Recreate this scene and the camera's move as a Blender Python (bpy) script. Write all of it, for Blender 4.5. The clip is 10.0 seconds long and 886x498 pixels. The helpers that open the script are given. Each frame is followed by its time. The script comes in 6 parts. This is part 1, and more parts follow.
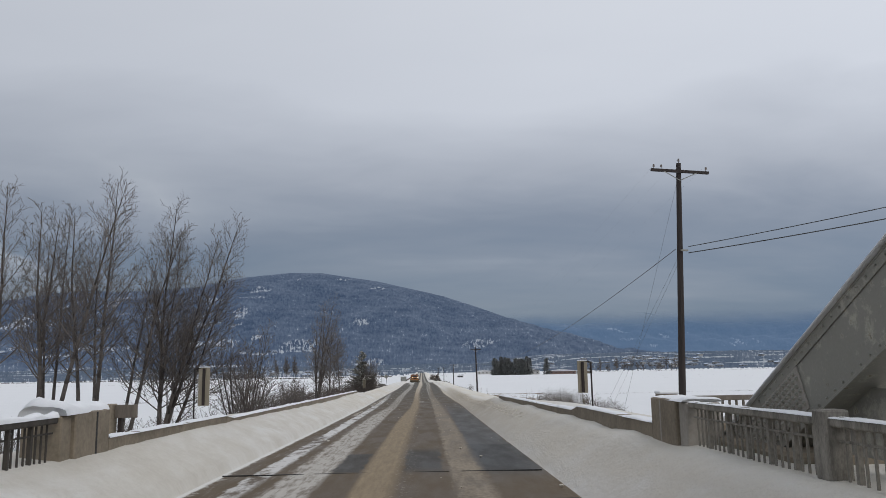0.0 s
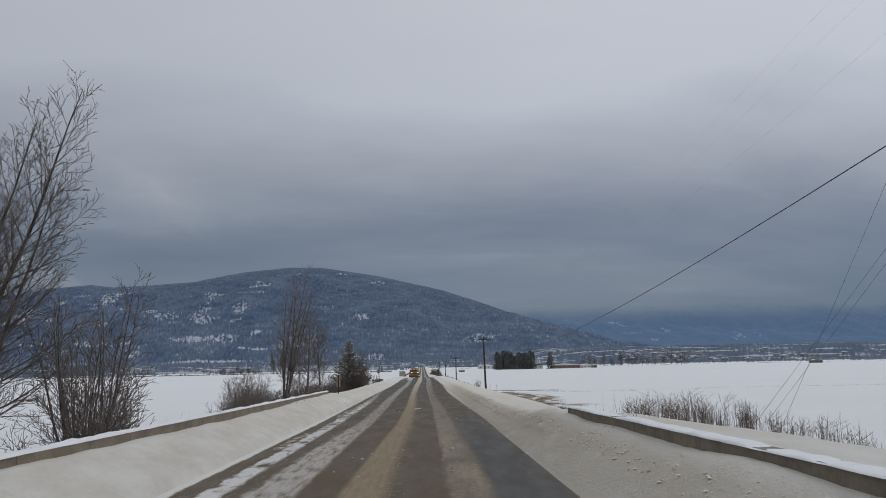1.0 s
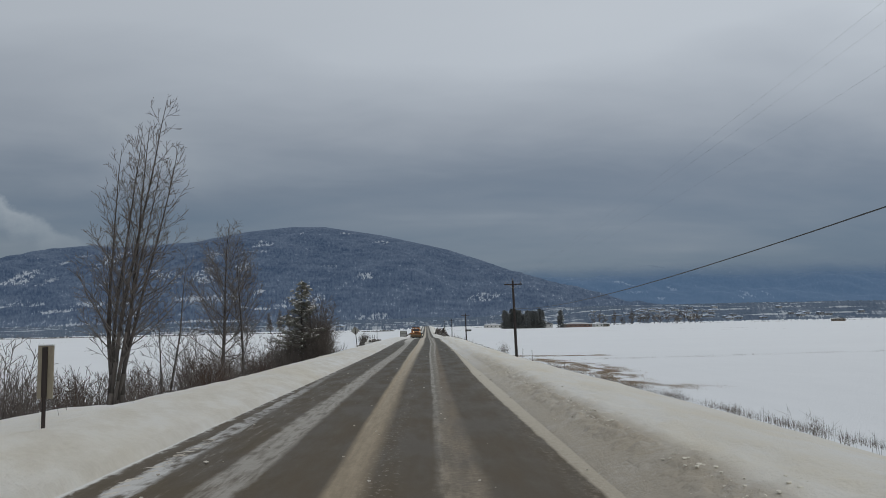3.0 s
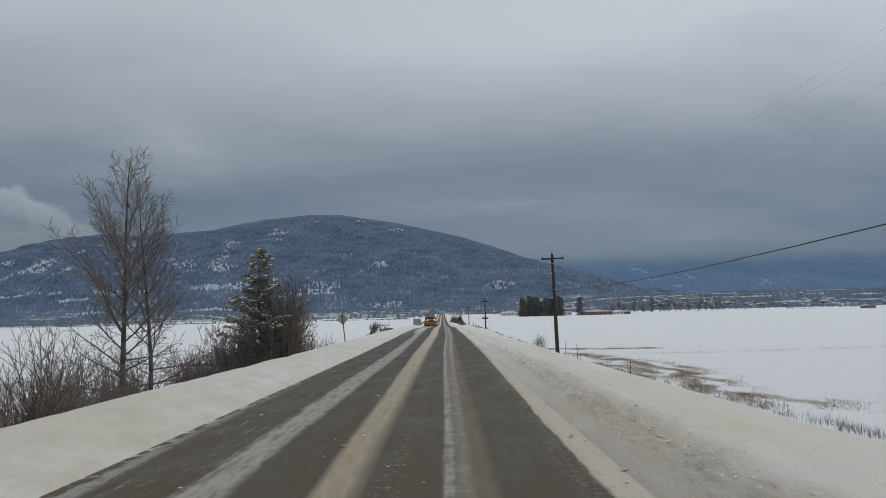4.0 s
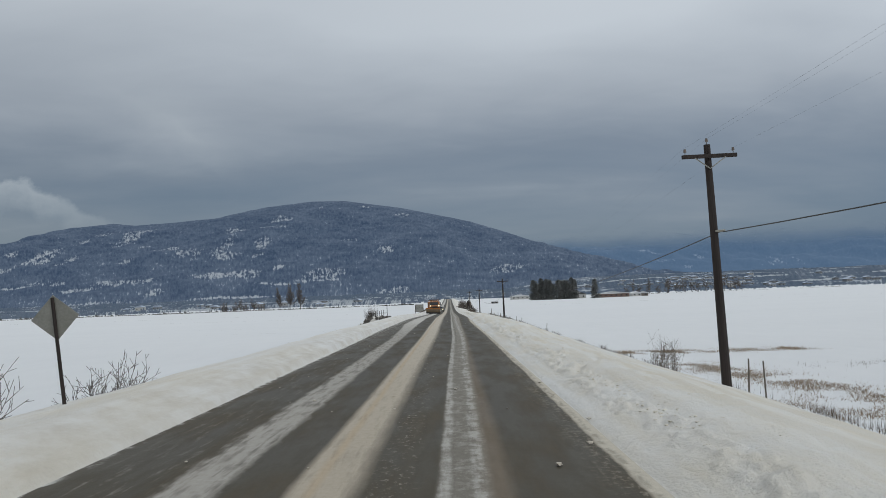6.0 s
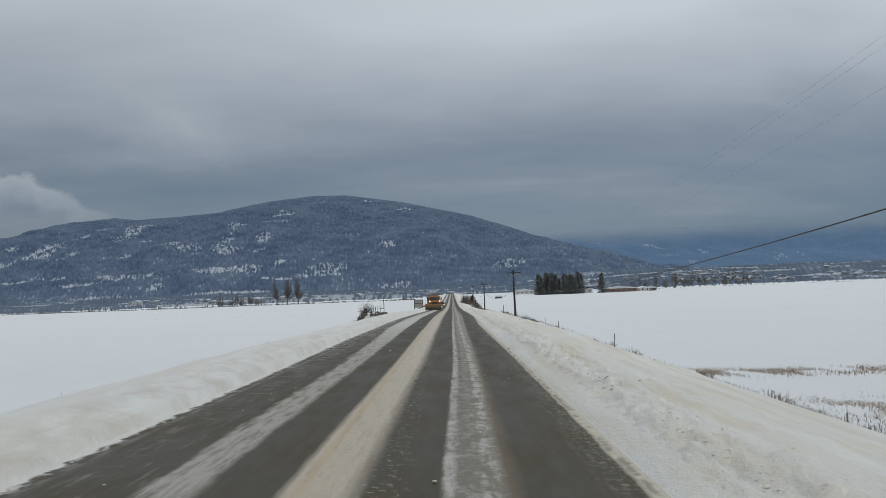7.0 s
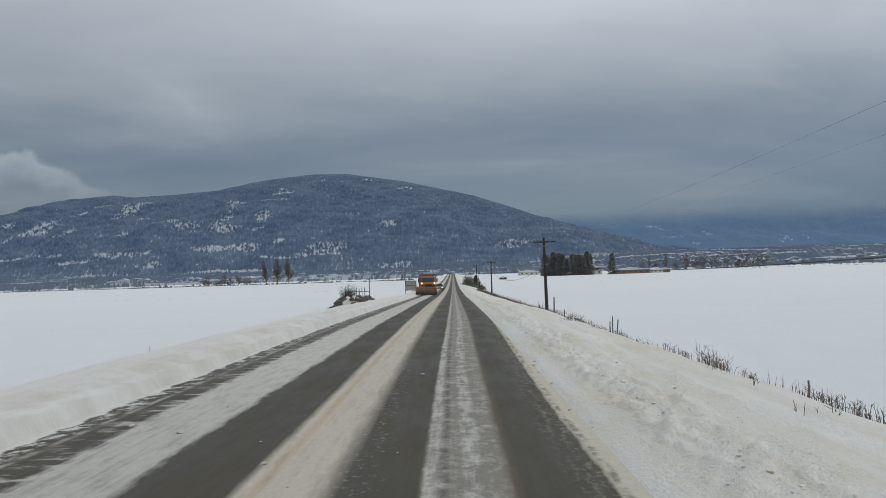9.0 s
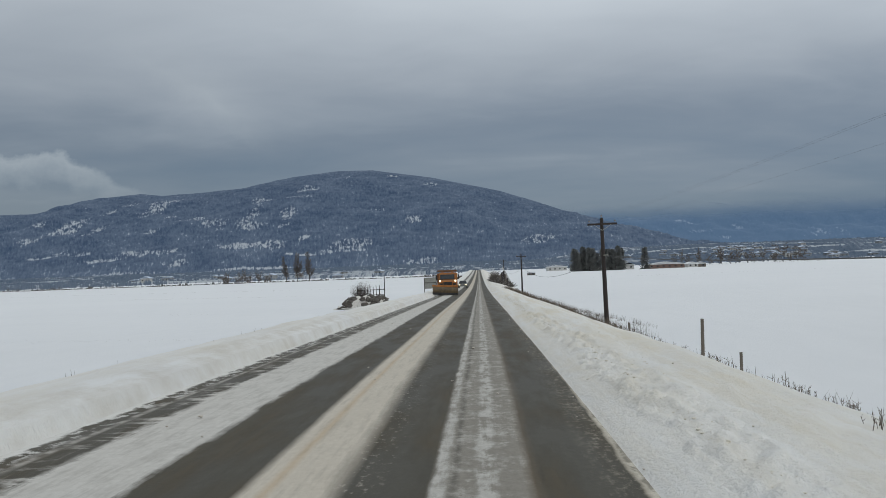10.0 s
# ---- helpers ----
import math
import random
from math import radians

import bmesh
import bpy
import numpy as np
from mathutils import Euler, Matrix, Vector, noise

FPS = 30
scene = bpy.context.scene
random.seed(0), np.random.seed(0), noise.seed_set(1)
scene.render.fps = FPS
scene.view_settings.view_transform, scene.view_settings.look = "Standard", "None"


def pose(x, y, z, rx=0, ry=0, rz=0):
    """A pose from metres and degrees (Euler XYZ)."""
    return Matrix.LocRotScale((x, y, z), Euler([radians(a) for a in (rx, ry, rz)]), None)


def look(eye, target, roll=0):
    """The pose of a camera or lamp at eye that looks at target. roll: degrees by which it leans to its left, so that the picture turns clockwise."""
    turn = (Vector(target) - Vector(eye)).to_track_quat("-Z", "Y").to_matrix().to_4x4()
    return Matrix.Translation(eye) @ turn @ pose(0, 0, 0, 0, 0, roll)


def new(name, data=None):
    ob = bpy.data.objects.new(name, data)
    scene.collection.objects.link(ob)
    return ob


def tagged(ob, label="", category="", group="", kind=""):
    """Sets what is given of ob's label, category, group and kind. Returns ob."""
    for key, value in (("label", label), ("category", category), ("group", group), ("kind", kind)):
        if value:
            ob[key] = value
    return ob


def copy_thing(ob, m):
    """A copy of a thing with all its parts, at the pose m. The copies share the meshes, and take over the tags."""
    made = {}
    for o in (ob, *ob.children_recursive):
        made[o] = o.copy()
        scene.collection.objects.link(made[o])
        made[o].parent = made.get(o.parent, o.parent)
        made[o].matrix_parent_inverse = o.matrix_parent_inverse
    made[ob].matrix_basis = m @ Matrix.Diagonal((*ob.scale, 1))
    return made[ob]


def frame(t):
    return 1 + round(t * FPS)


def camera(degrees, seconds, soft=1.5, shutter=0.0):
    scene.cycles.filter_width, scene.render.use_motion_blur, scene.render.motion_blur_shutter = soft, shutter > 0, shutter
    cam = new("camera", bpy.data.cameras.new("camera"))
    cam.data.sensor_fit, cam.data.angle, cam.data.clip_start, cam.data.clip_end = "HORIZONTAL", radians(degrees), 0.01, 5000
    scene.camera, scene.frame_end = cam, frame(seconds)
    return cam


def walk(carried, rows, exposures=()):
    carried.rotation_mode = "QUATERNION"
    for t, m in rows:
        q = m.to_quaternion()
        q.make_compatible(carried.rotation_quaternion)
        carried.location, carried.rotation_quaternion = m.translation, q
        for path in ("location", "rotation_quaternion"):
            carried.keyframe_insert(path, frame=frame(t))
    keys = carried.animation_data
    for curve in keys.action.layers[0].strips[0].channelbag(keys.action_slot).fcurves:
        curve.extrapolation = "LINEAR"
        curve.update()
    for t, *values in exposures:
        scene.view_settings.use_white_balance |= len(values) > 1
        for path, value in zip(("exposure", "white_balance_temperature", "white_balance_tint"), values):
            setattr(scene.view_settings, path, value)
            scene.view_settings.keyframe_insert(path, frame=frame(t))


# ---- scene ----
cam = camera(60.0, 10.0, 0.85)
PATH = [
    (0.0, (-0.769, -0.000, 2.621), (-0.7093, 1.9740, 2.9371), -0.99),
    (0.5, (-0.651, 10.144, 2.544), (-0.5938, 12.1182, 2.8566), -0.78),
    (1.0, (-0.545, 20.144, 2.474), (-0.4862, 22.1199, 2.7766), -1.13),
    (1.5, (-0.447, 30.015, 2.410), (-0.3897, 31.9944, 2.6910), -1.14),
    (2.0, (-0.359, 39.772, 2.352), (-0.3006, 41.7544, 2.6062), -1.24),
    (2.5, (-0.278, 49.427, 2.299), (-0.2209, 51.4141, 2.5206), -1.31),
    (4.0, (-0.070, 77.932, 2.169), (-0.0644, 79.9247, 2.3382), -1.29),
    (4.5, (-0.009, 87.326, 2.134), (-0.0137, 89.3210, 2.2814), -1.94),
    (5.0, (0.050, 96.691, 2.102), (0.0418, 98.6867, 2.2363), -2.11),
    (5.5, (0.108, 106.040, 2.073), (0.0996, 108.0361, 2.2050), -2.18),
    (7.0, (0.285, 134.136, 1.998), (0.2665, 136.1323, 2.1158), -2.18),
    (7.5, (0.349, 143.564, 1.975), (0.3306, 145.5615, 2.0781), -2.10),
    (8.0, (0.417, 153.048, 1.954), (0.4007, 155.0457, 2.0432), -1.95),
    (8.5, (0.491, 162.601, 1.932), (0.4742, 164.5993, 2.0079), -1.87),
    (9.0, (0.571, 172.237, 1.910), (0.5471, 174.2361, 1.9770), -1.75),
    (9.5, (0.658, 181.972, 1.888), (0.6004, 183.9699, 1.9497), -2.05),
    (10.0, (0.754, 191.818, 1.865), (0.6627, 193.8150, 1.9240), -2.09),
]
walk(cam, [(t, look(e, g, r)) for t, e, g, r in PATH], ((0.0, 0.10, 6500, 10), (0.5, -0.07, 6475, 10), (1.0, -0.16, 6450, 10), (2.5, -0.19, 6440, 7), (5.0, -0.04, 6460, 6), (7.5, -0.01, 6460, 5), (10.0, 0.0, 6460, 5)))

# ---- world and sun: a heavy overcast sky, lighter overhead than over the hills ----
world = bpy.data.worlds.new("overcast")
scene.world = world
world.use_nodes = True


class Nodes:
    """A small way to write node trees."""

    def __init__(self, tree):
        self.tree = tree
        tree.nodes.clear()

    def add(self, kind, props=None, **inputs):
        n = self.tree.nodes.new(kind)
        for k, v in (props or {}).items():
            setattr(n, k, v)
        for k, v in inputs.items():
            self.put(n, k, v)
        return n

    def put(self, n, key, v):
        sock = n.inputs[int(key[1:])] if key[0] == "i" and key[1:].isdigit() else n.inputs[key.replace("_", " ")]
        if isinstance(v, bpy.types.NodeSocket):
            self.tree.links.new(v, sock)
        else:
            sock.default_value = v

    def math(self, op, a, b=0.0, clamp=False):
        return self.add("ShaderNodeMath", {"operation": op, "use_clamp": clamp}, i0=a, i1=b).outputs[0]

    def mix(self, f, a, b, blend="MIX"):
        n = self.add("ShaderNodeMix", {"data_type": "RGBA", "blend_type": blend})
        for i, v in ((0, f), (6, a), (7, b)):
            if isinstance(v, bpy.types.NodeSocket):
                self.tree.links.new(v, n.inputs[i])
            elif i:
                n.inputs[i].default_value = (*v, 1)
            else:
                n.inputs[i].default_value = v
        return n.outputs[2]

    def ramp(self, f, *stops):
        n = self.add("ShaderNodeValToRGB", Fac=f)
        e = n.color_ramp.elements
        while len(e) < len(stops):
            e.new(0.5)
        for el, (p, c) in zip(e, stops):
            el.position = p
            el.color = (c, c, c, min(c, 1.0)) if isinstance(c, (int, float)) else (*c, 1)
        single = all(isinstance(c, (int, float)) and c <= 1.0 for _, c in stops)
        return n.outputs["Alpha" if single else "Color"]

    def noise(self, vec, scale, detail=4.0, rough=0.55, dist=0.0):
        return self.add("ShaderNodeTexNoise", Vector=vec, Scale=scale, Detail=detail, Roughness=rough, Distortion=dist).outputs["Fac"]

    def xyz(self, vec):
        n = self.add("ShaderNodeSeparateXYZ", Vector=vec)
        return n.outputs

    def combine(self, x, y, z):
        return self.add("ShaderNodeCombineXYZ", X=x, Y=y, Z=z).outputs[0]

    def scaled(self, vec, s):
        return self.add("ShaderNodeVectorMath", {"operation": "MULTIPLY"}, i0=vec, i1=s).outputs[0]


N = Nodes(world.node_tree)
direction = N.add("ShaderNodeTexCoord").outputs["Generated"]
dx, dy, dz = N.xyz(direction)
flat = N.combine(N.math("DIVIDE", dx, N.math("ADD", N.math("ABSOLUTE", dz), 0.22)),
                 N.math("DIVIDE", dy, N.math("ADD", N.math("ABSOLUTE", dz), 0.22)), N.math("MULTIPLY", dz, 1.5))
big = N.noise(N.scaled(flat, (0.5, 0.9, 1.0)), 1.0, 5.0, 0.5, 0.4)
fine = N.noise(N.scaled(flat, (0.8, 1.4, 1.0)), 2.6, 6.0, 0.55, 0.6)
height = N.math("ADD", dz, N.math("ADD", N.math("MULTIPLY", N.math("SUBTRACT", big, 0.5), 0.38), N.math("MULTIPLY", N.math("SUBTRACT", fine, 0.5), 0.07)))
clouds = N.ramp(height, (0.0, (0.092, 0.130, 0.198)), (0.06, (0.120, 0.156, 0.218)), (0.14, (0.180, 0.208, 0.262)), (0.24, (0.317, 0.340, 0.388)),
                (0.40, (0.505, 0.53, 0.58)), (0.75, (0.63, 0.65, 0.69)))
clouds = N.add("ShaderNodeVectorMath", {"operation": "SCALE"}, i0=clouds, Scale=N.math("ADD", 1.0, N.math("MULTIPLY", dx, 0.26))).outputs[0]
# one paler bank of cloud behind the hill to the west
ax, az = N.math("DIVIDE", dx, dy), N.math("DIVIDE", dz, dy)
rim = N.math("SUBTRACT", N.math("SUBTRACT", 0.181, N.math("MULTIPLY", N.math("MAXIMUM", N.math("ADD", ax, 0.55), 0.0), 0.55)), az)
rim = N.math("ADD", rim, N.math("MULTIPLY", N.math("SUBTRACT", N.noise(N.combine(ax, 0.0, N.math("MULTIPLY", az, 1.3)), 22.0, 6.0, 0.6), 0.5), 0.055))
puff = N.math("MULTIPLY", N.ramp(rim, (0.0, 0.0), (0.010, 1.0), (0.050, 0.0)), N.ramp(N.math("ADD", ax, 1.0), (0.46, 1.0), (0.58, 0.0)))
puff = N.math("MULTIPLY", puff, N.math("GREATER_THAN", dy, 0.2))
clouds = N.mix(N.math("MULTIPLY", puff, 0.62), clouds, (0.37, 0.39, 0.425))
# a thin pale wisp higher up
rise = N.math("ADD", az, N.math("MULTIPLY", N.math("ADD", ax, 0.38), 0.66))
wisp = N.math("ADD", rise, N.math("MULTIPLY", N.math("SUBTRACT", N.noise(N.combine(ax, 0.0, az), 16.0, 5.0, 0.6), 0.5), 0.06))
wisp = N.math("MULTIPLY", N.ramp(wisp, (0.225, 0.0), (0.262, 1.0), (0.275, 0.6), (0.33, 0.0)), N.ramp(N.math("ADD", ax, 1.0), (0.50, 0.0), (0.62, 1.0), (0.66, 1.0), (0.74, 0.0)))
clouds = N.mix(N.math("MULTIPLY", N.math("MULTIPLY", wisp, N.math("GREATER_THAN", dy, 0.2)), 0.34), clouds, (0.40, 0.42, 0.45))
blue = N.add("ShaderNodeTexSky", {"sky_type": "NISHITA", "sun_disc": False, "sun_elevation": radians(32), "sun_rotation": radians(150)})
veil = N.add("ShaderNodeBackground", Color=blue.outputs[0], Strength=0.01)
deck = N.add("ShaderNodeBackground", Color=clouds, Strength=1.0)
both = N.add("ShaderNodeAddShader", i0=veil.outputs[0], i1=deck.outputs[0])
N.add("ShaderNodeOutputWorld", Surface=both.outputs[0])

sun = new("sun", bpy.data.lights.new("sun", "SUN"))
sun.data.energy, sun.data.angle, sun.data.color = 0.6, radians(25), (1.0, 0.95, 0.88)
sun.matrix_world = look((40, -60, 60), (0, 0, 0))


# ---- materials ----
def material(name):
    m = bpy.data.materials.new(name)
    m.use_nodes = True
    n = Nodes(m.node_tree)
    where = n.add("ShaderNodeTexCoord").outputs["Object"]
    world_place = n.add("ShaderNodeNewGeometry").outputs["Position"]
    return m, n, where, world_place


def finish(n, color, rough=0.8, bump=None, strength=0.3, distance=0.02, metal=0.0, emission=None, glow=0.0):
    b = n.add("ShaderNodeBsdfPrincipled", Metallic=metal)
    n.put(b, "Base_Color", color if isinstance(color, bpy.types.NodeSocket) else (*color, 1))
    n.put(b, "Roughness", rough)
    if bump is not None:
        n.put(b, "Normal", n.add("ShaderNodeBump", Height=bump, Strength=strength, Distance=distance).outputs[0])
    if emission:
        n.put(b, "Emission_Color", (*emission, 1))
        n.put(b, "Emission_Strength", glow)
    n.add("ShaderNodeOutputMaterial", Surface=b.outputs[0])
    return b


def plain(name, dark, light, scale=4.0, rough=0.8, metal=0.0, bump=0.2, stretch=(1, 1, 1)):
    """A surface that wanders between two colours at two scales."""
    m, n, where, _ = material(name)
    v = n.scaled(where, stretch)
    a, b = n.noise(v, scale, 5.0, 0.6), n.noise(v, scale * 9, 3.0, 0.6)
    f = n.math("ADD", n.math("MULTIPLY", a, 0.65), n.math("MULTIPLY", b, 0.35))
    finish(n, n.mix(n.ramp(f, (0.32, 0.0), (0.68, 1.0)), dark, light), rough, f, bump, 0.01, metal)
    return m


def band(n, c, lo, hi, soft):
    """1 between lo and hi, with soft edges."""
    a = n.add("ShaderNodeMapRange", {"interpolation_type": "SMOOTHSTEP"}, Value=c, From_Min=lo - soft, From_Max=lo + soft).outputs[0]
    b = n.add("ShaderNodeMapRange", {"interpolation_type": "SMOOTHSTEP"}, Value=c, From_Min=hi - soft, From_Max=hi + soft, To_Min=1.0, To_Max=0.0).outputs[0]
    return n.math("MULTIPLY", a, b)


def along(n, y, lo, hi, a=0.0, b=1.0):
    return n.add("ShaderNodeMapRange", {"interpolation_type": "SMOOTHSTEP"}, Value=y, From_Min=lo, From_Max=hi, To_Min=a, To_Max=b).outputs[0]


def make_road_material():
    """Asphalt worn bare in the wheel tracks; bands of sand, slush and snow lie between them, and their edges wander along the road."""
    m, n, _, _ = material("asphalt_with_sand_and_snow")
    lane = n.add("ShaderNodeAttribute", {"attribute_name": "lane"}).outputs["Vector"]
    c0, y, _ = n.xyz(lane)
    far = n.math("DIVIDE", y, 260.0, True)

    def sum_of(*terms):
        out = n.math("MULTIPLY", terms[0][0], terms[0][1])
        for v, k in terms[1:]:
            out = n.math("ADD", out, n.math("MULTIPLY", v, k))
        return out

    def edge(*points):
        """A distance across the lanes that changes along the road."""
        if len(points) == 1:
            return points[0][1]
        return n.math("SUBTRACT", n.math("MULTIPLY", n.ramp(far, *[(p / 260.0, (q + 6.0) / 10.0) for p, q in points]), 10.0), 6.0)

    def keyed(*points):
        return n.ramp(far, *[(p / 260.0, q) for p, q in points])

    def strip(c, lo, hi, soft_lo, soft_hi):
        a = n.math("ADD", n.math("DIVIDE", n.math("SUBTRACT", c, lo), soft_lo), 0.5, True)
        b = n.math("ADD", n.math("DIVIDE", n.math("SUBTRACT", hi, c), soft_hi), 0.5, True)
        return n.math("MULTIPLY", a, b)

    wander = n.noise(n.scaled(lane, (0.25, 0.09, 1.0)), 1.0, 3.0, 0.5)
    rag = n.noise(n.scaled(lane, (1.0, 0.40, 1.0)), 3.2, 5.0, 0.65)
    feather = n.noise(n.scaled(lane, (1.0, 0.10, 1.0)), 9.0, 5.0, 0.65)
    blotch = n.noise(n.scaled(lane, (1.0, 0.22, 1.0)), 1.5, 5.0, 0.6)
    crumbs = n.noise(n.scaled(lane, (1.0, 0.7, 1.0)), 11.0, 5.0, 0.72)
    grit = n.noise(lane, 34.0, 4.0, 0.7)
    cross = n.noise(n.scaled(lane, (1.0, 0.9, 1.0)), 2.6, 6.0, 0.72, 0.5)
    half = lambda v: n.math("SUBTRACT", v, 0.5)
    calm = n.math("ADD", c0, sum_of((half(wander), 0.10), (half(rag), 0.06)))
    torn = n.math("ADD", c0, sum_of((half(wander), 0.14), (half(rag), 0.34), (half(feather), 0.22)))

    # bare asphalt: brown by the bridge, grey-green further on, streaked along the lanes
    bare = n.mix(sum_of((grit, 0.5), (feather, 0.5)), (0.036, 0.032, 0.0225), (0.090, 0.079, 0.055))
    bare = n.mix(keyed((0, 0.92), (45, 0.85), (75, 0.45), (120, 0.12), (170, 0.0)), bare, n.mix(sum_of((grit, 0.4), (blotch, 0.6)), (0.056, 0.038, 0.0205), (0.150, 0.104, 0.056)))
    stain = n.math("MULTIPLY", n.ramp(blotch, (0.46, 0.0), (0.66, 0.55)), n.ramp(feather, (0.35, 0.2), (0.62, 1.0)))
    col = n.mix(stain, bare, (0.105, 0.080, 0.050))
    # newer, bluish asphalt in one track past the bridge, and two short dark slabs behind its joint
    newer = n.math("MULTIPLY", strip(calm, edge((0, 1.05), (24, 0.95), (50, 1.05)), edge((0, 2.12), (60, 2.15)), 0.10, 0.12), keyed((0, 0.0), (15, 0.0), (17, 0.85), (42, 0.7), (62, 0.0)))
    col = n.mix(newer, col, n.mix(sum_of((grit, 0.5), (feather, 0.5)), (0.040, 0.043, 0.044), (0.084, 0.088, 0.090)))
    slab = n.math("MULTIPLY", band(n, y, 16.3, 22.6, 0.15), strip(torn, edge((0, 0.85)), edge((0, 2.15)), 0.08, 0.1))
    slab = n.math("MAXIMUM", slab, n.math("MULTIPLY", band(n, y, 16.3, 20.2, 0.2), strip(torn, edge((0, -2.25)), edge((0, -1.62)), 0.10, 0.08)))
    slab = n.math("MAXIMUM", slab, n.math("MULTIPLY", band(n, y, 16.3, 21.0, 0.9), strip(torn, edge((0, -0.72)), edge((0, 0.10)), 0.10, 0.08)))
    col = n.mix(n.math("MULTIPLY", slab, 0.8), col, n.mix(grit, (0.020, 0.020, 0.019), (0.052, 0.051, 0.047)))

    # sand between the lanes
    sand = n.mix(sum_of((crumbs, 0.7), (feather, 0.3)), (0.180, 0.134, 0.082), (0.400, 0.320, 0.215))
    pale = n.mix(sum_of((crumbs, 0.7), (blotch, 0.3)), (0.42, 0.372, 0.30), (0.68, 0.63, 0.55))
    sand = n.mix(keyed((0, 0.0), (60, 0.1), (100, 0.45), (165, 0.9), (200, 1.0)), sand, pale)
    groove = strip(calm, edge((0, -1.34), (110, -1.40), (205, -1.30)), edge((0, -1.24), (110, -1.28), (205, -1.20)), 0.08, 0.08)
    sand = n.mix(n.math("MULTIPLY", groove, keyed((0, 0.0), (90, 0.2), (150, 0.5), (260, 0.5))), sand, (0.47, 0.345, 0.21))
    mid = strip(calm, edge((0, -1.62), (34, -1.50), (50, -1.18), (70, -1.25), (90, -1.46), (118, -1.58), (156, -1.42), (205, -1.50)),
                edge((0, -0.92), (34, -0.78), (52, -0.66), (90, -0.98), (118, -0.92), (156, -0.64), (205, -0.62)), 0.12, 0.26)
    mid = n.math("MULTIPLY", mid, n.math("ADD", keyed((0, 0.75), (50, 0.75), (90, 0.92), (120, 1.0)), n.math("MULTIPLY", half(feather), 1.1)), True)
    col = n.mix(mid, col, sand)
    speckle = n.math("MULTIPLY", strip(torn, edge((0, -0.9), (156, -0.66)), edge((0, -0.55), (156, -0.25)), 0.2, 0.3), n.ramp(crumbs, (0.56, 0.0), (0.66, 0.45)))
    col = n.mix(speckle, col, pale)

    # the middle of the near lane: clumps of brown slush by the bridge
    clump = n.math("MULTIPLY", strip(torn, edge((0, 0.22), (34, 0.26), (90, 0.1)), edge((0, 0.86), (34, 0.95), (56, 0.82), (90, 0.5)), 0.12, 0.18),
                   n.ramp(sum_of((blotch, 0.55), (crumbs, 0.25), (feather, 0.2)), (0.42, 0.15), (0.58, 0.95)))
    clump = n.math("MULTIPLY", clump, keyed((0, 0.85), (66, 0.85), (92, 0.0)))
    col = n.mix(clump, col, n.mix(sum_of((crumbs, 0.8), (rag, 0.2)), (0.135, 0.102, 0.066), (0.46, 0.395, 0.305)))
    # further on a rutted strip: two white lines, grey slush between them and a brown margin
    snow = n.mix(sum_of((crumbs, 0.75), (rag, 0.25)), (0.40, 0.375, 0.335), (0.74, 0.725, 0.69))
    first, last = edge((0, 0.1), (80, 0.06), (92, 0.0), (118, -0.06), (135, 0.05), (155, 0.24), (184, 0.21), (205, 0.26)), edge((0, 0.4), (80, 0.36), (92, 0.36), (118, 0.46), (135, 0.66), (155, 0.93), (184, 1.04), (205, 1.20))
    grown = keyed((0, 0.0), (66, 0.0), (92, 1.0))
    brown = n.math("MULTIPLY", strip(calm, n.math("SUBTRACT", last, 0.12), n.math("ADD", last, keyed((0, 0.3), (92, 0.26), (118, 0.24), (155, 0.08), (260, 0.05))), 0.10, 0.14), keyed((0, 0.0), (66, 0.0), (85, 0.75), (125, 0.8), (155, 0.55), (260, 0.4)))
    col = n.mix(brown, col, n.mix(sum_of((crumbs, 0.5), (feather, 0.5)), (0.085, 0.064, 0.040), (0.25, 0.195, 0.135)))
    body = n.math("MULTIPLY", strip(calm, first, last, 0.07, 0.10), grown)
    rut = n.mix(n.ramp(sum_of((cross, 0.55), (crumbs, 0.25), (feather, 0.2)), (0.49, 0.0), (0.64, 1.0)), n.mix(crumbs, (0.15, 0.137, 0.115), (0.32, 0.296, 0.255)), n.mix(crumbs, (0.34, 0.32, 0.285), (0.60, 0.58, 0.54)))
    rut = n.mix(keyed((0, 0.3), (92, 0.18), (118, 0.08), (155, 0.06), (190, 0.10), (260, 0.12)), rut, snow)
    col = n.mix(n.math("MULTIPLY", body, keyed((0, 0.5), (92, 0.55), (135, 0.75), (175, 0.92))), col, rut)
    line = strip(n.math("ADD", calm, n.math("MULTIPLY", half(rag), 0.08)), n.math("ADD", first, 0.01), n.math("ADD", first, 0.13), 0.04, 0.05)
    line = n.math("MULTIPLY", n.math("MULTIPLY", line, grown), n.ramp(sum_of((feather, 0.5), (cross, 0.5)), (0.41, 0.1), (0.55, 0.95)))
    twin = strip(n.math("ADD", calm, n.math("MULTIPLY", half(rag), 0.12)), n.math("SUBTRACT", last, keyed((0, 0.15), (118, 0.17), (155, 0.25), (190, 0.5), (260, 0.5))), n.math("SUBTRACT", last, keyed((0, 0.02), (118, 0.04), (155, 0.08), (190, 0.30), (260, 0.32))), 0.05, 0.06)
    twin = n.math("MULTIPLY", n.math("MULTIPLY", twin, keyed((0, 0.0), (95, 0.0), (118, 0.75), (260, 0.95))), n.ramp(sum_of((feather, 0.4), (cross, 0.6)), (0.44, 0.0), (0.54, 1.0)))
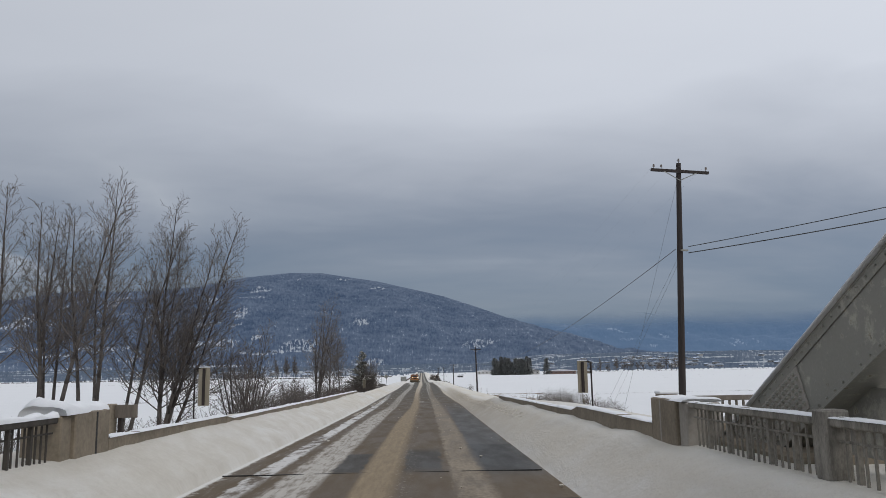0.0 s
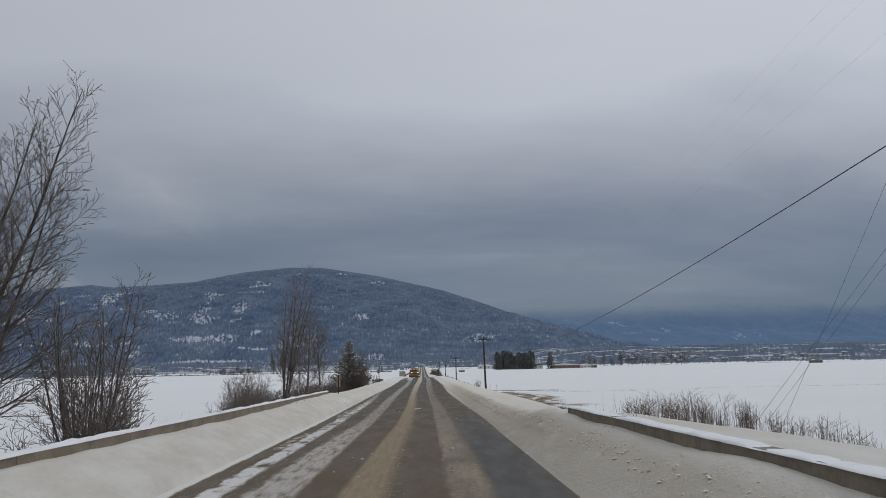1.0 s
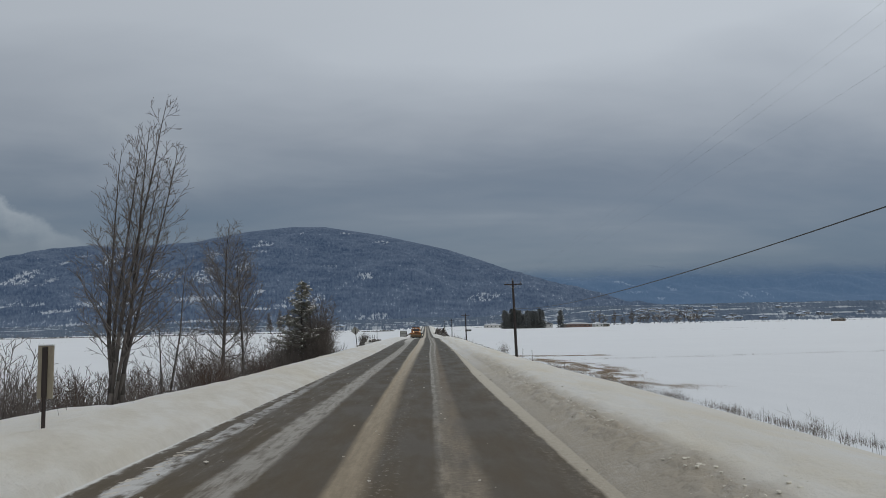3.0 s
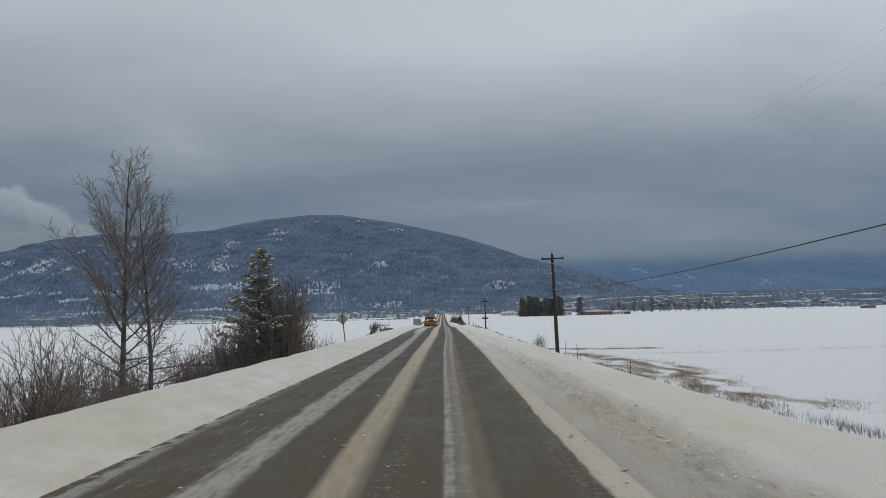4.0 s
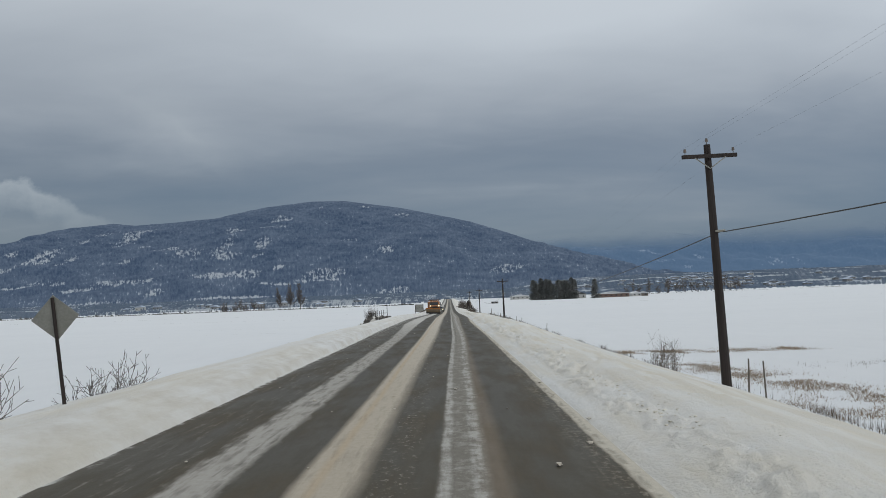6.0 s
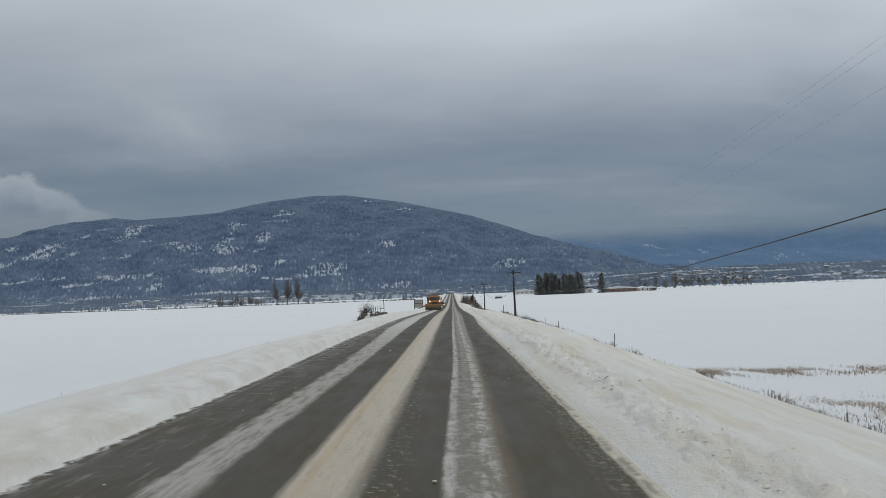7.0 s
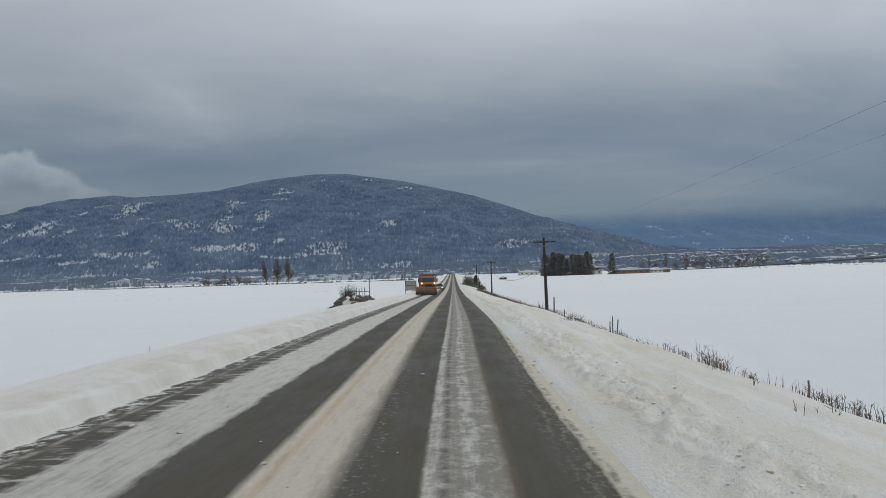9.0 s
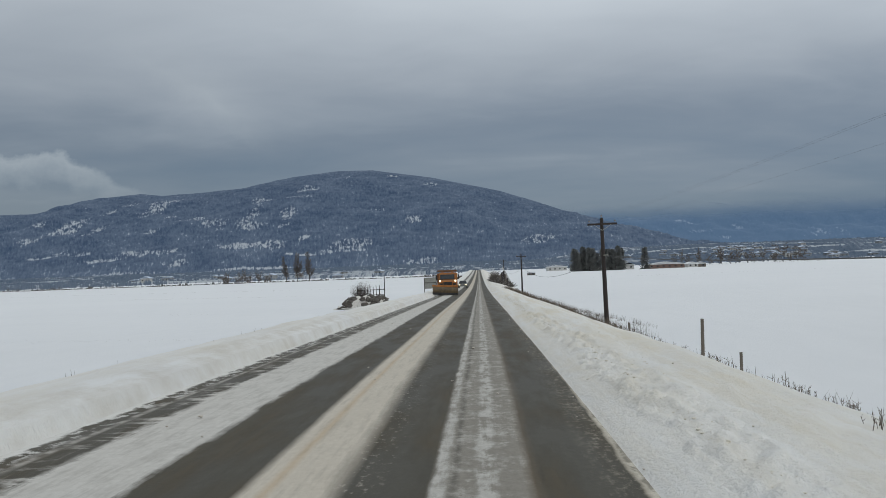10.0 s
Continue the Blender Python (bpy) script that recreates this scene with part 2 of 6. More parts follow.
    col = n.mix(n.math("MULTIPLY", n.math("MAXIMUM", line, twin), keyed((0, 0.4), (100, 0.45), (135, 0.65), (175, 0.8))), col, n.mix(crumbs, (0.40, 0.385, 0.35), (0.68, 0.665, 0.63)))
    seam = strip(calm, n.math("ADD", first, 0.17), n.math("ADD", first, 0.24), 0.05, 0.05)
    col = n.mix(n.math("MULTIPLY", n.math("MULTIPLY", seam, keyed((0, 0.0), (140, 0.0), (160, 0.6), (260, 0.7))), n.ramp(cross, (0.40, 1.0), (0.58, 0.2))), col, (0.07, 0.066, 0.055))

    # the other lane: slush between its tracks, and a torn white stripe near the edge by the bridge
    dirty = n.mix(sum_of((crumbs, 0.6), (feather, 0.4)), (0.24, 0.215, 0.18), (0.60, 0.575, 0.53))
    slush = strip(torn, edge((0, -3.10), (38, -3.02), (52, -2.66), (70, -2.85), (90, -2.98), (118, -2.98), (155, -3.02), (170, -3.4), (184, -3.86), (205, -3.86)),
                  edge((0, -2.26), (38, -2.22), (52, -2.12), (90, -2.44), (118, -2.32), (155, -2.42), (184, -2.60), (205, -2.62)), 0.16, 0.12)
    tongue = n.noise(n.scaled(lane, (0.5, 1.3, 1.0)), 2.1, 5.0, 0.62)
    slush = n.math("ADD", slush, n.math("MULTIPLY", strip(torn, edge((0, -4.2)), edge((0, -3.7)), 0.3, 0.2), n.math("MULTIPLY", n.ramp(tongue, (0.52, 0.0), (0.60, 1.0)), keyed((0, 0.0), (140, 0.0), (165, 0.8), (260, 0.8)))), True)
    thin = n.ramp(sum_of((feather, 0.6), (rag, 0.4)), (0.36, 0.0), (0.52, 1.0))
    slush = n.math("MULTIPLY", slush, n.math("ADD", n.math("MULTIPLY", thin, keyed((0, 0.9), (40, 0.9), (54, 0.6), (120, 0.6), (160, 0.5), (190, 0.25))), keyed((0, 0.05), (54, 0.0), (90, 0.15), (160, 0.25), (190, 0.75)), True))
    col = n.mix(slush, col, n.mix(keyed((0, 0.35), (60, 0.1), (150, 0.3), (190, 0.95)), dirty, snow))
    stripe = strip(torn, edge((0, -3.80), (60, -3.84), (92, -4.40)), edge((0, -3.40), (50, -3.42), (70, -3.60), (92, -4.22)), 0.06, 0.10)
    stripe = n.math("MULTIPLY", n.math("MULTIPLY", stripe, keyed((0, 0.5), (24, 0.95), (62, 0.9), (80, 0.5), (104, 0.0))), n.ramp(sum_of((rag, 0.55), (blotch, 0.45)), (0.42, 0.0), (0.52, 1.0)))
    col = n.mix(stripe, col, n.mix(crumbs, (0.52, 0.51, 0.49), (0.78, 0.775, 0.76)))
    film = n.math("MULTIPLY", strip(torn, edge((0, -4.3), (92, -4.2)), edge((0, -3.0), (92, -3.1)), 0.3, 0.3), n.ramp(sum_of((feather, 0.7), (crumbs, 0.3)), (0.54, 0.0), (0.66, 0.5)))
    col = n.mix(n.math("MULTIPLY", film, keyed((0, 0.8), (60, 0.9), (160, 0.5), (260, 0.6))), col, dirty)

    # the snow at both edges
    bank = n.math("SUBTRACT", edge((0, -4.42), (30, -4.30), (52, -4.26), (75, -4.45), (90, -4.55), (118, -4.52), (156, -4.62), (170, -4.82), (184, -4.78), (205, -4.75)), c0)
    finger = n.noise(n.scaled(lane, (0.55, 1.5, 1.0)), 1.6, 5.0, 0.62)
    reach = n.math("MULTIPLY", half(finger), keyed((0, 0.1), (100, 0.2), (140, 0.5), (260, 0.6)))
    bank = n.math("ADD", bank, n.math("ADD", sum_of((half(rag), 0.10), (half(feather), 0.10)), reach))
    bank = n.math("ADD", n.math("DIVIDE", bank, 0.07), 0.5, True)
    bank = n.math("MAXIMUM", bank, n.math("MULTIPLY", strip(torn, edge((0, -6.0)), edge((0, -4.3), (118, -4.42), (170, -4.55), (190, -4.45)), 0.1, 0.16), n.ramp(cross, (0.50, 0.0), (0.58, 0.85))))
    col = n.mix(bank, col, n.mix(crumbs, (0.54, 0.525, 0.49), (0.80, 0.79, 0.765)))
    rib = n.math("MULTIPLY", strip(n.math("ADD", calm, n.math("MULTIPLY", reach, 0.3)), edge((0, -4.42)), edge((0, -4.32)), 0.06, 0.06), keyed((0, 0.0), (130, 0.0), (170, 0.7), (260, 0.9)))
    col = n.mix(n.math("MULTIPLY", rib, n.ramp(finger, (0.42, 0.2), (0.56, 1.0))), col, dirty)
    brink = n.math("ADD", c0, sum_of((half(rag), 0.14), (half(wander), 0.10)))
    near = edge((0, 2.18), (50, 2.22), (80, 1.85), (92, 1.80), (118, 2.0), (156, 2.08), (184, 1.94), (205, 2.2))
    grime = n.math("MULTIPLY", strip(brink, n.math("SUBTRACT", near, 0.28), edge((0, 4.0)), 0.3, 0.1), n.ramp(sum_of((crumbs, 0.7), (feather, 0.3)), (0.50, 0.0), (0.64, 0.30)))
    shoulder = n.math("MAXIMUM", grime, strip(brink, near, edge((0, 4.0)), 0.07, 0.1))
    col = n.mix(shoulder, col, n.mix(sum_of((crumbs, 0.8), (blotch, 0.2)), (0.20, 0.162, 0.112), (0.47, 0.405, 0.315)))
    col = n.mix(n.math("MULTIPLY", shoulder, keyed((0, 0.0), (50, 0.0), (85, 0.75), (160, 0.95))), col, n.mix(sum_of((crumbs, 0.8), (blotch, 0.2)), (0.42, 0.38, 0.31), (0.72, 0.68, 0.59)))

    kerf = n.math("MULTIPLY", strip(n.math("ADD", brink, n.math("MULTIPLY", half(crumbs), 0.10)), n.math("ADD", near, 0.02), n.math("ADD", near, 0.10), 0.04, 0.05), n.ramp(cross, (0.44, 0.0), (0.56, 0.8)))
    col = n.mix(n.math("MULTIPLY", kerf, keyed((0, 0.0), (90, 0.2), (150, 0.8), (260, 1.0))), col, (0.13, 0.115, 0.09))

    loose = n.math("MAXIMUM", n.math("MAXIMUM", mid, body), n.math("MAXIMUM", slush, n.math("MAXIMUM", bank, shoulder)))
    rough = n.mix(loose, n.mix(n.ramp(blotch, (0.4, 0.0), (0.65, 1.0)), (0.52, 0.52, 0.52), (0.72, 0.72, 0.72)), (0.92, 0.92, 0.92))
    relief = sum_of((grit, 0.2), (crumbs, 0.8))
    finish(n, col, rough, relief, n.math("ADD", 0.18, n.math("MULTIPLY", loose, 0.55)), 0.03).inputs["Specular IOR Level"].default_value = 0.25
    return m


def make_snow_material():
    m, n, _, place = material("snow_sandy_beside_the_road")
    lane = n.add("ShaderNodeAttribute", {"attribute_name": "lane"}).outputs["Vector"]
    c, y, _ = n.xyz(lane)
    drift = n.noise(n.scaled(lane, (1.0, 0.25, 1.0)), 0.5, 4.0, 0.55)
    patch = n.noise(n.scaled(lane, (1.0, 0.5, 1.0)), 1.5, 5.0, 0.65)
    crumbs = n.noise(lane, 8.0, 5.0, 0.7)
    fine = n.noise(lane, 30.0, 3.0, 0.6)
    big = n.noise(n.scaled(place, (0.012, 0.03, 1.0)), 1.0, 4.0, 0.5)
    white = n.mix(n.math("ADD", n.math("MULTIPLY", drift, 0.5), n.math("MULTIPLY", big, 0.5)), (0.74, 0.755, 0.775), (0.85, 0.86, 0.872))
    cream = n.mix(n.math("ADD", n.math("MULTIPLY", patch, 0.55), n.math("MULTIPLY", crumbs, 0.45)), (0.54, 0.482, 0.375), (0.80, 0.742, 0.625))
    tan = n.mix(n.math("ADD", n.math("MULTIPLY", crumbs, 0.6), n.math("MULTIPLY", patch, 0.4)), (0.20, 0.162, 0.112), (0.50, 0.43, 0.335))
    shoulder = n.math("MAXIMUM", band(n, c, 2.0, 9.5, 0.8), band(n, c, -8.6, -4.0, 0.7))
    shoulder = n.math("MULTIPLY", shoulder, n.ramp(n.math("ADD", n.math("MULTIPLY", drift, 0.6), n.math("MULTIPLY", patch, 0.4)), (0.30, 0.25), (0.62, 1.0)))
    cream = n.mix(along(n, y, 120, 185, 0.0, 0.6), cream, n.mix(crumbs, (0.64, 0.585, 0.47), (0.84, 0.785, 0.67)))
    shoulder = n.math("MULTIPLY", shoulder, along(n, y, 20, 70, 0.9, 1.0))
    streak = n.noise(n.scaled(lane, (1.0, 0.045, 1.0)), 2.4, 5.0, 0.6)
    cream = n.mix(n.math("MULTIPLY", n.ramp(streak, (0.42, 0.0), (0.62, 0.75)), along(n, y, 90, 150, 0.1, 1.0)), cream, (0.84, 0.825, 0.785))
    west = n.math("MULTIPLY", n.math("LESS_THAN", c, 0.0), along(n, y, 110, 160, 0.0, 0.6))
    cream = n.mix(west, cream, n.mix(streak, (0.68, 0.66, 0.615), (0.85, 0.845, 0.825)))
    col = n.mix(shoulder, white, cream)
    col = n.mix(n.math("MULTIPLY", shoulder, along(n, y, 20, 90, 0.55, 0.0)), col, n.mix(crumbs, (0.46, 0.44, 0.395), (0.66, 0.645, 0.61)))
    berm = n.math("MULTIPLY", band(n, c, 1.5, 3.35, 0.3), n.ramp(n.math("ADD", n.math("MULTIPLY", patch, 0.55), n.math("MULTIPLY", crumbs, 0.45)), (0.24, 0.25), (0.50, 1.0)))
    berm = n.math("MULTIPLY", berm, along(n, y, 65, 135, 0.85, 0.06))
    berm = n.math("MULTIPLY", berm, along(n, y, 18, 50, 0.45, 1.0))
    col = n.mix(berm, col, tan)
    edge = n.math("MULTIPLY", band(n, c, -5.8, -4.0, 0.4), n.ramp(patch, (0.40, 0.0), (0.65, 0.5)))
    col = n.mix(edge, col, n.mix(crumbs, (0.42, 0.38, 0.32), (0.62, 0.58, 0.52)))
    h = n.math("ADD", n.math("MULTIPLY", crumbs, 0.6), n.math("ADD", n.math("MULTIPLY", fine, 0.25), n.math("MULTIPLY", patch, 0.9)))
    finish(n, col, 0.75, h, 0.75, 0.13)
    return m


def make_hill_material(name, forest, dusted, haze_emission, fade=None):
    """Dark conifers under snow; the blue haze of distance is put in as emission. The far one fades to clear where cloud
    hides it.
    """
    m, n, _, place = material(name)
    x, y, z = n.xyz(place)
    face = n.combine(n.math("MULTIPLY", n.math("DIVIDE", x, y), 3000.0), 0.0, z)
    crowns = n.noise(n.scaled(face, (1.0, 0.0, 0.50)), 0.12, 3.0, 0.70)
    rough = n.noise(n.scaled(face, (1.0, 0.0, 1.8)), 0.034, 5.0, 0.65)
    stands = n.noise(n.scaled(face, (1.0, 0.0, 2.4)), 0.0065, 5.0, 0.60)
    speck = n.math("ADD", n.math("MULTIPLY", crowns, 0.42), n.math("ADD", n.math("MULTIPLY", rough, 0.26), n.math("MULTIPLY", stands, 0.32)))
    col = n.mix(n.ramp(speck, (0.42, 0.0), (0.59, 1.0)), forest, dusted)
    open_snow = n.add("ShaderNodeAttribute", {"attribute_name": "open_snow"}).outputs["Fac"]
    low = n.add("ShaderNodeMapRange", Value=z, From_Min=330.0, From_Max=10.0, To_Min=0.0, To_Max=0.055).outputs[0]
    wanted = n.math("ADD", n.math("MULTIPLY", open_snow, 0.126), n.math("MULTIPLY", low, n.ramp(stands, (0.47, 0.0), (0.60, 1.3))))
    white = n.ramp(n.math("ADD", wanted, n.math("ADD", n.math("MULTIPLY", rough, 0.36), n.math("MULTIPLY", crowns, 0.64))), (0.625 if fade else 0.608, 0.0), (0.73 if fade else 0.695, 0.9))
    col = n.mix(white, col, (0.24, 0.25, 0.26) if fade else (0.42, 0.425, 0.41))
    b = finish(n, col, 0.95, crowns, 0.6, 6.0, emission=haze_emission, glow=1.0)
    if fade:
        # cloud over the top is imitated by fading to transparent with height
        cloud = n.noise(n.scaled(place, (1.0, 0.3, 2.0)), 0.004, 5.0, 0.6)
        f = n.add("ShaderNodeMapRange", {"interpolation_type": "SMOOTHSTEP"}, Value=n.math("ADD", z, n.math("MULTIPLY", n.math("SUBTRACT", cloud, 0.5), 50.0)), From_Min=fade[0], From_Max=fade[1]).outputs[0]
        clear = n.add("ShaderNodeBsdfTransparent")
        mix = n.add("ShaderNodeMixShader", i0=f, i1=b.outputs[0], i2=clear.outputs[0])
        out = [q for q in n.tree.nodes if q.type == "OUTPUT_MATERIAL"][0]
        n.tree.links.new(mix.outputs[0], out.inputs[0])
    return m


ROAD = make_road_material()
SNOW = make_snow_material()
GREY_SNOW = plain("packed_grey_snow", (0.48, 0.45, 0.40), (0.72, 0.71, 0.69), 5.0, 0.8)
BERM_SNOW = plain("tan_berm_snow", (0.56, 0.515, 0.43), (0.82, 0.78, 0.69), 6.0, 0.9)
DIRTY_SNOW = plain("sandy_snow", (0.34, 0.29, 0.22), (0.66, 0.62, 0.56), 6.0, 0.9)
CLEAN_SNOW = plain("clean_snow", (0.72, 0.735, 0.755), (0.82, 0.83, 0.845), 2.0, 0.7)
# the third colour is haze, emitted evenly by the surface itself
HILL = make_hill_material("forested_hill_haze_glow", (0.004, 0.008, 0.011), (0.084, 0.097, 0.110), (0.020, 0.041, 0.088))
FAR_HILL = make_hill_material("mountain_haze_glow", (0.026, 0.034, 0.038), (0.044, 0.055, 0.064), (0.042, 0.088, 0.172), (195.0, 330.0))
VALLEY_FLOOR = make_hill_material("valley_floor_haze_glow", (0.012, 0.016, 0.018), (0.082, 0.090, 0.096), (0.022, 0.041, 0.078))
CONCRETE = plain("weathered_concrete", (0.145, 0.120, 0.087), (0.30, 0.252, 0.190), 1.6, 0.9)
PALE_CONCRETE = plain("pale_salted_concrete", (0.24, 0.22, 0.19), (0.40, 0.37, 0.33), 1.5, 0.9)
TIMBER = plain("tarred_pole_wood", (0.014, 0.011, 0.0105), (0.044, 0.032, 0.028), 6.0, 0.85, stretch=(1, 1, 0.05))
GREY_WOOD = plain("grey_weathered_wood", (0.10, 0.085, 0.07), (0.21, 0.18, 0.15), 8.0, 0.9, stretch=(1, 1, 0.1))
m_, n_, w_, _ = material("grey_bridge_paint")
a_, b_, c_ = n_.noise(w_, 0.9, 5.0, 0.6), n_.noise(w_, 5.0, 6.0, 0.7), n_.noise(w_, 24.0, 4.0, 0.7)
tone = n_.mix(n_.math("ADD", n_.math("MULTIPLY", a_, 0.5), n_.math("MULTIPLY", c_, 0.5)), (0.19, 0.185, 0.16), (0.32, 0.31, 0.27))
tone = n_.mix(n_.ramp(n_.math("ADD", n_.math("MULTIPLY", a_, 0.45), n_.math("MULTIPLY", b_, 0.55)), (0.53, 0.0), (0.60, 0.85)), tone, n_.mix(c_, (0.34, 0.315, 0.26), (0.54, 0.51, 0.43)))
tone = n_.mix(n_.ramp(b_, (0.62, 0.0), (0.68, 0.7)), tone, (0.10, 0.07, 0.045))
finish(n_, tone, 0.62, n_.math("ADD", n_.math("MULTIPLY", b_, 0.6), n_.math("MULTIPLY", c_, 0.4)), 0.5, 0.012)
STEEL = m_
RAIL = plain("salt_greyed_railing", (0.085, 0.078, 0.066), (0.36, 0.335, 0.29), 6.0, 0.85, stretch=(1, 1, 0.3))
DARK_RAIL = plain("dark_brown_railing_paint", (0.022, 0.019, 0.017), (0.085, 0.074, 0.062), 5.0, 0.85, stretch=(1, 1, 0.3))
GALVANISED = plain("galvanised_sheet", (0.20, 0.20, 0.18), (0.34, 0.34, 0.31), 3.0, 0.5, 0.3)
PLYWOOD = plain("weathered_sign_plywood", (0.19, 0.165, 0.12), (0.33, 0.29, 0.22), 4.0, 0.85, stretch=(1, 1, 0.3))
WIRE = plain("dark_wire", (0.03, 0.03, 0.032), (0.05, 0.05, 0.05), 3.0, 0.6)
GLASS_CAP = plain("porcelain_insulator", (0.10, 0.075, 0.06), (0.18, 0.15, 0.13), 3.0, 0.3)
BARK = plain("grey_brown_bark", (0.046, 0.040, 0.035), (0.130, 0.113, 0.10), 7.0, 0.95, stretch=(1, 1, 0.25))
TWIG = plain("brown_twigs", (0.072, 0.062, 0.056), (0.19, 0.162, 0.143), 2.0, 0.95)
OSIER = plain("reddish_brown_stems", (0.055, 0.036, 0.028), (0.13, 0.088, 0.066), 2.0, 0.95)
NEEDLE = plain("spruce_needles", (0.075, 0.078, 0.060), (0.30, 0.29, 0.245), 3.0, 0.9)
# brush colour lifted towards blue-grey to stand in for haze
FAR_WOOD = plain("far_woods_haze_tint", (0.088, 0.088, 0.092), (0.180, 0.176, 0.174), 0.05, 0.95)
# needles paled towards grey, imitating haze in front of the windbreak
WINDBREAK = plain("windbreak_needles_haze_tint", (0.105, 0.114, 0.112), (0.23, 0.235, 0.225), 0.3, 0.95)
DARK_BRUSH = plain("dark_cut_brush", (0.045, 0.040, 0.037), (0.165, 0.148, 0.132), 0.9, 0.95)
STRAW = plain("dead_grass", (0.19, 0.142, 0.094), (0.44, 0.345, 0.25), 5.0, 0.95)
DARK_GRASS = plain("dark_dead_weeds", (0.07, 0.056, 0.044), (0.19, 0.155, 0.118), 5.0, 0.95)
ORANGE = plain("orange_truck_paint", (0.13, 0.044, 0.010), (0.45, 0.165, 0.024), 2.2, 0.5)
RUSTY = plain("rusty_brown_steel", (0.09, 0.045, 0.025), (0.19, 0.10, 0.05), 3.0, 0.8)
DARK = plain("dark_rubber", (0.015, 0.015, 0.016), (0.04, 0.04, 0.04), 4.0, 0.8)
ROCK = plain("dark_rubble", (0.05, 0.045, 0.04), (0.15, 0.135, 0.12), 3.0, 0.95)
SIDING = plain("pale_house_siding", (0.38, 0.38, 0.37), (0.55, 0.54, 0.52), 1.0, 0.8)
BARN_RED = plain("faded_barn_boards", (0.12, 0.078, 0.064), (0.20, 0.14, 0.118), 1.0, 0.9, stretch=(3, 3, 0.3))
PANE = plain("dark_window_pane", (0.02, 0.025, 0.03), (0.05, 0.055, 0.06), 1.0, 0.15, bump=0.0)
CAR_GREY = plain("grey_car_paint", (0.12, 0.13, 0.12), (0.2, 0.21, 0.2), 2.0, 0.35)
BLADE = plain("grimy_yellow_plough_paint", (0.028, 0.024, 0.018), (0.16, 0.105, 0.045), 1.9, 0.6)
HAZE_GLOW_WOOD = plain("valley_woods_haze_glow", (0.070, 0.072, 0.075), (0.158, 0.155, 0.152), 0.05, 0.95)
# blue haze of distance is given to these woods as emission
shader = [q for q in HAZE_GLOW_WOOD.node_tree.nodes if q.type == "BSDF_PRINCIPLED"][0]
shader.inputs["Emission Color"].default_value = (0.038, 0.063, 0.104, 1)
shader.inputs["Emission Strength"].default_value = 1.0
# roof snow with haze painted in: bluer and duller base colour
HAZY_SNOW = plain("roof_snow_haze_tint", (0.48, 0.55, 0.66), (0.66, 0.72, 0.82), 0.2, 0.9)
# wall colour is greyed and lightened in place of haze
HAZE_TINT_WALL = plain("house_walls_haze_tint", (0.20, 0.205, 0.21), (0.36, 0.36, 0.36), 0.3, 0.9)
m_, n_, _, _ = material("headlamp_glow")
finish(n_, (0.9, 0.85, 0.7), 0.3, emission=(1.0, 0.80, 0.50), glow=1.6)
LAMP = m_


# ---- small helpers ----
def smooth(a, b, x):
    t = max(0.0, min(1.0, (x - a) / (b - a)))
    return t * t * (3 - 2 * t)


def part(name, bm, mat, parent=None, label="", soft=False):
    """Links a bmesh as one mesh object under a thing or a part."""
    me = bpy.data.meshes.new(name)
    if soft:
        for f in bm.faces:
            f.smooth = True
    bm.to_mesh(me)
    bm.free()
    me.materials.append(mat)
    ob = new(name, me)
    ob.parent = parent
    return tagged(ob, label)


def raw(name, verts, faces, mat, parent=None, label="", soft=False):
    """The same from lists of vertices and faces."""
    me = bpy.data.meshes.new(name)
    me.from_pydata(verts, [], faces)
    me.materials.append(mat)
    if soft:
        me.polygons.foreach_set("use_smooth", [True] * len(me.polygons))
    me.update()
    ob = new(name, me)
    ob.parent = parent
    return tagged(ob, label)


def thing(name, place, label, category, group="", kind="", turn=0.0):
    ob = new(name)
    ob.matrix_world = pose(*place, 0, 0, turn)
    return tagged(ob, label, category, group, kind)


def box(bm, x0, x1, y0, y1, z0, z1, bevel=0.0, m=None):
    made = bmesh.ops.create_cube(bm, size=1.0)
    vs = made["verts"]
    for v in vs:
        v.co = Vector((x0 + (v.co.x + 0.5) * (x1 - x0), y0 + (v.co.y + 0.5) * (y1 - y0), z0 + (v.co.z + 0.5) * (z1 - z0)))
    if bevel:
        es = list({e for v in vs for e in v.link_edges})
        made = bmesh.ops.bevel(bm, geom=es, offset=bevel, segments=1, affect="EDGES")
        vs = list({v for f in made["faces"] for v in f.verts} | {v for v in vs if v.is_valid})
    if m is not None:
        bmesh.ops.transform(bm, matrix=m, verts=vs)
    return vs


def rod(verts, faces, a, b, ra, rb, sides=6):
    """Adds a tapering rod from a to b to lists of vertices and faces."""
    a, b = Vector(a), Vector(b)
    d = (b - a).normalized()
    u = d.orthogonal().normalized()
    w = d.cross(u)
    k = len(verts)
    for p, r in ((a, ra), (b, rb)):
        for i in range(sides):
            t = 2 * math.pi * i / sides
            verts.append(p + (u * math.cos(t) + w * math.sin(t)) * r)
    for i in range(sides):
        j = (i + 1) % sides
        faces.append((k + i, k + j, k + sides + j, k + sides + i))
    faces.append(tuple(range(k + sides - 1, k - 1, -1)))
    faces.append(tuple(range(k + sides, k + 2 * sides)))


def bar(bm, a, b, r, sides=8, r2=None):
    v, f = [], []
    rod(v, f, a, b, r, r if r2 is None else r2, sides)
    vs = [bm.verts.new(p) for p in v]
    for q in f:
        bm.faces.new([vs[i] for i in q])


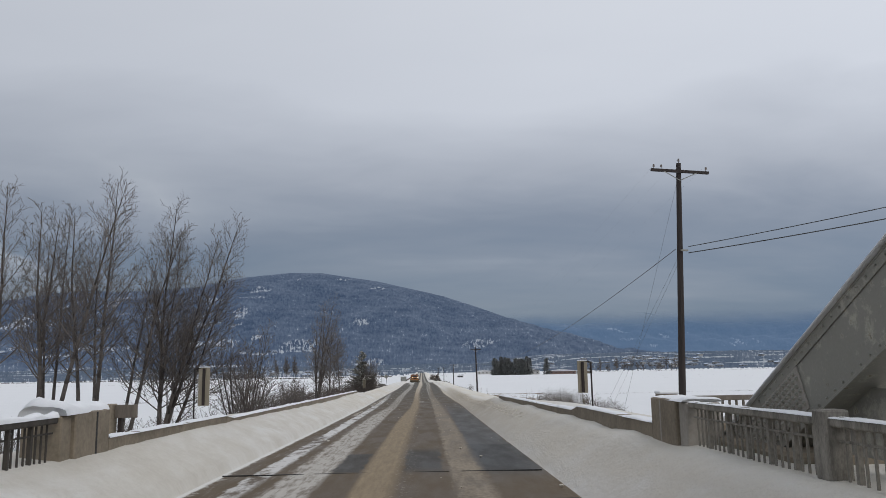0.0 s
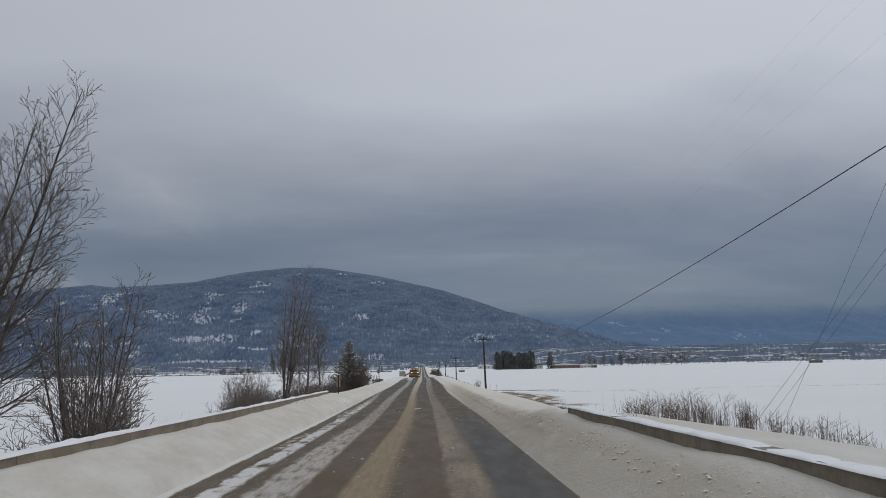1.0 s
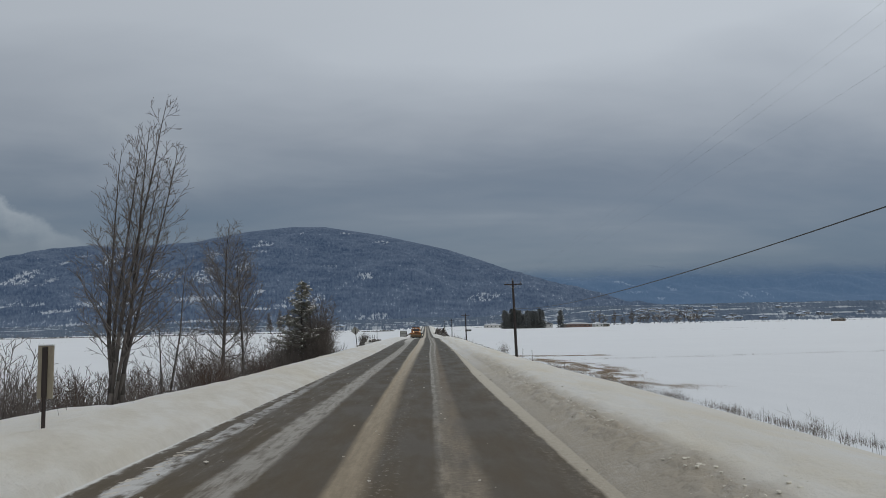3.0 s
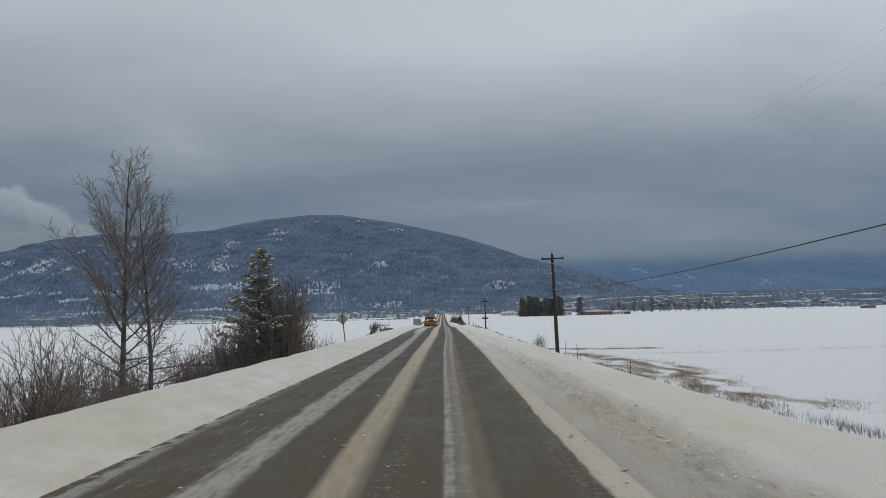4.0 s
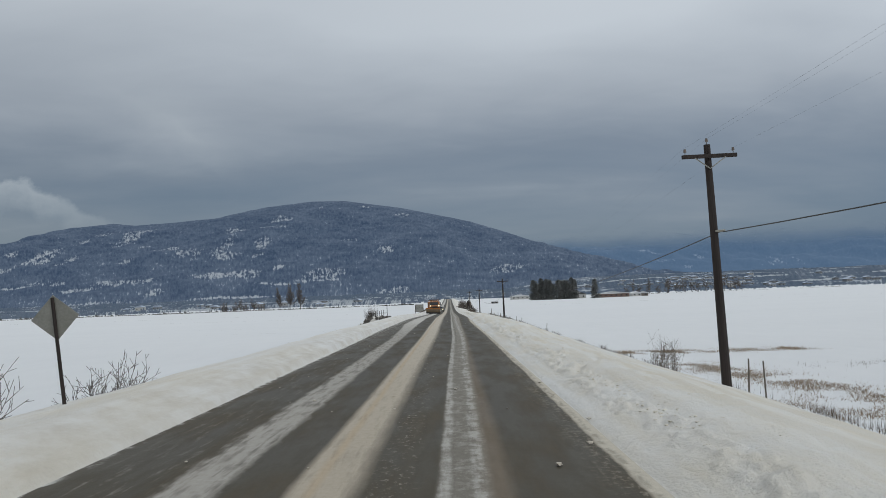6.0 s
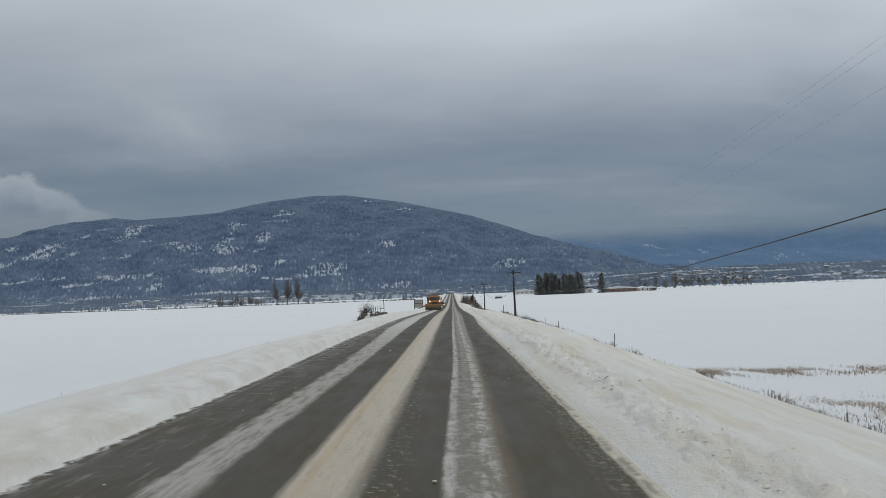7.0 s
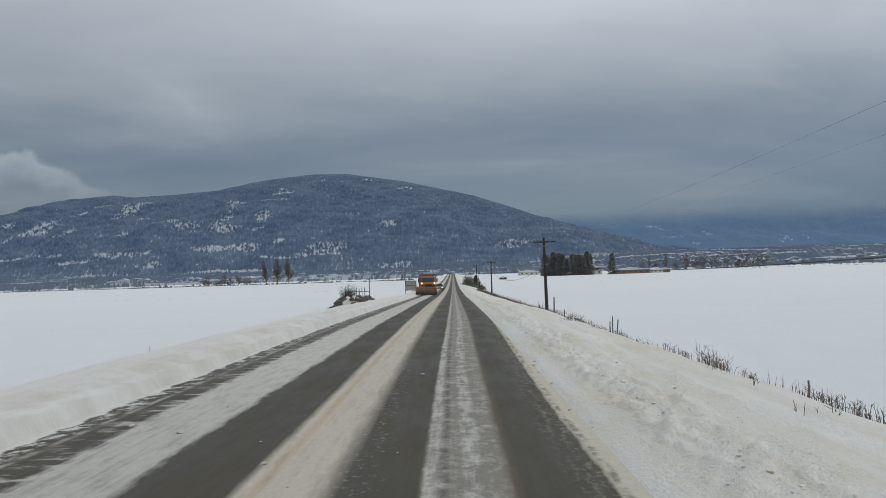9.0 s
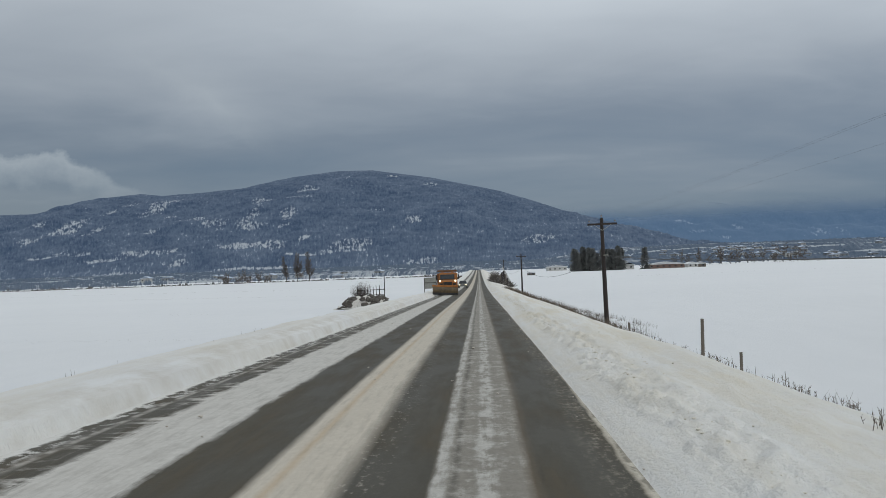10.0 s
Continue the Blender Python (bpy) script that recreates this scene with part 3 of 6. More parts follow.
# ---- the lie of the land ----
PROFILE = [(-60, 1.35), (-10, 0.83), (0, 0.74), (30, 0.53), (60, 0.37), (90, 0.25), (120, 0.16), (165, 0.06), (204, -0.06), (240, -0.50), (280, -1.05),
           (345, -1.60), (420, -1.62), (600, -0.60), (780, 1.35), (850, 2.2), (900, 2.2), (1000, 0.2), (1300, 4.2), (1700, 12.2), (2600, 26.0)]
FIELD = [(-60, -2.5), (150, -2.4), (250, -2.8), (350, -3.5), (450, -3.2), (700, -1.7), (1000, -0.65), (1300, 4.0), (1700, 12.0), (2300, 22.0), (4900, 40.0)]


def on_line(table, x):
    """The height of a line of points at x."""
    for (a, za), (b, zb) in zip(table, table[1:]):
        if x <= b:
            return za + (zb - za) * max(0.0, (x - a) / (b - a))
    return table[-1][1]


def road_z(y):
    return (on_line(PROFILE, y - 8) + on_line(PROFILE, y) + on_line(PROFILE, y + 8)) / 3


def road_x(y):
    """How far the lanes sit to one side by the bridge."""
    return -0.45 * (1 - smooth(0, 130, y))


def field_z(x, y):
    z = on_line(FIELD, y) + 24 * smooth(1060, 1900, y) * smooth(130, 380, x)
    z -= 0.8 * smooth(9, 18, -x) * smooth(240, 310, y) * (1 - smooth(380, 500, y))
    return z + 0.9 * smooth(6, 30, x) * smooth(260, 330, y) * (1 - smooth(420, 600, y))


def ground_z(x, y):
    c, r, f = x - road_x(y), road_z(y), field_z(x, y)
    if -4.55 - 0.36 * smooth(125, 160, y) < c < 2.25:
        return r - 0.10
    bridge = 1 - smooth(28, 62, y)
    if c >= 2.25:
        drift = 0.20 * math.exp(-((y - 42.0) / 4.0) ** 2 - ((c - 3.9) / 1.0) ** 2)
        top = drift + r - 0.02 + min(1.0, max(0.0, (c - 2.2) / 1.35)) ** 0.9 * (0.26 + 0.54 * bridge)
        if y < 44:
            return top + (f - top) * smooth(5.2, 17.0, c)
        steep = smooth(148, 166, y) * (1 - smooth(212, 242, y))
        wide = 17.0 - 3.3 * smooth(80, 125, y) - 1.5 * smooth(130, 210, y) - 3.5 * steep
        return top + (f - top) * smooth(3.6 + 1.0 * steep, wide, c)
    c = -c
    bridge = 1 - smooth(60, 95, y)
    top = r - 0.02 + min(1.0, max(0.0, (c - 4.4) / 1.3)) ** 0.8 * (0.38 + 0.22 * bridge + 0.22 * (1 - smooth(10, 48, y)))
    return top + (f - top) * smooth(7.0 if y < 75 else 6.2, 13.0, c)


def lumps(x, y, c):
    """Wind ripples, and the clods that the plough threw on the banks."""
    h = noise.noise((x * 0.9, y * 0.3, 3.0)) * 0.045 + noise.noise((x * 0.06, y * 0.04, 1.0)) * 0.10
    if 2.3 < c < 6.5:
        clods = smooth(2.3, 2.7, c) * (1 - smooth(4.0, 5.2, c)) * (0.22 + 0.78 * smooth(38, 75, y))
        h += abs(noise.noise((x * 2.2, y * 1.1, 7.0))) * 0.10 * clods + noise.noise((x * 5.0, y * 3.0, 2.0)) * 0.05 * clods + abs(noise.noise((x * 3.4, y * 1.9, 4.0))) * 0.07 * clods
        h += noise.noise((x * 1.2, y * 0.5, 12.0)) * 0.05
    elif -7.5 < c < -4.4:
        h += noise.noise((x * 2.4, y * 0.9, 4.0)) * 0.03 + noise.noise((x * 6.0, y * 4.0, 6.0)) * 0.012
    return h


def ladder(near, far, first, growth):
    out, step, v = [], first, near
    while v < far - step:
        out.append(v)
        v += step
        step *= growth
    return out + [far]


def lane_attribute(me, values):
    at = me.attributes.new("lane", "FLOAT_VECTOR", "POINT")
    at.data.foreach_set("vector", [v for c in values for v in c])


def sheet(name, xs, ys, height, mat, across=None):
    """A sheet over a grid of xs and ys; its vertices know their distance across and along the lanes."""
    verts, lane, n = [], [], len(xs)
    for y in ys:
        s = road_x(y)
        for x in xs:
            q = x + s if across else x
            verts.append((q, y, height(q, y)))
            lane.append((q - s, y, 0.0))
    faces = [(k, k + 1, k + n + 1, k + n) for j in range(len(ys) - 1) for k in range(j * n, j * n + n - 1)]
    ob = raw(name, verts, faces, mat, soft=True)
    lane_attribute(ob.data, lane)
    return ob


def make_ground():
    ys = [-60 + 5 * i for i in range(12)] + [0.35 * i for i in range(800)] + ladder(280, 4900, 1.0, 1.05)
    right = [2.1 + 0.15 * i for i in range(27)] + ladder(6.2, 4500, 0.4, 1.11)
    left = [-v for v in [4.3 + 0.15 * i for i in range(20)] + ladder(7.3, 4500, 0.4, 1.11)]
    xs = sorted(left) + [-3.0, -1.0, 0.8] + right

    def height(x, y):
        z, c = ground_z(x, y), x - road_x(y)
        if not -4.55 < c < 2.25:
            z += lumps(x, y, c) * min(1.0, 0.1 + min(abs(c - 2.25), abs(c + 4.55)) * 1.6)
        return z

    return tagged(sheet("ground", xs, ys, height, SNOW, True), "snow-covered fields and ploughed roadside banks, sandy beside the lanes", "ground", kind="structure")


def make_road():
    ys = [-60 + 1.5 * i for i in range(280)] + ladder(360, 1010, 4.0, 1.05)
    xs = [-5.0, -4.4, -3.9, -3.4, -3.0, -2.7, -2.1, -1.6, -1.2, -0.7, -0.2, 0.2, 0.45, 0.7, 1.15, 1.7, 2.3, 2.8]

    def height(x, y):
        c = x - road_x(y)
        worn = 0.5 + 0.5 * math.cos((c - 1.7) / 1.75 * 2 * math.pi)
        return road_z(y) - 0.010 * abs(c + 1.15) - 0.008 * worn

    return tagged(sheet("road", xs, ys, height, ROAD, True), "worn two-lane asphalt road with snow and sand left between the wheel tracks", "road", kind="structure")


ground = make_ground()
road = make_road()


def rumble_snow():
    """Short cross-strokes of snow caught in the rumble strip beside the edge line."""
    rng = random.Random(15)
    verts, faces = [], []
    y = 40.0
    while y < 74:
        y += rng.choice((0.1, 0.2, 0.3, 0.34))
        if rng.random() < 0.2 or noise.noise((y * 0.11, 2.0, 0.0)) < -0.05:
            continue
        c = -4.0 + 0.2 * smooth(62, 104, y) + rng.gauss(0, 0.05)
        w, ln, z = rng.choice((0.05, 0.08, 0.11, 0.15)), rng.choice((0.02, 0.03, 0.045, 0.06)), road_z(y) - 0.036
        k = len(verts)
        for q, h in ((1.0, 0.0), (0.75, 0.010)):
            for sx, sy in ((-1, -1), (1, -1), (1, 1), (-1, 1)):
                verts.append((c + road_x(y) + sx * w * q * rng.uniform(0.8, 1.15), y + sy * ln * q * rng.uniform(0.7, 1.2) + sx * 0.07, z + h))
        faces += [(k + 4, k + 5, k + 6, k + 7)] + [(k + i, k + (i + 1) % 4, k + 4 + (i + 1) % 4, k + 4 + i) for i in range(4)]
    tagged(raw("rumble_strip_snow", verts, faces, DIRTY_SNOW), "short strokes of snow caught in the rumble strip", "snow strip", kind="stuff")


rumble_snow()


def snow_berm():
    """The rough ridge of sandy snow that the plough left along the lane."""
    cs, ys = [2.36 + 0.045 * i for i in range(26)], [24 + 0.075 * i for i in range(2690)]
    verts, lane, n = [], [], len(cs)
    for y in ys:
        s, keep = road_x(y), smooth(24, 46, y)
        mid = 3.02 + 0.14 * noise.noise((y * 0.12, 1.0, 0.0)) + 0.05 * noise.noise((y * 0.7, 5.0, 0.0))
        tall = 0.65 + 0.6 * noise.noise((y * 0.3, 8.0, 0.0))
        for c in cs:
            x = c + s
            q = max(0.0, 1 - abs((c - mid) / (0.5 if c < mid else 0.24 + 0.30 * smooth(110, 160, y))))
            chunk = abs(noise.noise((x * 5.0, y * 3.6, 1.0))) * 0.095 + abs(noise.noise((x * 11, y * 8, 3.0))) * 0.075 + 0.02
            base = ground_z(x, y) + lumps(x, y, c) * min(1.0, 0.1 + (c - 2.25) * 1.6)
            verts.append((x, y, base - 0.03 + (0.02 + chunk * tall) * min(1.0, q * 1.8) * keep))
            lane.append((c, y, 0.0))
    faces = [(k, k + 1, k + n + 1, k + n) for j in range(len(ys) - 1) for k in range(j * n, j * n + n - 1)]
    ob = raw("snow_berm", verts, faces, SNOW, soft=True)
    lane_attribute(ob.data, lane)
    tagged(ob, "rough broken ridge of sandy snow left by the plough", "snow berm", kind="stuff")


snow_berm()


def expansion_joint(y):
    bm = bmesh.new()
    for a, b in ((-4.4, -2.75), (-2.55, -1.25), (-1.0, 0.2), (0.45, 2.1)):
        box(bm, a + road_x(y), b + road_x(y), y - 0.010, y + 0.010, road_z(y) - 0.10, road_z(y) - 0.008)
    tagged(part("expansion_joint", bm, DARK), "dark steel joint across the end of the bridge deck", "joint", kind="structure")


expansion_joint(16.2)
expansion_joint(12.4)


def clod_mesh(seed):
    rng = random.Random(seed)
    bm = bmesh.new()
    bmesh.ops.create_icosphere(bm, subdivisions=1, radius=1.0)
    for v in bm.verts:
        v.co *= rng.uniform(0.5, 1.25)
        v.co.z *= 0.5
    me = bpy.data.meshes.new("snow_clod")
    bm.to_mesh(me)
    bm.free()
    return me


def scatter_clods():
    """Small clods of snow and gravel dropped on the lanes and the banks."""
    rng = random.Random(21)
    shapes = [clod_mesh(i) for i in range(5)]
    coords = [[tuple(v.co) for v in s.vertices] for s in shapes]
    polys = [[tuple(p.vertices) for p in s.polygons] for s in shapes]
    for kind, mat, count, label in (("snow_clods", BERM_SNOW, 5000, "clods of dirty snow thrown up on the roadside bank"), ("ice_lumps", DIRTY_SNOW, 420, "small lumps of ice and gravel on the lanes")):
        verts, faces = [], []
        for _ in range(count):
            y = rng.uniform(3, 260)
            if kind == "snow_clods":
                y = rng.uniform(27, 260)
                c = rng.choice((rng.gauss(3.05, 0.10), rng.gauss(3.1, 0.16), rng.gauss(3.0, 0.1), rng.gauss(3.2, 0.35)))
                if c < 2.4 or noise.noise((y * 0.25, 4.0, 0.0)) < -0.25:
                    continue
                r = rng.choice((0.009, 0.012, 0.016, 0.021, 0.027, 0.035))
                z = ground_z(c + road_x(y), y) + lumps(c + road_x(y), y, c) + 0.03 * max(0.0, 1 - abs(c - 3.02) / 0.3)
            else:
                c = rng.choice((rng.gauss(0.6, 0.35), rng.gauss(-1.2, 0.5), rng.gauss(2.1, 0.15), rng.gauss(-3.2, 0.4)))
                r = rng.choice((0.012, 0.018, 0.025, 0.03, 0.05))
                z = road_z(y)
            i, k, t = rng.randrange(5), len(verts), rng.uniform(0, 6.28)
            cs, sn = math.cos(t) * r, math.sin(t) * r
            for x0, y0, z0 in coords[i]:
                verts.append((c + road_x(y) + x0 * cs - y0 * sn, y + x0 * sn + y0 * cs, z + z0 * r))
            faces += [tuple(k + q for q in p) for p in polys[i]]
        tagged(raw(kind, verts, faces, mat), label, "snow clods", kind="stuff")
    for s in shapes:
        bpy.data.meshes.remove(s)


scatter_clods()
m_ = clod_mesh(9)
big_clod = tagged(raw("snow_block", [tuple(v.co * 0.17) for v in m_.vertices], [tuple(p.vertices) for p in m_.polygons], DIRTY_SNOW), "dirty lump of ploughed snow on the roadside bank", "snow lump")
big_clod.matrix_world = pose(3.1, 62.0, ground_z(3.1, 62.0) + 0.08)
slab = tagged(raw("ice_slab", [tuple(Vector((v.co.x * 0.25, v.co.y * 0.28, v.co.z * 0.06))) for v in m_.vertices], [tuple(p.vertices) for p in m_.polygons], GREY_SNOW), "flat slab of packed ice lying on the lane", "ice slab")
slab.matrix_world = pose(-0.75, 59.6, road_z(59.6) + 0.01)


# ---- the hills across the valley ----
RIDGE = [(-4500, 330), (-2561, 387), (-2249, 392), (-1937, 457), (-1783, 474), (-1660, 459), (-1538, 463), (-1202, 480), (-958, 530), (-716, 552), (-536, 548), (-240, 499),
         (54, 430), (316, 345), (460, 292), (604, 236), (1000, 95), (1350, 20), (1600, -10), (4500, -10)]
# clearings and cliffs: x, height, half width, half height
CLEARINGS = [(-1419, 335, 39, 60), (-1588, 361, 36, 21), (-1280, 274, 20, 19), (-1146, 248, 57, 19), (-1028, 221, 37, 17), (-965, 213, 18, 19), (-1668, 236, 38, 50), (-893, 247, 27, 50), (-915, 338, 54, 12),
             (-851, 199, 53, 12), (-723, 210, 24, 9), (-740, 321, 53, 11), (-733, 250, 31, 20), (-734, 378, 49, 18), (-601, 456, 8, 16), (-394, 470, 28, 14), (-232, 196, 34, 9), (-414, 277, 38, 7),
             (-423, 108, 64, 20), (-773, 116, 118, 13), (-1101, 100, 106, 9), (-1400, 112, 65, 12), (-1545, 246, 32, 11), (-1018, 24, 82, 12), (224, 116, 68, 17)]
# small ones: x, height, half width
FIELDS = [(-1250, 86, 66, 6), (-1480, 96, 50, 5), (-560, 74, 60, 5), (-1330, 22, 150, 5), (-640, 30, 120, 4), (-180, 22, 120, 5)]
GLADES = [(-215, 404, 44), (-432, 88, 72), (-681, 106, 42), (-1697, 170, 47), (-1799, 249, 26), (-1622, 316, 28), (-1236, 185, 24), (-933, 60, 30), (-597, 129, 22),
             (-1514, 191, 24), (-162, 36, 52), (-764, 16, 53), (-317, 16, 62)]


def make_hill(name, table, y0, y1, x0, x1, step, ny, mat, label, rough=1.0, clearings=()):
    nx = int((x1 - x0) / step)
    n = nx + 1
    verts, white = [], []
    for j in range(ny + 1):
        v = j / ny
        for i in range(n):
            x, y = x0 + i * step, y0 + (y1 - y0) * v
            top, foot = on_line(table, x), field_z(0, y0) - 6
            k = smooth(0.0, 1.0, v) * 0.55 + v * 0.45
            z = foot + (top - foot) * k
            swell = math.sin(v * math.pi) * rough
            z += swell * (noise.noise((x * 0.0035, y * 0.004, 5)) * 34 + noise.noise((x * 0.013, y * 0.011, 9)) * 15 + noise.noise((x * 0.045, y * 0.03, 2)) * 5)
            z += noise.noise((x * 0.11, y * 0.05, 8)) * 2.2 * rough
            verts.append((x, y, z))
            plain_z, w = foot + (top - foot) * k, 0.0
            for cx, cz, a, b in clearings:
                d = ((x - cx) / a) ** 2 + ((plain_z - cz) / b) ** 2
                if d < 2.5:
                    w = max(w, (1 - smooth(0.3, 2.2, d)) * (1.35 if b < 7 else 1.0))
            white.append(w)
    faces = [(k, k + 1, k + n + 1, k + n) for j in range(ny) for k in range(j * n, j * n + n - 1)]
    ob = raw(name, verts, faces, mat, soft=True)
    ob.data.attributes.new("open_snow", "FLOAT", "POINT").data.foreach_set("value", white)
    return tagged(ob, label, "mountain", kind="structure")


make_hill("backdrop_hill", RIDGE, 2300, 4200, -4400, 2400, 12, 130, HILL, "forested mountain dusted with snow across the valley, with blue haze glow", 1.0, CLEARINGS + FIELDS + [(x, z, w, 10) for x, z, w in GLADES])
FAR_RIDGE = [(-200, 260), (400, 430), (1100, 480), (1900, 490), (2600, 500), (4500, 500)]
make_hill("backdrop_far_mountain", FAR_RIDGE, 3300, 4800, 100, 4500, 22, 70, FAR_HILL, "mountainside with hazy blue glow, its top faded out in place of cloud", 1.2,
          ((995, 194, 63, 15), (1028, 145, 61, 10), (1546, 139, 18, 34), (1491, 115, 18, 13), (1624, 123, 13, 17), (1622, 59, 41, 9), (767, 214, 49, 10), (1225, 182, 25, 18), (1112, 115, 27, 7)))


def rise_z(x, y):
    return field_z(x, y) + 2.2 + 2.0 * noise.noise((x * 0.012, y * 0.006, 4.0)) + 1.6 * noise.noise((x * 0.05, y * 0.03, 6.0))


def valley_floor(x0, x1, y0, y1, bare=0.0):
    """Woods and small snowy fields on the gentle ground below the mountains."""
    xs, ys = [x0 + (x1 - x0) * i / 260 for i in range(261)], ladder(y0, y1, 9.0, 1.03)
    verts = [(x, y, rise_z(x, y) + min(0.0, (y - y0) / 4 - 8.0)) for y in ys for x in xs]
    n, white = len(xs), [max(0.0, noise.noise((x * 0.008, y * 0.022, 11.0)) - 0.05) * 4.5 + 1.1 * (1 - smooth(1000, 1300, y)) * (x < -34) + bare * (0.4 + noise.noise((x * 0.07, y * 0.02, 2.0))) for y in ys for x in xs]
    # its blue haze comes from the emission in the floor material
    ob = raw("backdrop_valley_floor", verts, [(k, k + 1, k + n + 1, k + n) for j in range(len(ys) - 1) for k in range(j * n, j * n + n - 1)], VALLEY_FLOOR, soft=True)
    ob.data.attributes.new("open_snow", "FLOAT", "POINT").data.foreach_set("value", white)
    tagged(ob, "woods and small snowy fields on the valley floor, with blue haze glow", "woods", kind="structure")


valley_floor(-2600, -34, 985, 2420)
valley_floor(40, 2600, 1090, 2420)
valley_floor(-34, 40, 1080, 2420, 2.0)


# ---- the end of the bridge ----
def ground_at(x, y):
    return ground_z(x, y) + (lumps(x, y, x - road_x(y)) if not -4.55 < x - road_x(y) < 2.25 else 0.1)


def prism(line, profile, bm):
    """Sweeps a closed profile of (across, up) along a line of (x, y, z) that runs mostly along y."""
    rings = []
    for x, y, z in line:
        rings.append([bm.verts.new((x + a, y, z + u)) for a, u in profile])
    k = len(profile)
    for r, q in zip(rings, rings[1:]):
        for i in range(k):
            bm.faces.new((r[i], q[i], q[(i + 1) % k], r[(i + 1) % k]))
    bm.faces.new(rings[0])
    bm.faces.new(rings[-1][::-1])
    bmesh.ops.recalc_face_normals(bm, faces=bm.faces)


def snow_cap(line, half, tall, seed, name, parent, label=""):
    """An uneven pillow of snow along a line of tops."""
    rng = random.Random(seed)
    fine = []
    for (x0, y0, z0), (x1, y1, z1) in zip(line, line[1:]):
        n = max(2, int(math.dist((x0, y0), (x1, y1)) / 0.16))
        fine += [(x0 + (x1 - x0) * i / n, y0 + (y1 - y0) * i / n, z0 + (z1 - z0) * i / n) for i in range(n)]
    fine.append(line[-1])
    verts, faces, k = [], [], 9
    for x, y, z in fine:
        h = tall * (0.8 + 0.7 * noise.noise((x, y * 0.8, seed)) + 0.55 * noise.noise((x, y * 2.7, seed + 4))) * rng.uniform(0.9, 1.1)
        w = half * (1 + 0.18 * noise.noise((x + 9, y * 1.1, seed)) + 0.10 * noise.noise((x + 5, y * 3.3, seed)))
        for i in range(k):
            a = math.pi * i / (k - 1)
            lump = 1 + 0.35 * noise.noise((x + i * 0.6, y * 2.2, seed + 9))
            verts.append((x - w * math.cos(a), y, z - 0.012 + max(0.0, h) * math.sin(a) ** 0.7 * lump))
    for j in range(len(fine) - 1):
        for i in range(k - 1):
            q = j * k + i
            faces.append((q, q + 1, q + k + 1, q + k))
    faces.append(tuple(range(k)))
    faces.append(tuple(range(len(verts) - 1, len(verts) - 1 - k, -1)))
    return raw(name, verts, faces, CLEAN_SNOW, parent, label, soft=True)


def approach_wall(name, line, depth, inward, label, seed):
    """A low concrete wall in cast panels, with open joints and snow along its top."""
    top = thing(name, (0, 0, 0), label, "wall", kind="structure")
    for (x0, y0, z0), (x1, y1, z1) in zip(line, line[1:]):
        n = max(1, round((y1 - y0) / 4.2))
        for i in range(n):
            a, b, g = i / n, (i + 1) / n, 0.008 / (y1 - y0)
            p = [(x0 + (x1 - x0) * v, y0 + (y1 - y0) * v, z0 + (z1 - z0) * v) for v in (a + g, b - g)]
            bm = bmesh.new()
            d = depth if inward > 0 else -depth
            prism(p, [(0, -1.6), (d, -1.6), (d, -0.02), (d - 0.02 * inward, 0), (0.02 * inward, 0), (0, -0.02)], bm)
            part("panel", bm, CONCRETE, top)
    cap = [(x + inward * depth / 2, y, z) for x, y, z in line]
    snow_cap(cap, depth * 0.56, 0.045, seed, "snow_cap", top, "snow lying along the wall")
    return top


approach_wall("wall_right", [(3.3, 13.8, 1.68), (3.3, 20.4, 1.68), (3.3, 21.2, 1.55), (3.22, 40.4, 1.37)], 0.3, 1, "low tan concrete approach wall of cast panels, capped with snow", 3)
approach_wall("wall_left", [(-6.1, 13.55, 1.62), (-6.22, 22.0, 1.52), (-6.23, 22.8, 1.42), (-6.58, 70.5, 1.05)], 0.3, -1, "low tan concrete approach wall of cast panels, capped with snow", 4)


def pier(name, x0, x1, y0, y1, z1, pale_end):
    p = thing(name, ((x0 + x1) / 2, (y0 + y1) / 2, 0.0), "stout weathered concrete pier ending the bridge railing, snow on top", "pier", "bridge piers")
    w, d = (x1 - x0) / 2, (y1 - y0) / 2
    bm = bmesh.new()
    box(bm, -w, w, -d + 0.35, d, -0.2, z1, 0.02)
    part("block", bm, CONCRETE, p)
    bm = bmesh.new()
    box(bm, -w + 0.06, w - 0.06, -d, -d + 0.345, -0.2, z1 - 0.04, 0.02)
    part("pilaster", bm, PALE_CONCRETE if pale_end else CONCRETE, p)
    bm = bmesh.new()
    box(bm, -w - 0.004, -w + 0.012, 0.28, 0.34, 0.3, z1 - 0.03) if pale_end else box(bm, w - 0.012, w + 0.004, 0.28, 0.34, 0.3, z1 - 0.03)
    part("joint", bm, PALE_CONCRETE if pale_end else DARK, p)
    snow_cap([(0, -d + 0.02, z1 - 0.02), (0, d - 0.02, z1)], w * 1.0, 0.06 if pale_end else 0.19, 8, "snow_cap", p)
    return p


pier("bridge_pier", 3.28, 3.95, 12.1, 13.75, 2.12, True)
pier("bridge_pier", -6.8, -6.08, 11.85, 13.5, 2.10, False)


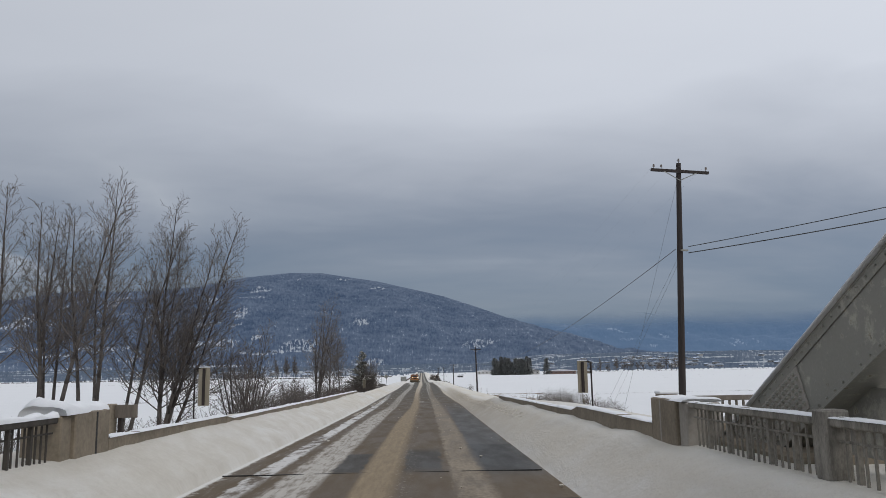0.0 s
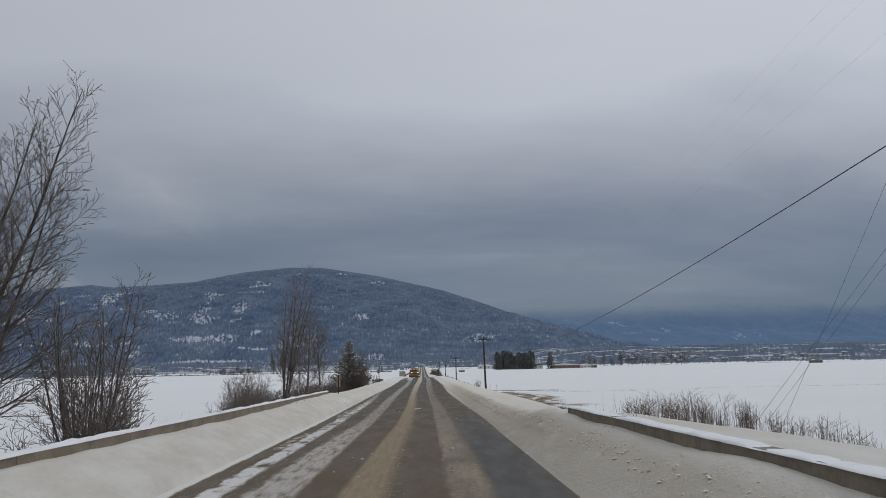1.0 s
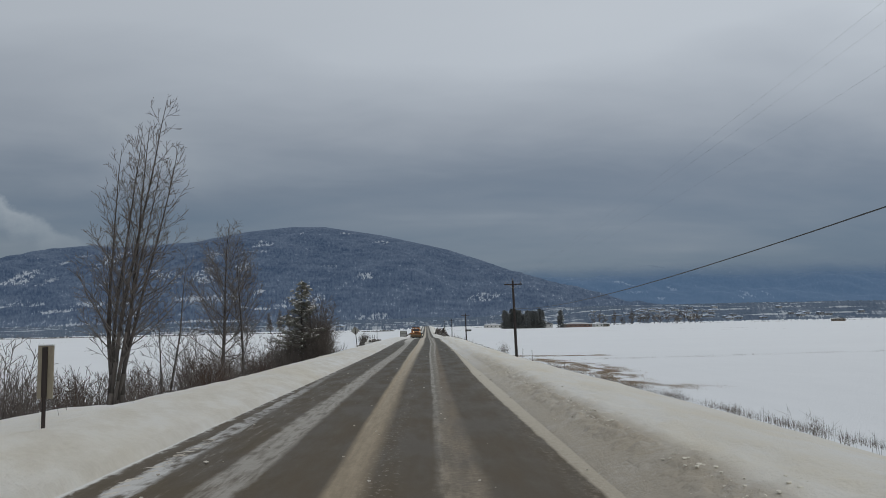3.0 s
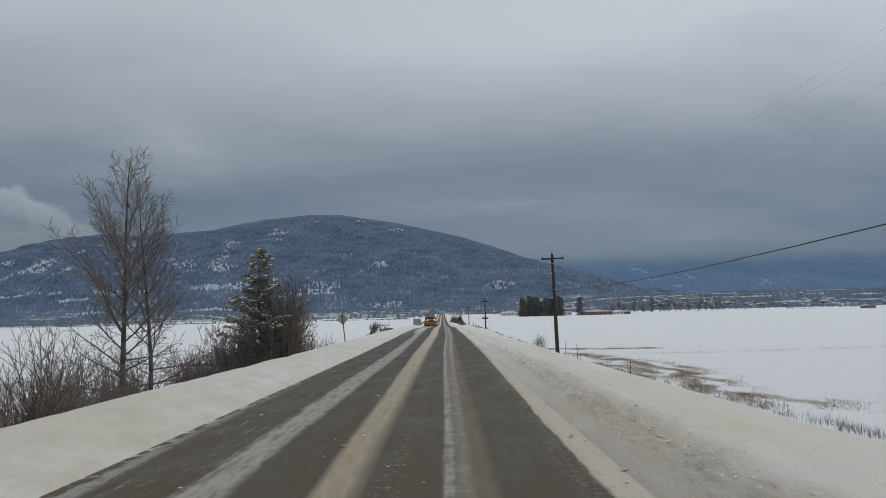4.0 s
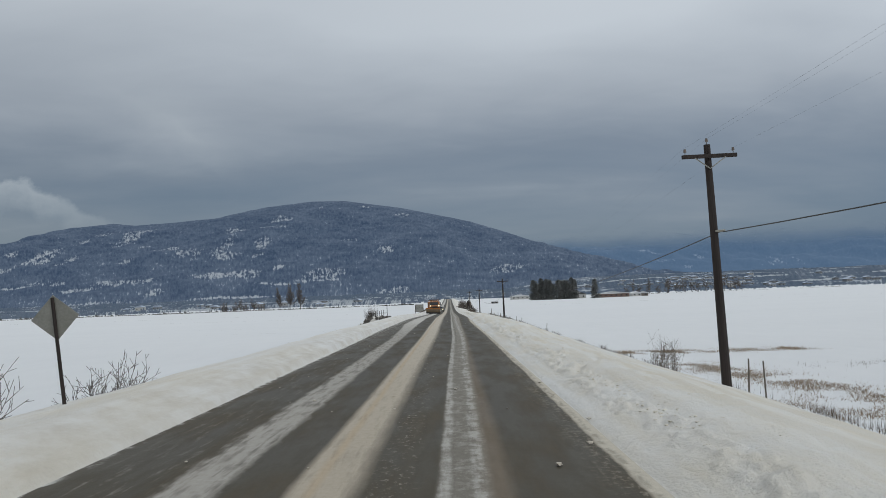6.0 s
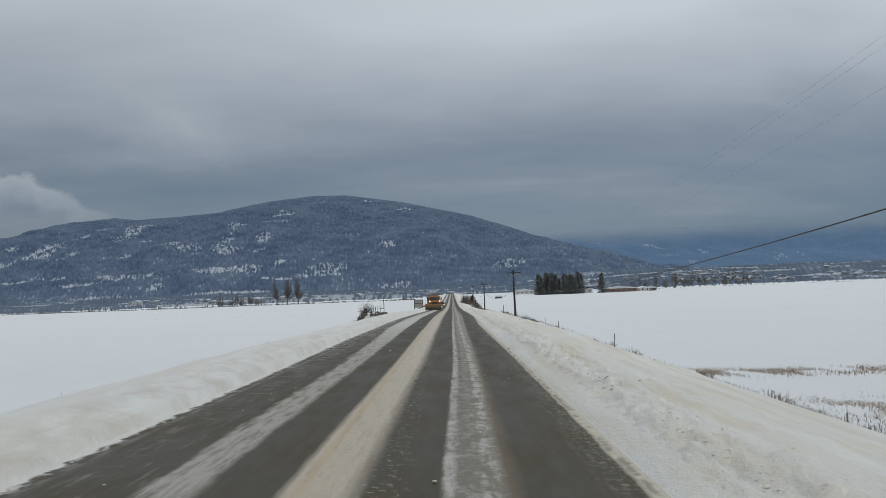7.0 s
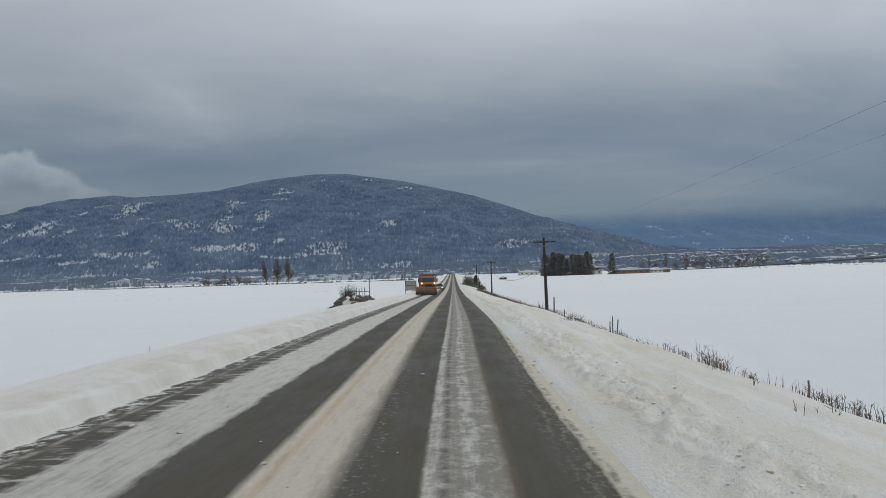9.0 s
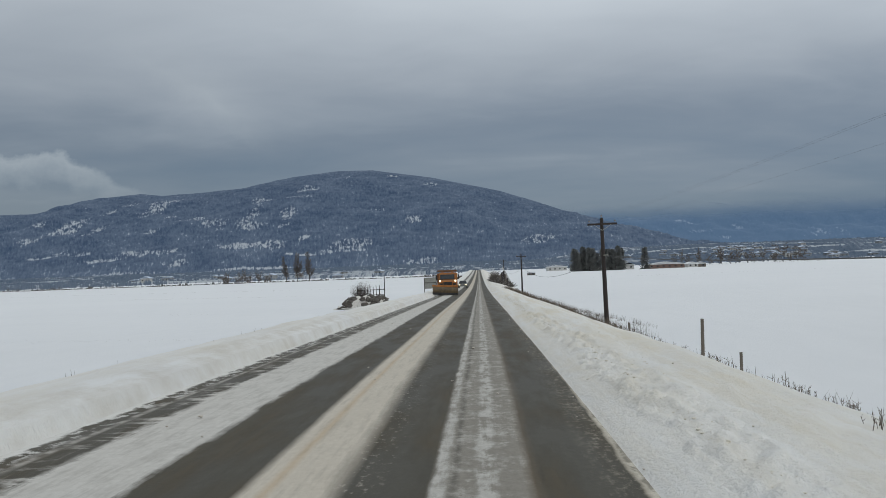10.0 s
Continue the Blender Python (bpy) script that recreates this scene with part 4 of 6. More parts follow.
def railing(x, y0, y1, rail_z, step_post, label, paint):
    """A painted railing: posts, a broad top rail, a bottom rail and slim balusters."""
    r = thing("bridge_railing", (x, y1, 0.0), label, "railing", "bridge railings")
    ln = y1 - y0
    foot = road_z((y0 + y1) / 2) + 0.25
    bm = bmesh.new()
    box(bm, -0.09, 0.09, -ln, 0, rail_z - 0.10, rail_z, 0.02)
    part("top_rail", bm, paint, r)
    bm = bmesh.new()
    box(bm, -0.05, 0.05, -ln, 0, foot + 0.06, foot + 0.14, 0.01)
    part("bottom_rail", bm, paint, r)
    bm = bmesh.new()
    box(bm, -0.014, 0.014, -ln, 0, rail_z - 0.25, rail_z - 0.225)
    part("middle_rail", bm, paint, r)
    post = bmesh.new()
    box(post, -0.13, 0.13, -0.14, 0.14, foot - 0.3, rail_z + 0.07, 0.02)
    first = part("post", post, paint, r)
    first.location = (0, -ln + 0.14, 0)
    k = 1
    while step_post * k < ln - 0.3:
        o = new("post", first.data)
        o.parent, o.location = r, (0, -step_post * k, 0)
        k += 1
    bal = bmesh.new()
    box(bal, -0.012, 0.012, -0.012, 0.012, foot + 0.13, rail_z - 0.10)
    thick = bmesh.new()
    box(thick, -0.028, 0.028, -0.028, 0.028, foot + 0.1, rail_z - 0.1)
    a, b = part("baluster", bal, paint, r), part("broad_baluster", thick, paint, r)
    n = int(ln / 0.16)
    a.location, b.location = (0, -0.16, 0), (0, -0.64, 0)
    for i in range(2, n):
        if i == 4 or (i * 0.16) % step_post < 0.16 or (i * 0.16) % step_post > step_post - 0.16:
            continue
        o = new("broad_baluster" if i % 4 == 0 else "baluster", b.data if i % 4 == 0 else a.data)
        o.parent, o.location = r, (0.02 if i % 4 == 0 else 0, -i * 0.16, 0)
    snow_cap([(0, -ln, rail_z), (0, 0, rail_z)], 0.10, 0.025 if x > 0 else 0.11, 11, "snow_cap", r)
    return r


railing(3.45, 0.2, 12.05, 2.10, 4.05, "weathered grey bridge railing with slim balusters, dusted with snow", RAIL)
railing(3.45, -12.0, 0.2, 2.12, 4.05, "weathered grey bridge railing with slim balusters, dusted with snow", RAIL)
railing(-6.25, 2.6, 11.8, 2.06, 3.4, "dark bridge railing with slim balusters and snow on the rail", DARK_RAIL)
railing(-6.25, -12.0, 2.6, 2.09, 3.4, "dark bridge railing with slim balusters and snow on the rail", DARK_RAIL)


def end_post():
    """The sloping steel end post of the truss: two flanges, a web with lattice plates, rivets."""
    t = thing("bridge_truss", (4.35, 12.2, 1.2), "grey riveted steel end post of a truss bridge", "truss")
    run, rise = 16.0, 7.9
    up = Vector((0, -run, rise)).normalized()
    side, out = Vector((1, 0, 0)), Vector((0, rise, run)).normalized()
    basis = Matrix((side, up, out)).transposed().to_4x4()
    ln = math.hypot(run, rise)
    for name, x0, x1, z0, z1 in (("upper_flange", -0.235, 0.42, 0.42, 0.46), ("lower_flange", -0.27, 0.42, -0.46, -0.42), ("web", -0.22, -0.19, -0.42, 0.42), ("inner_web", 0.33, 0.36, -0.42, 0.42)):
        bm = bmesh.new()
        box(bm, x0, x1, -1.0, ln, z0, z1, 0.006, basis)
        part(name, bm, STEEL, t)
    for name, z0 in (("upper_angle", 0.30), ("lower_angle", -0.42)):
        bm = bmesh.new()
        box(bm, -0.236, -0.222, -1.0, ln, z0, z0 + 0.12, 0.003, basis)
        part(name, bm, STEEL, t)
    bm = bmesh.new()
    box(bm, -0.245, -0.222, -1.0, 2.6, -0.295, 0.295, 0.005, basis)
    part("gusset_plate", bm, PALE_CONCRETE, t, "salt-streaked gusset plate")
    head = bmesh.new()
    bmesh.ops.create_uvsphere(head, u_segments=6, v_segments=4, radius=0.034)
    rivet = part("rivet", head, STEEL, t)
    places = [(-0.25, 0.22 * i, s) for i in range(40) for s in (-0.37, 0.37)] + [(-0.248, 0.3 + 0.115 * i + 0.057 * (j % 2), -0.28 + 0.085 * j) for i in range(20) for j in range(7)]
    for i, q in enumerate(places):
        o = rivet if i == 0 else new("rivet", rivet.data)
        o.parent = t
        o.location = basis @ Vector(q)
        o.scale = (0.45, 0.45, 0.45) if i < 80 else (1, 1, 1)
    bm = bmesh.new()
    box(bm, -0.3, 0.44, -1.0, ln, 0.462, 0.49, 0.01, basis)
    part("snow_cap", bm, CLEAN_SNOW, t, "thin snow along the upper flange")
    bm = bmesh.new()
    box(bm, -0.55, 0.75, -2.6, 1.0, -1.0, 0.35, 0.05)
    part("bearing_block", bm, CONCRETE, t)
    bm = bmesh.new()
    box(bm, 0.05, 0.12, -15.0, -2.4, 0.35, 1.15, 0.01)
    part("bottom_chord", bm, STEEL, t)
    return t


end_post()


def block_with_drift():
    d = thing("abutment_block", (5.9, 14.6, 0), "low concrete abutment block drifted over with dirty snow", "block")
    bm = bmesh.new()
    box(bm, -2.0, 0.9, -1.6, 1.0, -0.5, 1.72, 0.05)
    part("block", bm, CONCRETE, d)
    snow_cap([(-0.5, -1.55, 1.70), (-0.5, 0.95, 1.72)], 1.35, 0.22, 15, "snow_cap", d)


block_with_drift()
far_pier = thing("far_railing_end", (5.2, 18.9, 0), "concrete end post with a stub of old railing", "railing")
bm = bmesh.new()
box(bm, -0.22, 0.22, -0.2, 0.2, -0.6, 2.0, 0.02)
part("post", bm, CONCRETE, far_pier)
bm = bmesh.new()
box(bm, 0.2, 2.2, -0.06, 0.06, 1.82, 1.94, 0.01)
part("rail", bm, GREY_WOOD, far_pier)
pal = bmesh.new()
box(pal, -0.025, 0.025, -0.02, 0.02, 1.0, 1.83)
first = part("baluster", pal, GREY_WOOD, far_pier)
first.location = (0.35, 0, 0)
for i in range(1, 11):
    o = new("baluster", first.data)
    o.parent, o.location = far_pier, (0.35 + 0.17 * i, 0, 0)
bm = bmesh.new()
box(bm, -0.24, 0.24, -0.22, 0.22, 2.0, 2.07, 0.02)
part("snow_cap", bm, CLEAN_SNOW, far_pier)

# brown board on posts beside a concrete stub, behind the left wall
stub = thing("brown_notice_board", (-7.3, 17.0, 0), "blank dark brown wooden board on posts beside a concrete stub", "board")
bm = bmesh.new()
box(bm, -0.05, 0.42, -0.03, 0.03, 1.76, 2.04, 0.01)
part("board", bm, GREY_WOOD, stub)
bm = bmesh.new()
box(bm, 0.0, 0.08, 0.03, 0.11, 0.2, 2.0)
part("post", bm, TIMBER, stub)
bm = bmesh.new()
box(bm, -0.42, -0.06, -0.2, 0.15, 0.2, 2.06, 0.02)
part("concrete_stub", bm, CONCRETE, stub)


# ---- signs, seen from behind ----
def marker_sign(x, y, z0, z1, w, base, label, arch=0):
    """A narrow hazard board on a post: plywood, a batten and a bent pipe."""
    s = thing("hazard_sign", (x, y, base), label, "sign", "hazard signs")
    bm = bmesh.new()
    box(bm, -w / 2, w / 2, -0.012, 0.012, z0 - base, z1 - base, 0.006)
    part("board", bm, PLYWOOD, s)
    bm = bmesh.new()
    box(bm, -0.035, 0.035, -0.06, -0.013, z0 - base + 0.02, z1 - base - 0.02, 0.005)
    part("batten", bm, TIMBER, s)
    v, f = [], []
    if arch:
        a = arch * (w / 2 + 0.10)
        rod(v, f, (a, 0, 0), (a, 0, z1 - base - 0.04), 0.022, 0.022, 8)
        rod(v, f, (a, 0, z1 - base - 0.04), (0, 0, z1 - base + 0.02), 0.022, 0.022, 8)
    else:
        rod(v, f, (0, -0.03, 0), (0, -0.03, z0 - base + 0.05), 0.03, 0.03, 8)
    raw("post", v, f, TIMBER, s)
    bm = bmesh.new()
    box(bm, -w / 2, w / 2, -0.03, 0.02, z1 - base, z1 - base + 0.025, 0.008)
    part("snow_cap", bm, CLEAN_SNOW, s)
    return s


marker_sign(3.43, 20.2, 2.02, 2.84, 0.26, 0.9, "back of a weathered plywood hazard board on a bent dark pipe", 1)
marker_sign(-6.56, 20.9, 1.84, 2.84, 0.30, 0.7, "pale plywood back of a hazard board behind the wall", -1)
marker_sign(-6.0, 70.9, 1.28, 2.08, 0.24, 0.5, "back of a pale plywood hazard board on a short post")


def warning_sign(x, y, z, size, base, lean):
    s = thing("warning_sign", (x, y, base), "bare metal back of a diamond road sign on a leaning post", "sign", turn=12)
    s.matrix_world = pose(x, y, base, 0, lean, 8)
    h = z - base
    v, f = [], []
    rod(v, f, (0, 0, -0.4), (0, 0, h + size * 0.62), 0.035, 0.03, 8)
    raw("post", v, f, TIMBER, s)
    bm = bmesh.new()
    box(bm, -size / 2, size / 2, 0.035, 0.045, -size / 2, size / 2, 0.003)
    bmesh.ops.transform(bm, matrix=Matrix.Translation((0, 0, h)) @ Matrix.Rotation(radians(45), 4, "Y"), verts=bm.verts)
    part("plate", bm, GALVANISED, s)
    for q in (-0.18, 0.18):
        bm = bmesh.new()
        bar(bm, (0, 0.0, h + q), (0, 0.05, h + q), 0.014, 6)
        part("bolt", bm, STEEL, s)


warning_sign(-6.45, 128.6, 2.0, 0.56, 0.25, -6)


# ---- poles and wires ----
def utility_pole(x, y, base, top, arm, lean, label, pins):
    p = thing("utility_pole", (x, y, base), label, "utility pole", "utility poles")
    p.matrix_world = pose(x, y, base, 0, lean, 4)
    h = top - base
    v, f = [], []
    rod(v, f, (0, 0, -0.5), (0, 0, h), 0.17, 0.11, 14)
    raw("pole", v, f, TIMBER, p, soft=False)
    za = h - 0.42
    bm = bmesh.new()
    box(bm, -arm / 2, arm / 2, -0.20, -0.09, za - 0.06, za + 0.07, 0.01)
    part("crossarm", bm, TIMBER, p)
    for sx in (-1, 1):
        bm = bmesh.new()
        bar(bm, (sx * arm * 0.28, -0.21, za - 0.05), (0, -0.14, za - 0.42), 0.02, 6)
        part("brace", bm, GALVANISED, p)
    for q in pins:
        bm = bmesh.new()
        bar(bm, (q, -0.14, za + 0.05), (q, -0.14, za + 0.20), 0.012, 6)
        bar(bm, (q, -0.14, za + 0.16), (q, -0.14, za + 0.27), 0.055, 8, 0.04)
        part("insulator", bm, GLASS_CAP, p)
    bm = bmesh.new()
    bar(bm, (0, 0, h - 0.02), (0, 0, h + 0.12), 0.014, 6)
    bar(bm, (0, 0, h + 0.1), (0, 0, h + 0.22), 0.055, 8, 0.04)
    part("insulator", bm, GLASS_CAP, p)
    bm = bmesh.new()
    box(bm, -0.03, 0.30, -0.24, -0.14, h * 0.655, h * 0.655 + 0.07, 0.01)
    part("cable_clamp", bm, STEEL, p)
    return p


POLES = [(10.6, 34.0, 0.0, 11.95, 2.75, 2.9), (9.32, 141.3, -1.75, 6.95, 1.9, -1.3), (9.25, 244.2, -2.3, 5.1, 2.0, -0.6), (8.95, 340.0, -2.4, 4.65, 2.0, 0.0), (8.8, 440.0, -2.2, 5.0, 2.0, 0.0)]
for i, (x, y, b, t, a, le) in enumerate(POLES):
    utility_pole(x, y, b, t, a, le, "tall dark tarred utility pole with a wooden crossarm and insulators", (-a * 0.44, a * 0.44) if i else (-a * 0.45, -a * 0.32, a * 0.45))


def wire(name, a, b, sag, r, label, group, n=26):
    cu = bpy.data.curves.new(name, "CURVE")
    cu.dimensions, cu.bevel_depth, cu.bevel_resolution = "3D", r, 0
    sp = cu.splines.new("POLY")
    sp.points.add(n)
    for i in range(n + 1):
        t = i / n
        p = Vector(a).lerp(Vector(b), t)
        sp.points[i].co = (p.x, p.y, p.z - sag * 4 * t * (1 - t), 1)
    cu.materials.append(WIRE)
    return tagged(new(name, cu), label, "wire", group)


for i in range(len(POLES) - 1):
    (x0, y0, b0, t0, a0, l0), (x1, y1, b1, t1, a1, l1) = POLES[i], POLES[i + 1]
    lean0, lean1 = math.sin(radians(l0)) * (t0 - b0), math.sin(radians(l1)) * (t1 - b1)
    for s in (-0.45, 0.0, 0.45):
        up = 0.2 if s == 0 else -0.15
        wire("power_line", (x0 + lean0 + s * a0, y0 - 0.1, t0 + up), (x1 + lean1 + s * a1, y1 - 0.1, t1 + up), 1.3, 0.0015, "thin bare power line between the poles", "power lines")
    h0, h1 = b0 + (t0 - b0) * 0.66, b1 + (t1 - b1) * 0.655
    wire("telephone_cable", (x0 + 0.12, y0 - 0.2, h0), (x1 + 0.12, y1 - 0.2, h1), 1.35 if i == 1 else 1.7, 0.018, "sagging black telephone cable between the poles", "cables")
wire("telephone_cable", (11.3, 33.8, 8.0), (33.0, 10.0, 11.0), 0.4, 0.018, "black service cable from the pole across the field", "cables")
wire("telephone_cable", (11.3, 33.8, 7.72), (33.0, 10.0, 10.4), 0.5, 0.022, "black service cable from the pole across the field", "cables")
for i, (gx, gy) in enumerate(((9.4, 45.5), (9.8, 45.8), (10.9, 46.5))):
    wire("guy_wire", (11.05, 34.1, 7.8 - 0.25 * i if i < 2 else 10.9), (gx, gy, ground_at(gx, gy) - 0.05), 0.0, 0.005, "steel guy wire running from the pole down to the snow", "guy wires", 4)


# ---- bare trees ----
def frame_of(d):
    u = d.orthogonal().normalized()
    return u, d.cross(u)


def tri_rod(V, F, a, b, ra, rb):
    d = (b - a)
    if d.length < 1e-5:
        return
    d = d.normalized()
    u, w = frame_of(d)
    k = len(V)
    for p, r in ((a, ra), (b, rb)):
        for c, s in ((1.0, 0.0), (-0.5, 0.866), (-0.5, -0.866)):
            V.append(p + (u * c + w * s) * r)
    F.extend(((k, k + 1, k + 4, k + 3), (k + 1, k + 2, k + 5, k + 4), (k + 2, k, k + 3, k + 5)))


def limb(V, F, rng, a, d, ln, r, depth, thick):
    """A straight rising limb with alternate side shoots, and those with short twigs."""
    n = max(2, min(8, int(ln / 0.45)))
    p, here, pts = a.copy(), d.normalized(), [a.copy()]
    for i in range(n):
        here = (here + Vector((rng.gauss(0, 0.05), rng.gauss(0, 0.05), 0.05 + rng.gauss(0, 0.025)))).normalized()
        q = p + here * (ln / n)
        tri_rod(V, F, p, q, max(thick, r * (1 - i / n * 0.85)), max(thick, r * (1 - (i + 1) / n * 0.85)))
        p = q
        pts.append(q.copy())
    if depth <= 0:
        return
    m = max(2, int(ln * 0.9 / (0.25 if depth > 1 else 0.20)))
    th = rng.uniform(0, 6.28)
    for j in range(m):
        t = 0.14 + 0.84 * (j + rng.random() * 0.8) / m
        i = min(n - 1, int(t * n))
        axis = (pts[i + 1] - pts[i]).normalized()
        u, w = frame_of(axis)
        th += 2.4 + rng.gauss(0, 0.4)
        ang = radians(rng.uniform(28, 48))
        dd = axis * math.cos(ang) + (u * math.cos(th) + w * math.sin(th)) * math.sin(ang)
        side = (ln * 0.36 * (1 - t) + 0.42) if depth > 1 else (ln * 0.22 * (1 - t) + 0.22)
        limb(V, F, rng, pts[i].lerp(pts[i + 1], t * n - i), dd, side * rng.uniform(0.65, 1.2), r * 0.4, depth - 1, thick)


def bare_tree(x, y, h, seed, stems, label, fan=0.14, low=0.18, radius=0.10, group="bare trees", wide=0.38, thick=0.0080, dense=0.8):
    """A leafless tree of one or more stems; each stem carries rising limbs and fine twigs."""
    rng = random.Random(seed)
    z = ground_at(x, y) - 0.15
    tr = thing("bare_tree", (x, y, z), label, "tree", group)
    CV, CF = [], []
    for s in range(stems):
        V, F = [], []
        hh = h * rng.uniform(0.80, 1.0) if s else h
        th = 2 * math.pi * s / max(1, stems) + rng.uniform(-0.5, 0.5)
        lean = (fan * rng.uniform(0.5, 1.3)) if stems > 1 else rng.uniform(0, 0.05)
        d = Vector((math.cos(th) * lean, math.sin(th) * lean, 1)).normalized()
        p = Vector((math.cos(th) * 0.18, math.sin(th) * 0.18, 0)) if stems > 1 else Vector()
        n, pts = 10, [p.copy()]
        r0 = radius * 0.85 * (hh / 9)
        for i in range(n):
            d = (d + Vector((rng.gauss(0, 0.04), rng.gauss(0, 0.04), 0.025))).normalized()
            q = p + d * (hh / n)
            rod(V, F, p, q, r0 * (1 - i / n * 0.9), r0 * (1 - (i + 1) / n * 0.9), 7)
            p = q
            pts.append(q.copy())
        raw("trunk", V, F, BARK, tr, soft=True)
        m = int((hh * (1 - low)) * 2.4 * dense)
        a = rng.uniform(0, 6.28)
        for j in range(m):
            t = low + (0.98 - low) * (j + rng.random() * 0.9) / m
            i = min(n - 1, int(t * n))
            at = pts[i].lerp(pts[i + 1], t * n - i)
            a += 2.4 + rng.gauss(0, 0.5)
            ang = radians(rng.uniform(26, 50))
            axis = (pts[i + 1] - pts[i]).normalized()
            u, w = frame_of(axis)
            dd = axis * math.cos(ang) + (u * math.cos(a) + w * math.sin(a)) * math.sin(ang)
            ln = hh * wide * (1.12 - t) ** 0.8 * rng.uniform(0.7, 1.15) + 0.35
            limb(CV, CF, rng, at, dd, ln, r0 * 0.34 * (1.1 - t), 2, thick)
    raw("crown", CV, CF, TWIG, tr, "fine leafless twigs")
    return tr


def shoot(V, F, rng, a, d, ln, r, thin, bend, wild=0.05):
    """One stem that bends upward as it grows. Gives its points."""
    n = max(2, min(7, int(ln / 0.5)))
    p, here, pts = a.copy(), d.normalized(), [a.copy()]
    for i in range(n):
        here = (here + Vector((rng.gauss(0, wild), rng.gauss(0, wild), bend + rng.gauss(0, wild * 0.5)))).normalized()
        q = p + here * (ln / n)
        tri_rod(V, F, p, q, max(thin, r * (1 - 0.8 * i / n)), max(thin, r * (1 - 0.8 * (i + 1) / n)))
        p = q
        pts.append(q.copy())
    return pts


def side_way(rng, axis, turn, lo, hi):
    u, w = frame_of(axis)
    ang = radians(rng.uniform(lo, hi))
    return axis * math.cos(ang) + (u * math.cos(turn) + w * math.sin(turn)) * math.sin(ang)


def twigged(V, F, rng, pts, ln, r, thin, gap, depth, start=0.15):
    """Side shoots along a limb, and on those their own twigs, all rising."""
    n, m = len(pts) - 1, max(2, int(ln * (1 - start) / gap))
    turn = rng.uniform(0, 6.28)
    for j in range(m):
        t = start + (0.99 - start) * (j + rng.random() * 0.7) / m
        i = min(n - 1, int(t * n))
        axis = (pts[i + 1] - pts[i]).normalized()
        turn += 2.4 + rng.gauss(0, 0.4)
        side = (0.34 * ln * (1 - t) + (0.34 if depth > 1 else 0.22)) * rng.uniform(0.6, 1.25)
        q = shoot(V, F, rng, pts[i].lerp(pts[i + 1], t * n - i), side_way(rng, axis, turn, 28, 50), side, r * 0.42 * (1.1 - t), thin, 0.10)
        if depth > 1:
            twigged(V, F, rng, q, side, r * 0.3, thin, gap * 0.9, depth - 1, 0.2)


def cottonwood(x, y, h, seed, label, stems=((0.0, 0.0, 1.0),), low=0.3, spread=0.26, radius=0.13, thin=0.0078, gap=0.21, limbs=2.8, skirt=0, group="bare trees", egg=False, foot=0.14):
    """A leafless broadleaf tree: leaning stems, limbs that set off wide and turn upward, and fine rising twigs. skirt: long sagging limbs below the crown."""
    rng = random.Random(seed)
    tr = thing("bare_tree", (x, y, ground_at(x, y) - 0.15), label, "tree", group)
    CV, CF = [], []
    for s, (lx, ly, size) in enumerate(stems):
        V, F, hh = [], [], h * size
        a = 2.2 * s
        p = Vector((math.cos(a) * foot, math.sin(a) * foot, 0)) if len(stems) > 1 else Vector()
        d, n, pts = Vector((lx * 1.08, ly * 1.08, 1)).normalized(), 12, [p.copy()]
        r0 = radius * (hh / 12) ** 0.8
        for i in range(n):
            d = (d + Vector((rng.gauss(0, 0.03) - lx * 0.008, rng.gauss(0, 0.03) - ly * 0.008, 0.0))).normalized()
            q = p + d * (hh / n)
            ra, rb = r0 * (1 - 0.92 * (i / n) ** 0.9), r0 * (1 - 0.92 * ((i + 1) / n) ** 0.9)
            rod(V, F, p, q, ra * (1.3 if i == 0 else 1.0), rb, 8 if i < 7 else 5)
            p = q
            pts.append(q.copy())
        raw("trunk", V, F, BARK, tr, soft=True)
        m, turn = int(hh * (1 - low) * limbs), rng.uniform(0, 6.28)
        for j in range(m):
            t = low + (0.985 - low) * (j + rng.random() * 0.8) / m
            i = min(n - 1, int(t * n))
            u = (t - low) / (1 - low)
            axis = (pts[i + 1] - pts[i]).normalized()
            turn += 2.4 + rng.gauss(0, 0.35)
            shape = (1.05 - u) ** 0.75 * min(1.0, 0.62 + u * 1.6) if egg else (1.08 - u) ** 0.85
            ln = hh * spread * shape * rng.uniform(0.7, 1.15) + 0.3
            r = r0 * 0.36 * (1.15 - t)
            limb_ = shoot(CV, CF, rng, pts[i].lerp(pts[i + 1], t * n - i), side_way(rng, axis, turn, 40 - 14 * u, 64 - 24 * u), ln, r, thin, 0.075 if egg else 0.10)
            twigged(CV, CF, rng, limb_, ln, r, thin, gap, 2)
        for j in range(skirt):
            t = low * (0.30 + 0.75 * j / max(1, skirt))
            i = min(n - 1, int(t * n))
            turn += 2.4 + rng.gauss(0, 0.3)
            ln = hh * rng.uniform(0.20, 0.34)
            limb_ = shoot(CV, CF, rng, pts[i].lerp(pts[i + 1], t * n - i), side_way(rng, Vector((0, 0, 1)), turn, 62, 88), ln, r0 * 0.3, thin, 0.02, 0.10)
            twigged(CV, CF, rng, limb_, ln, r0 * 0.22, thin, gap * 1.25, 2, 0.3)
    raw("crown", CV, CF, TWIG, tr, "fine leafless twigs")
    return tr


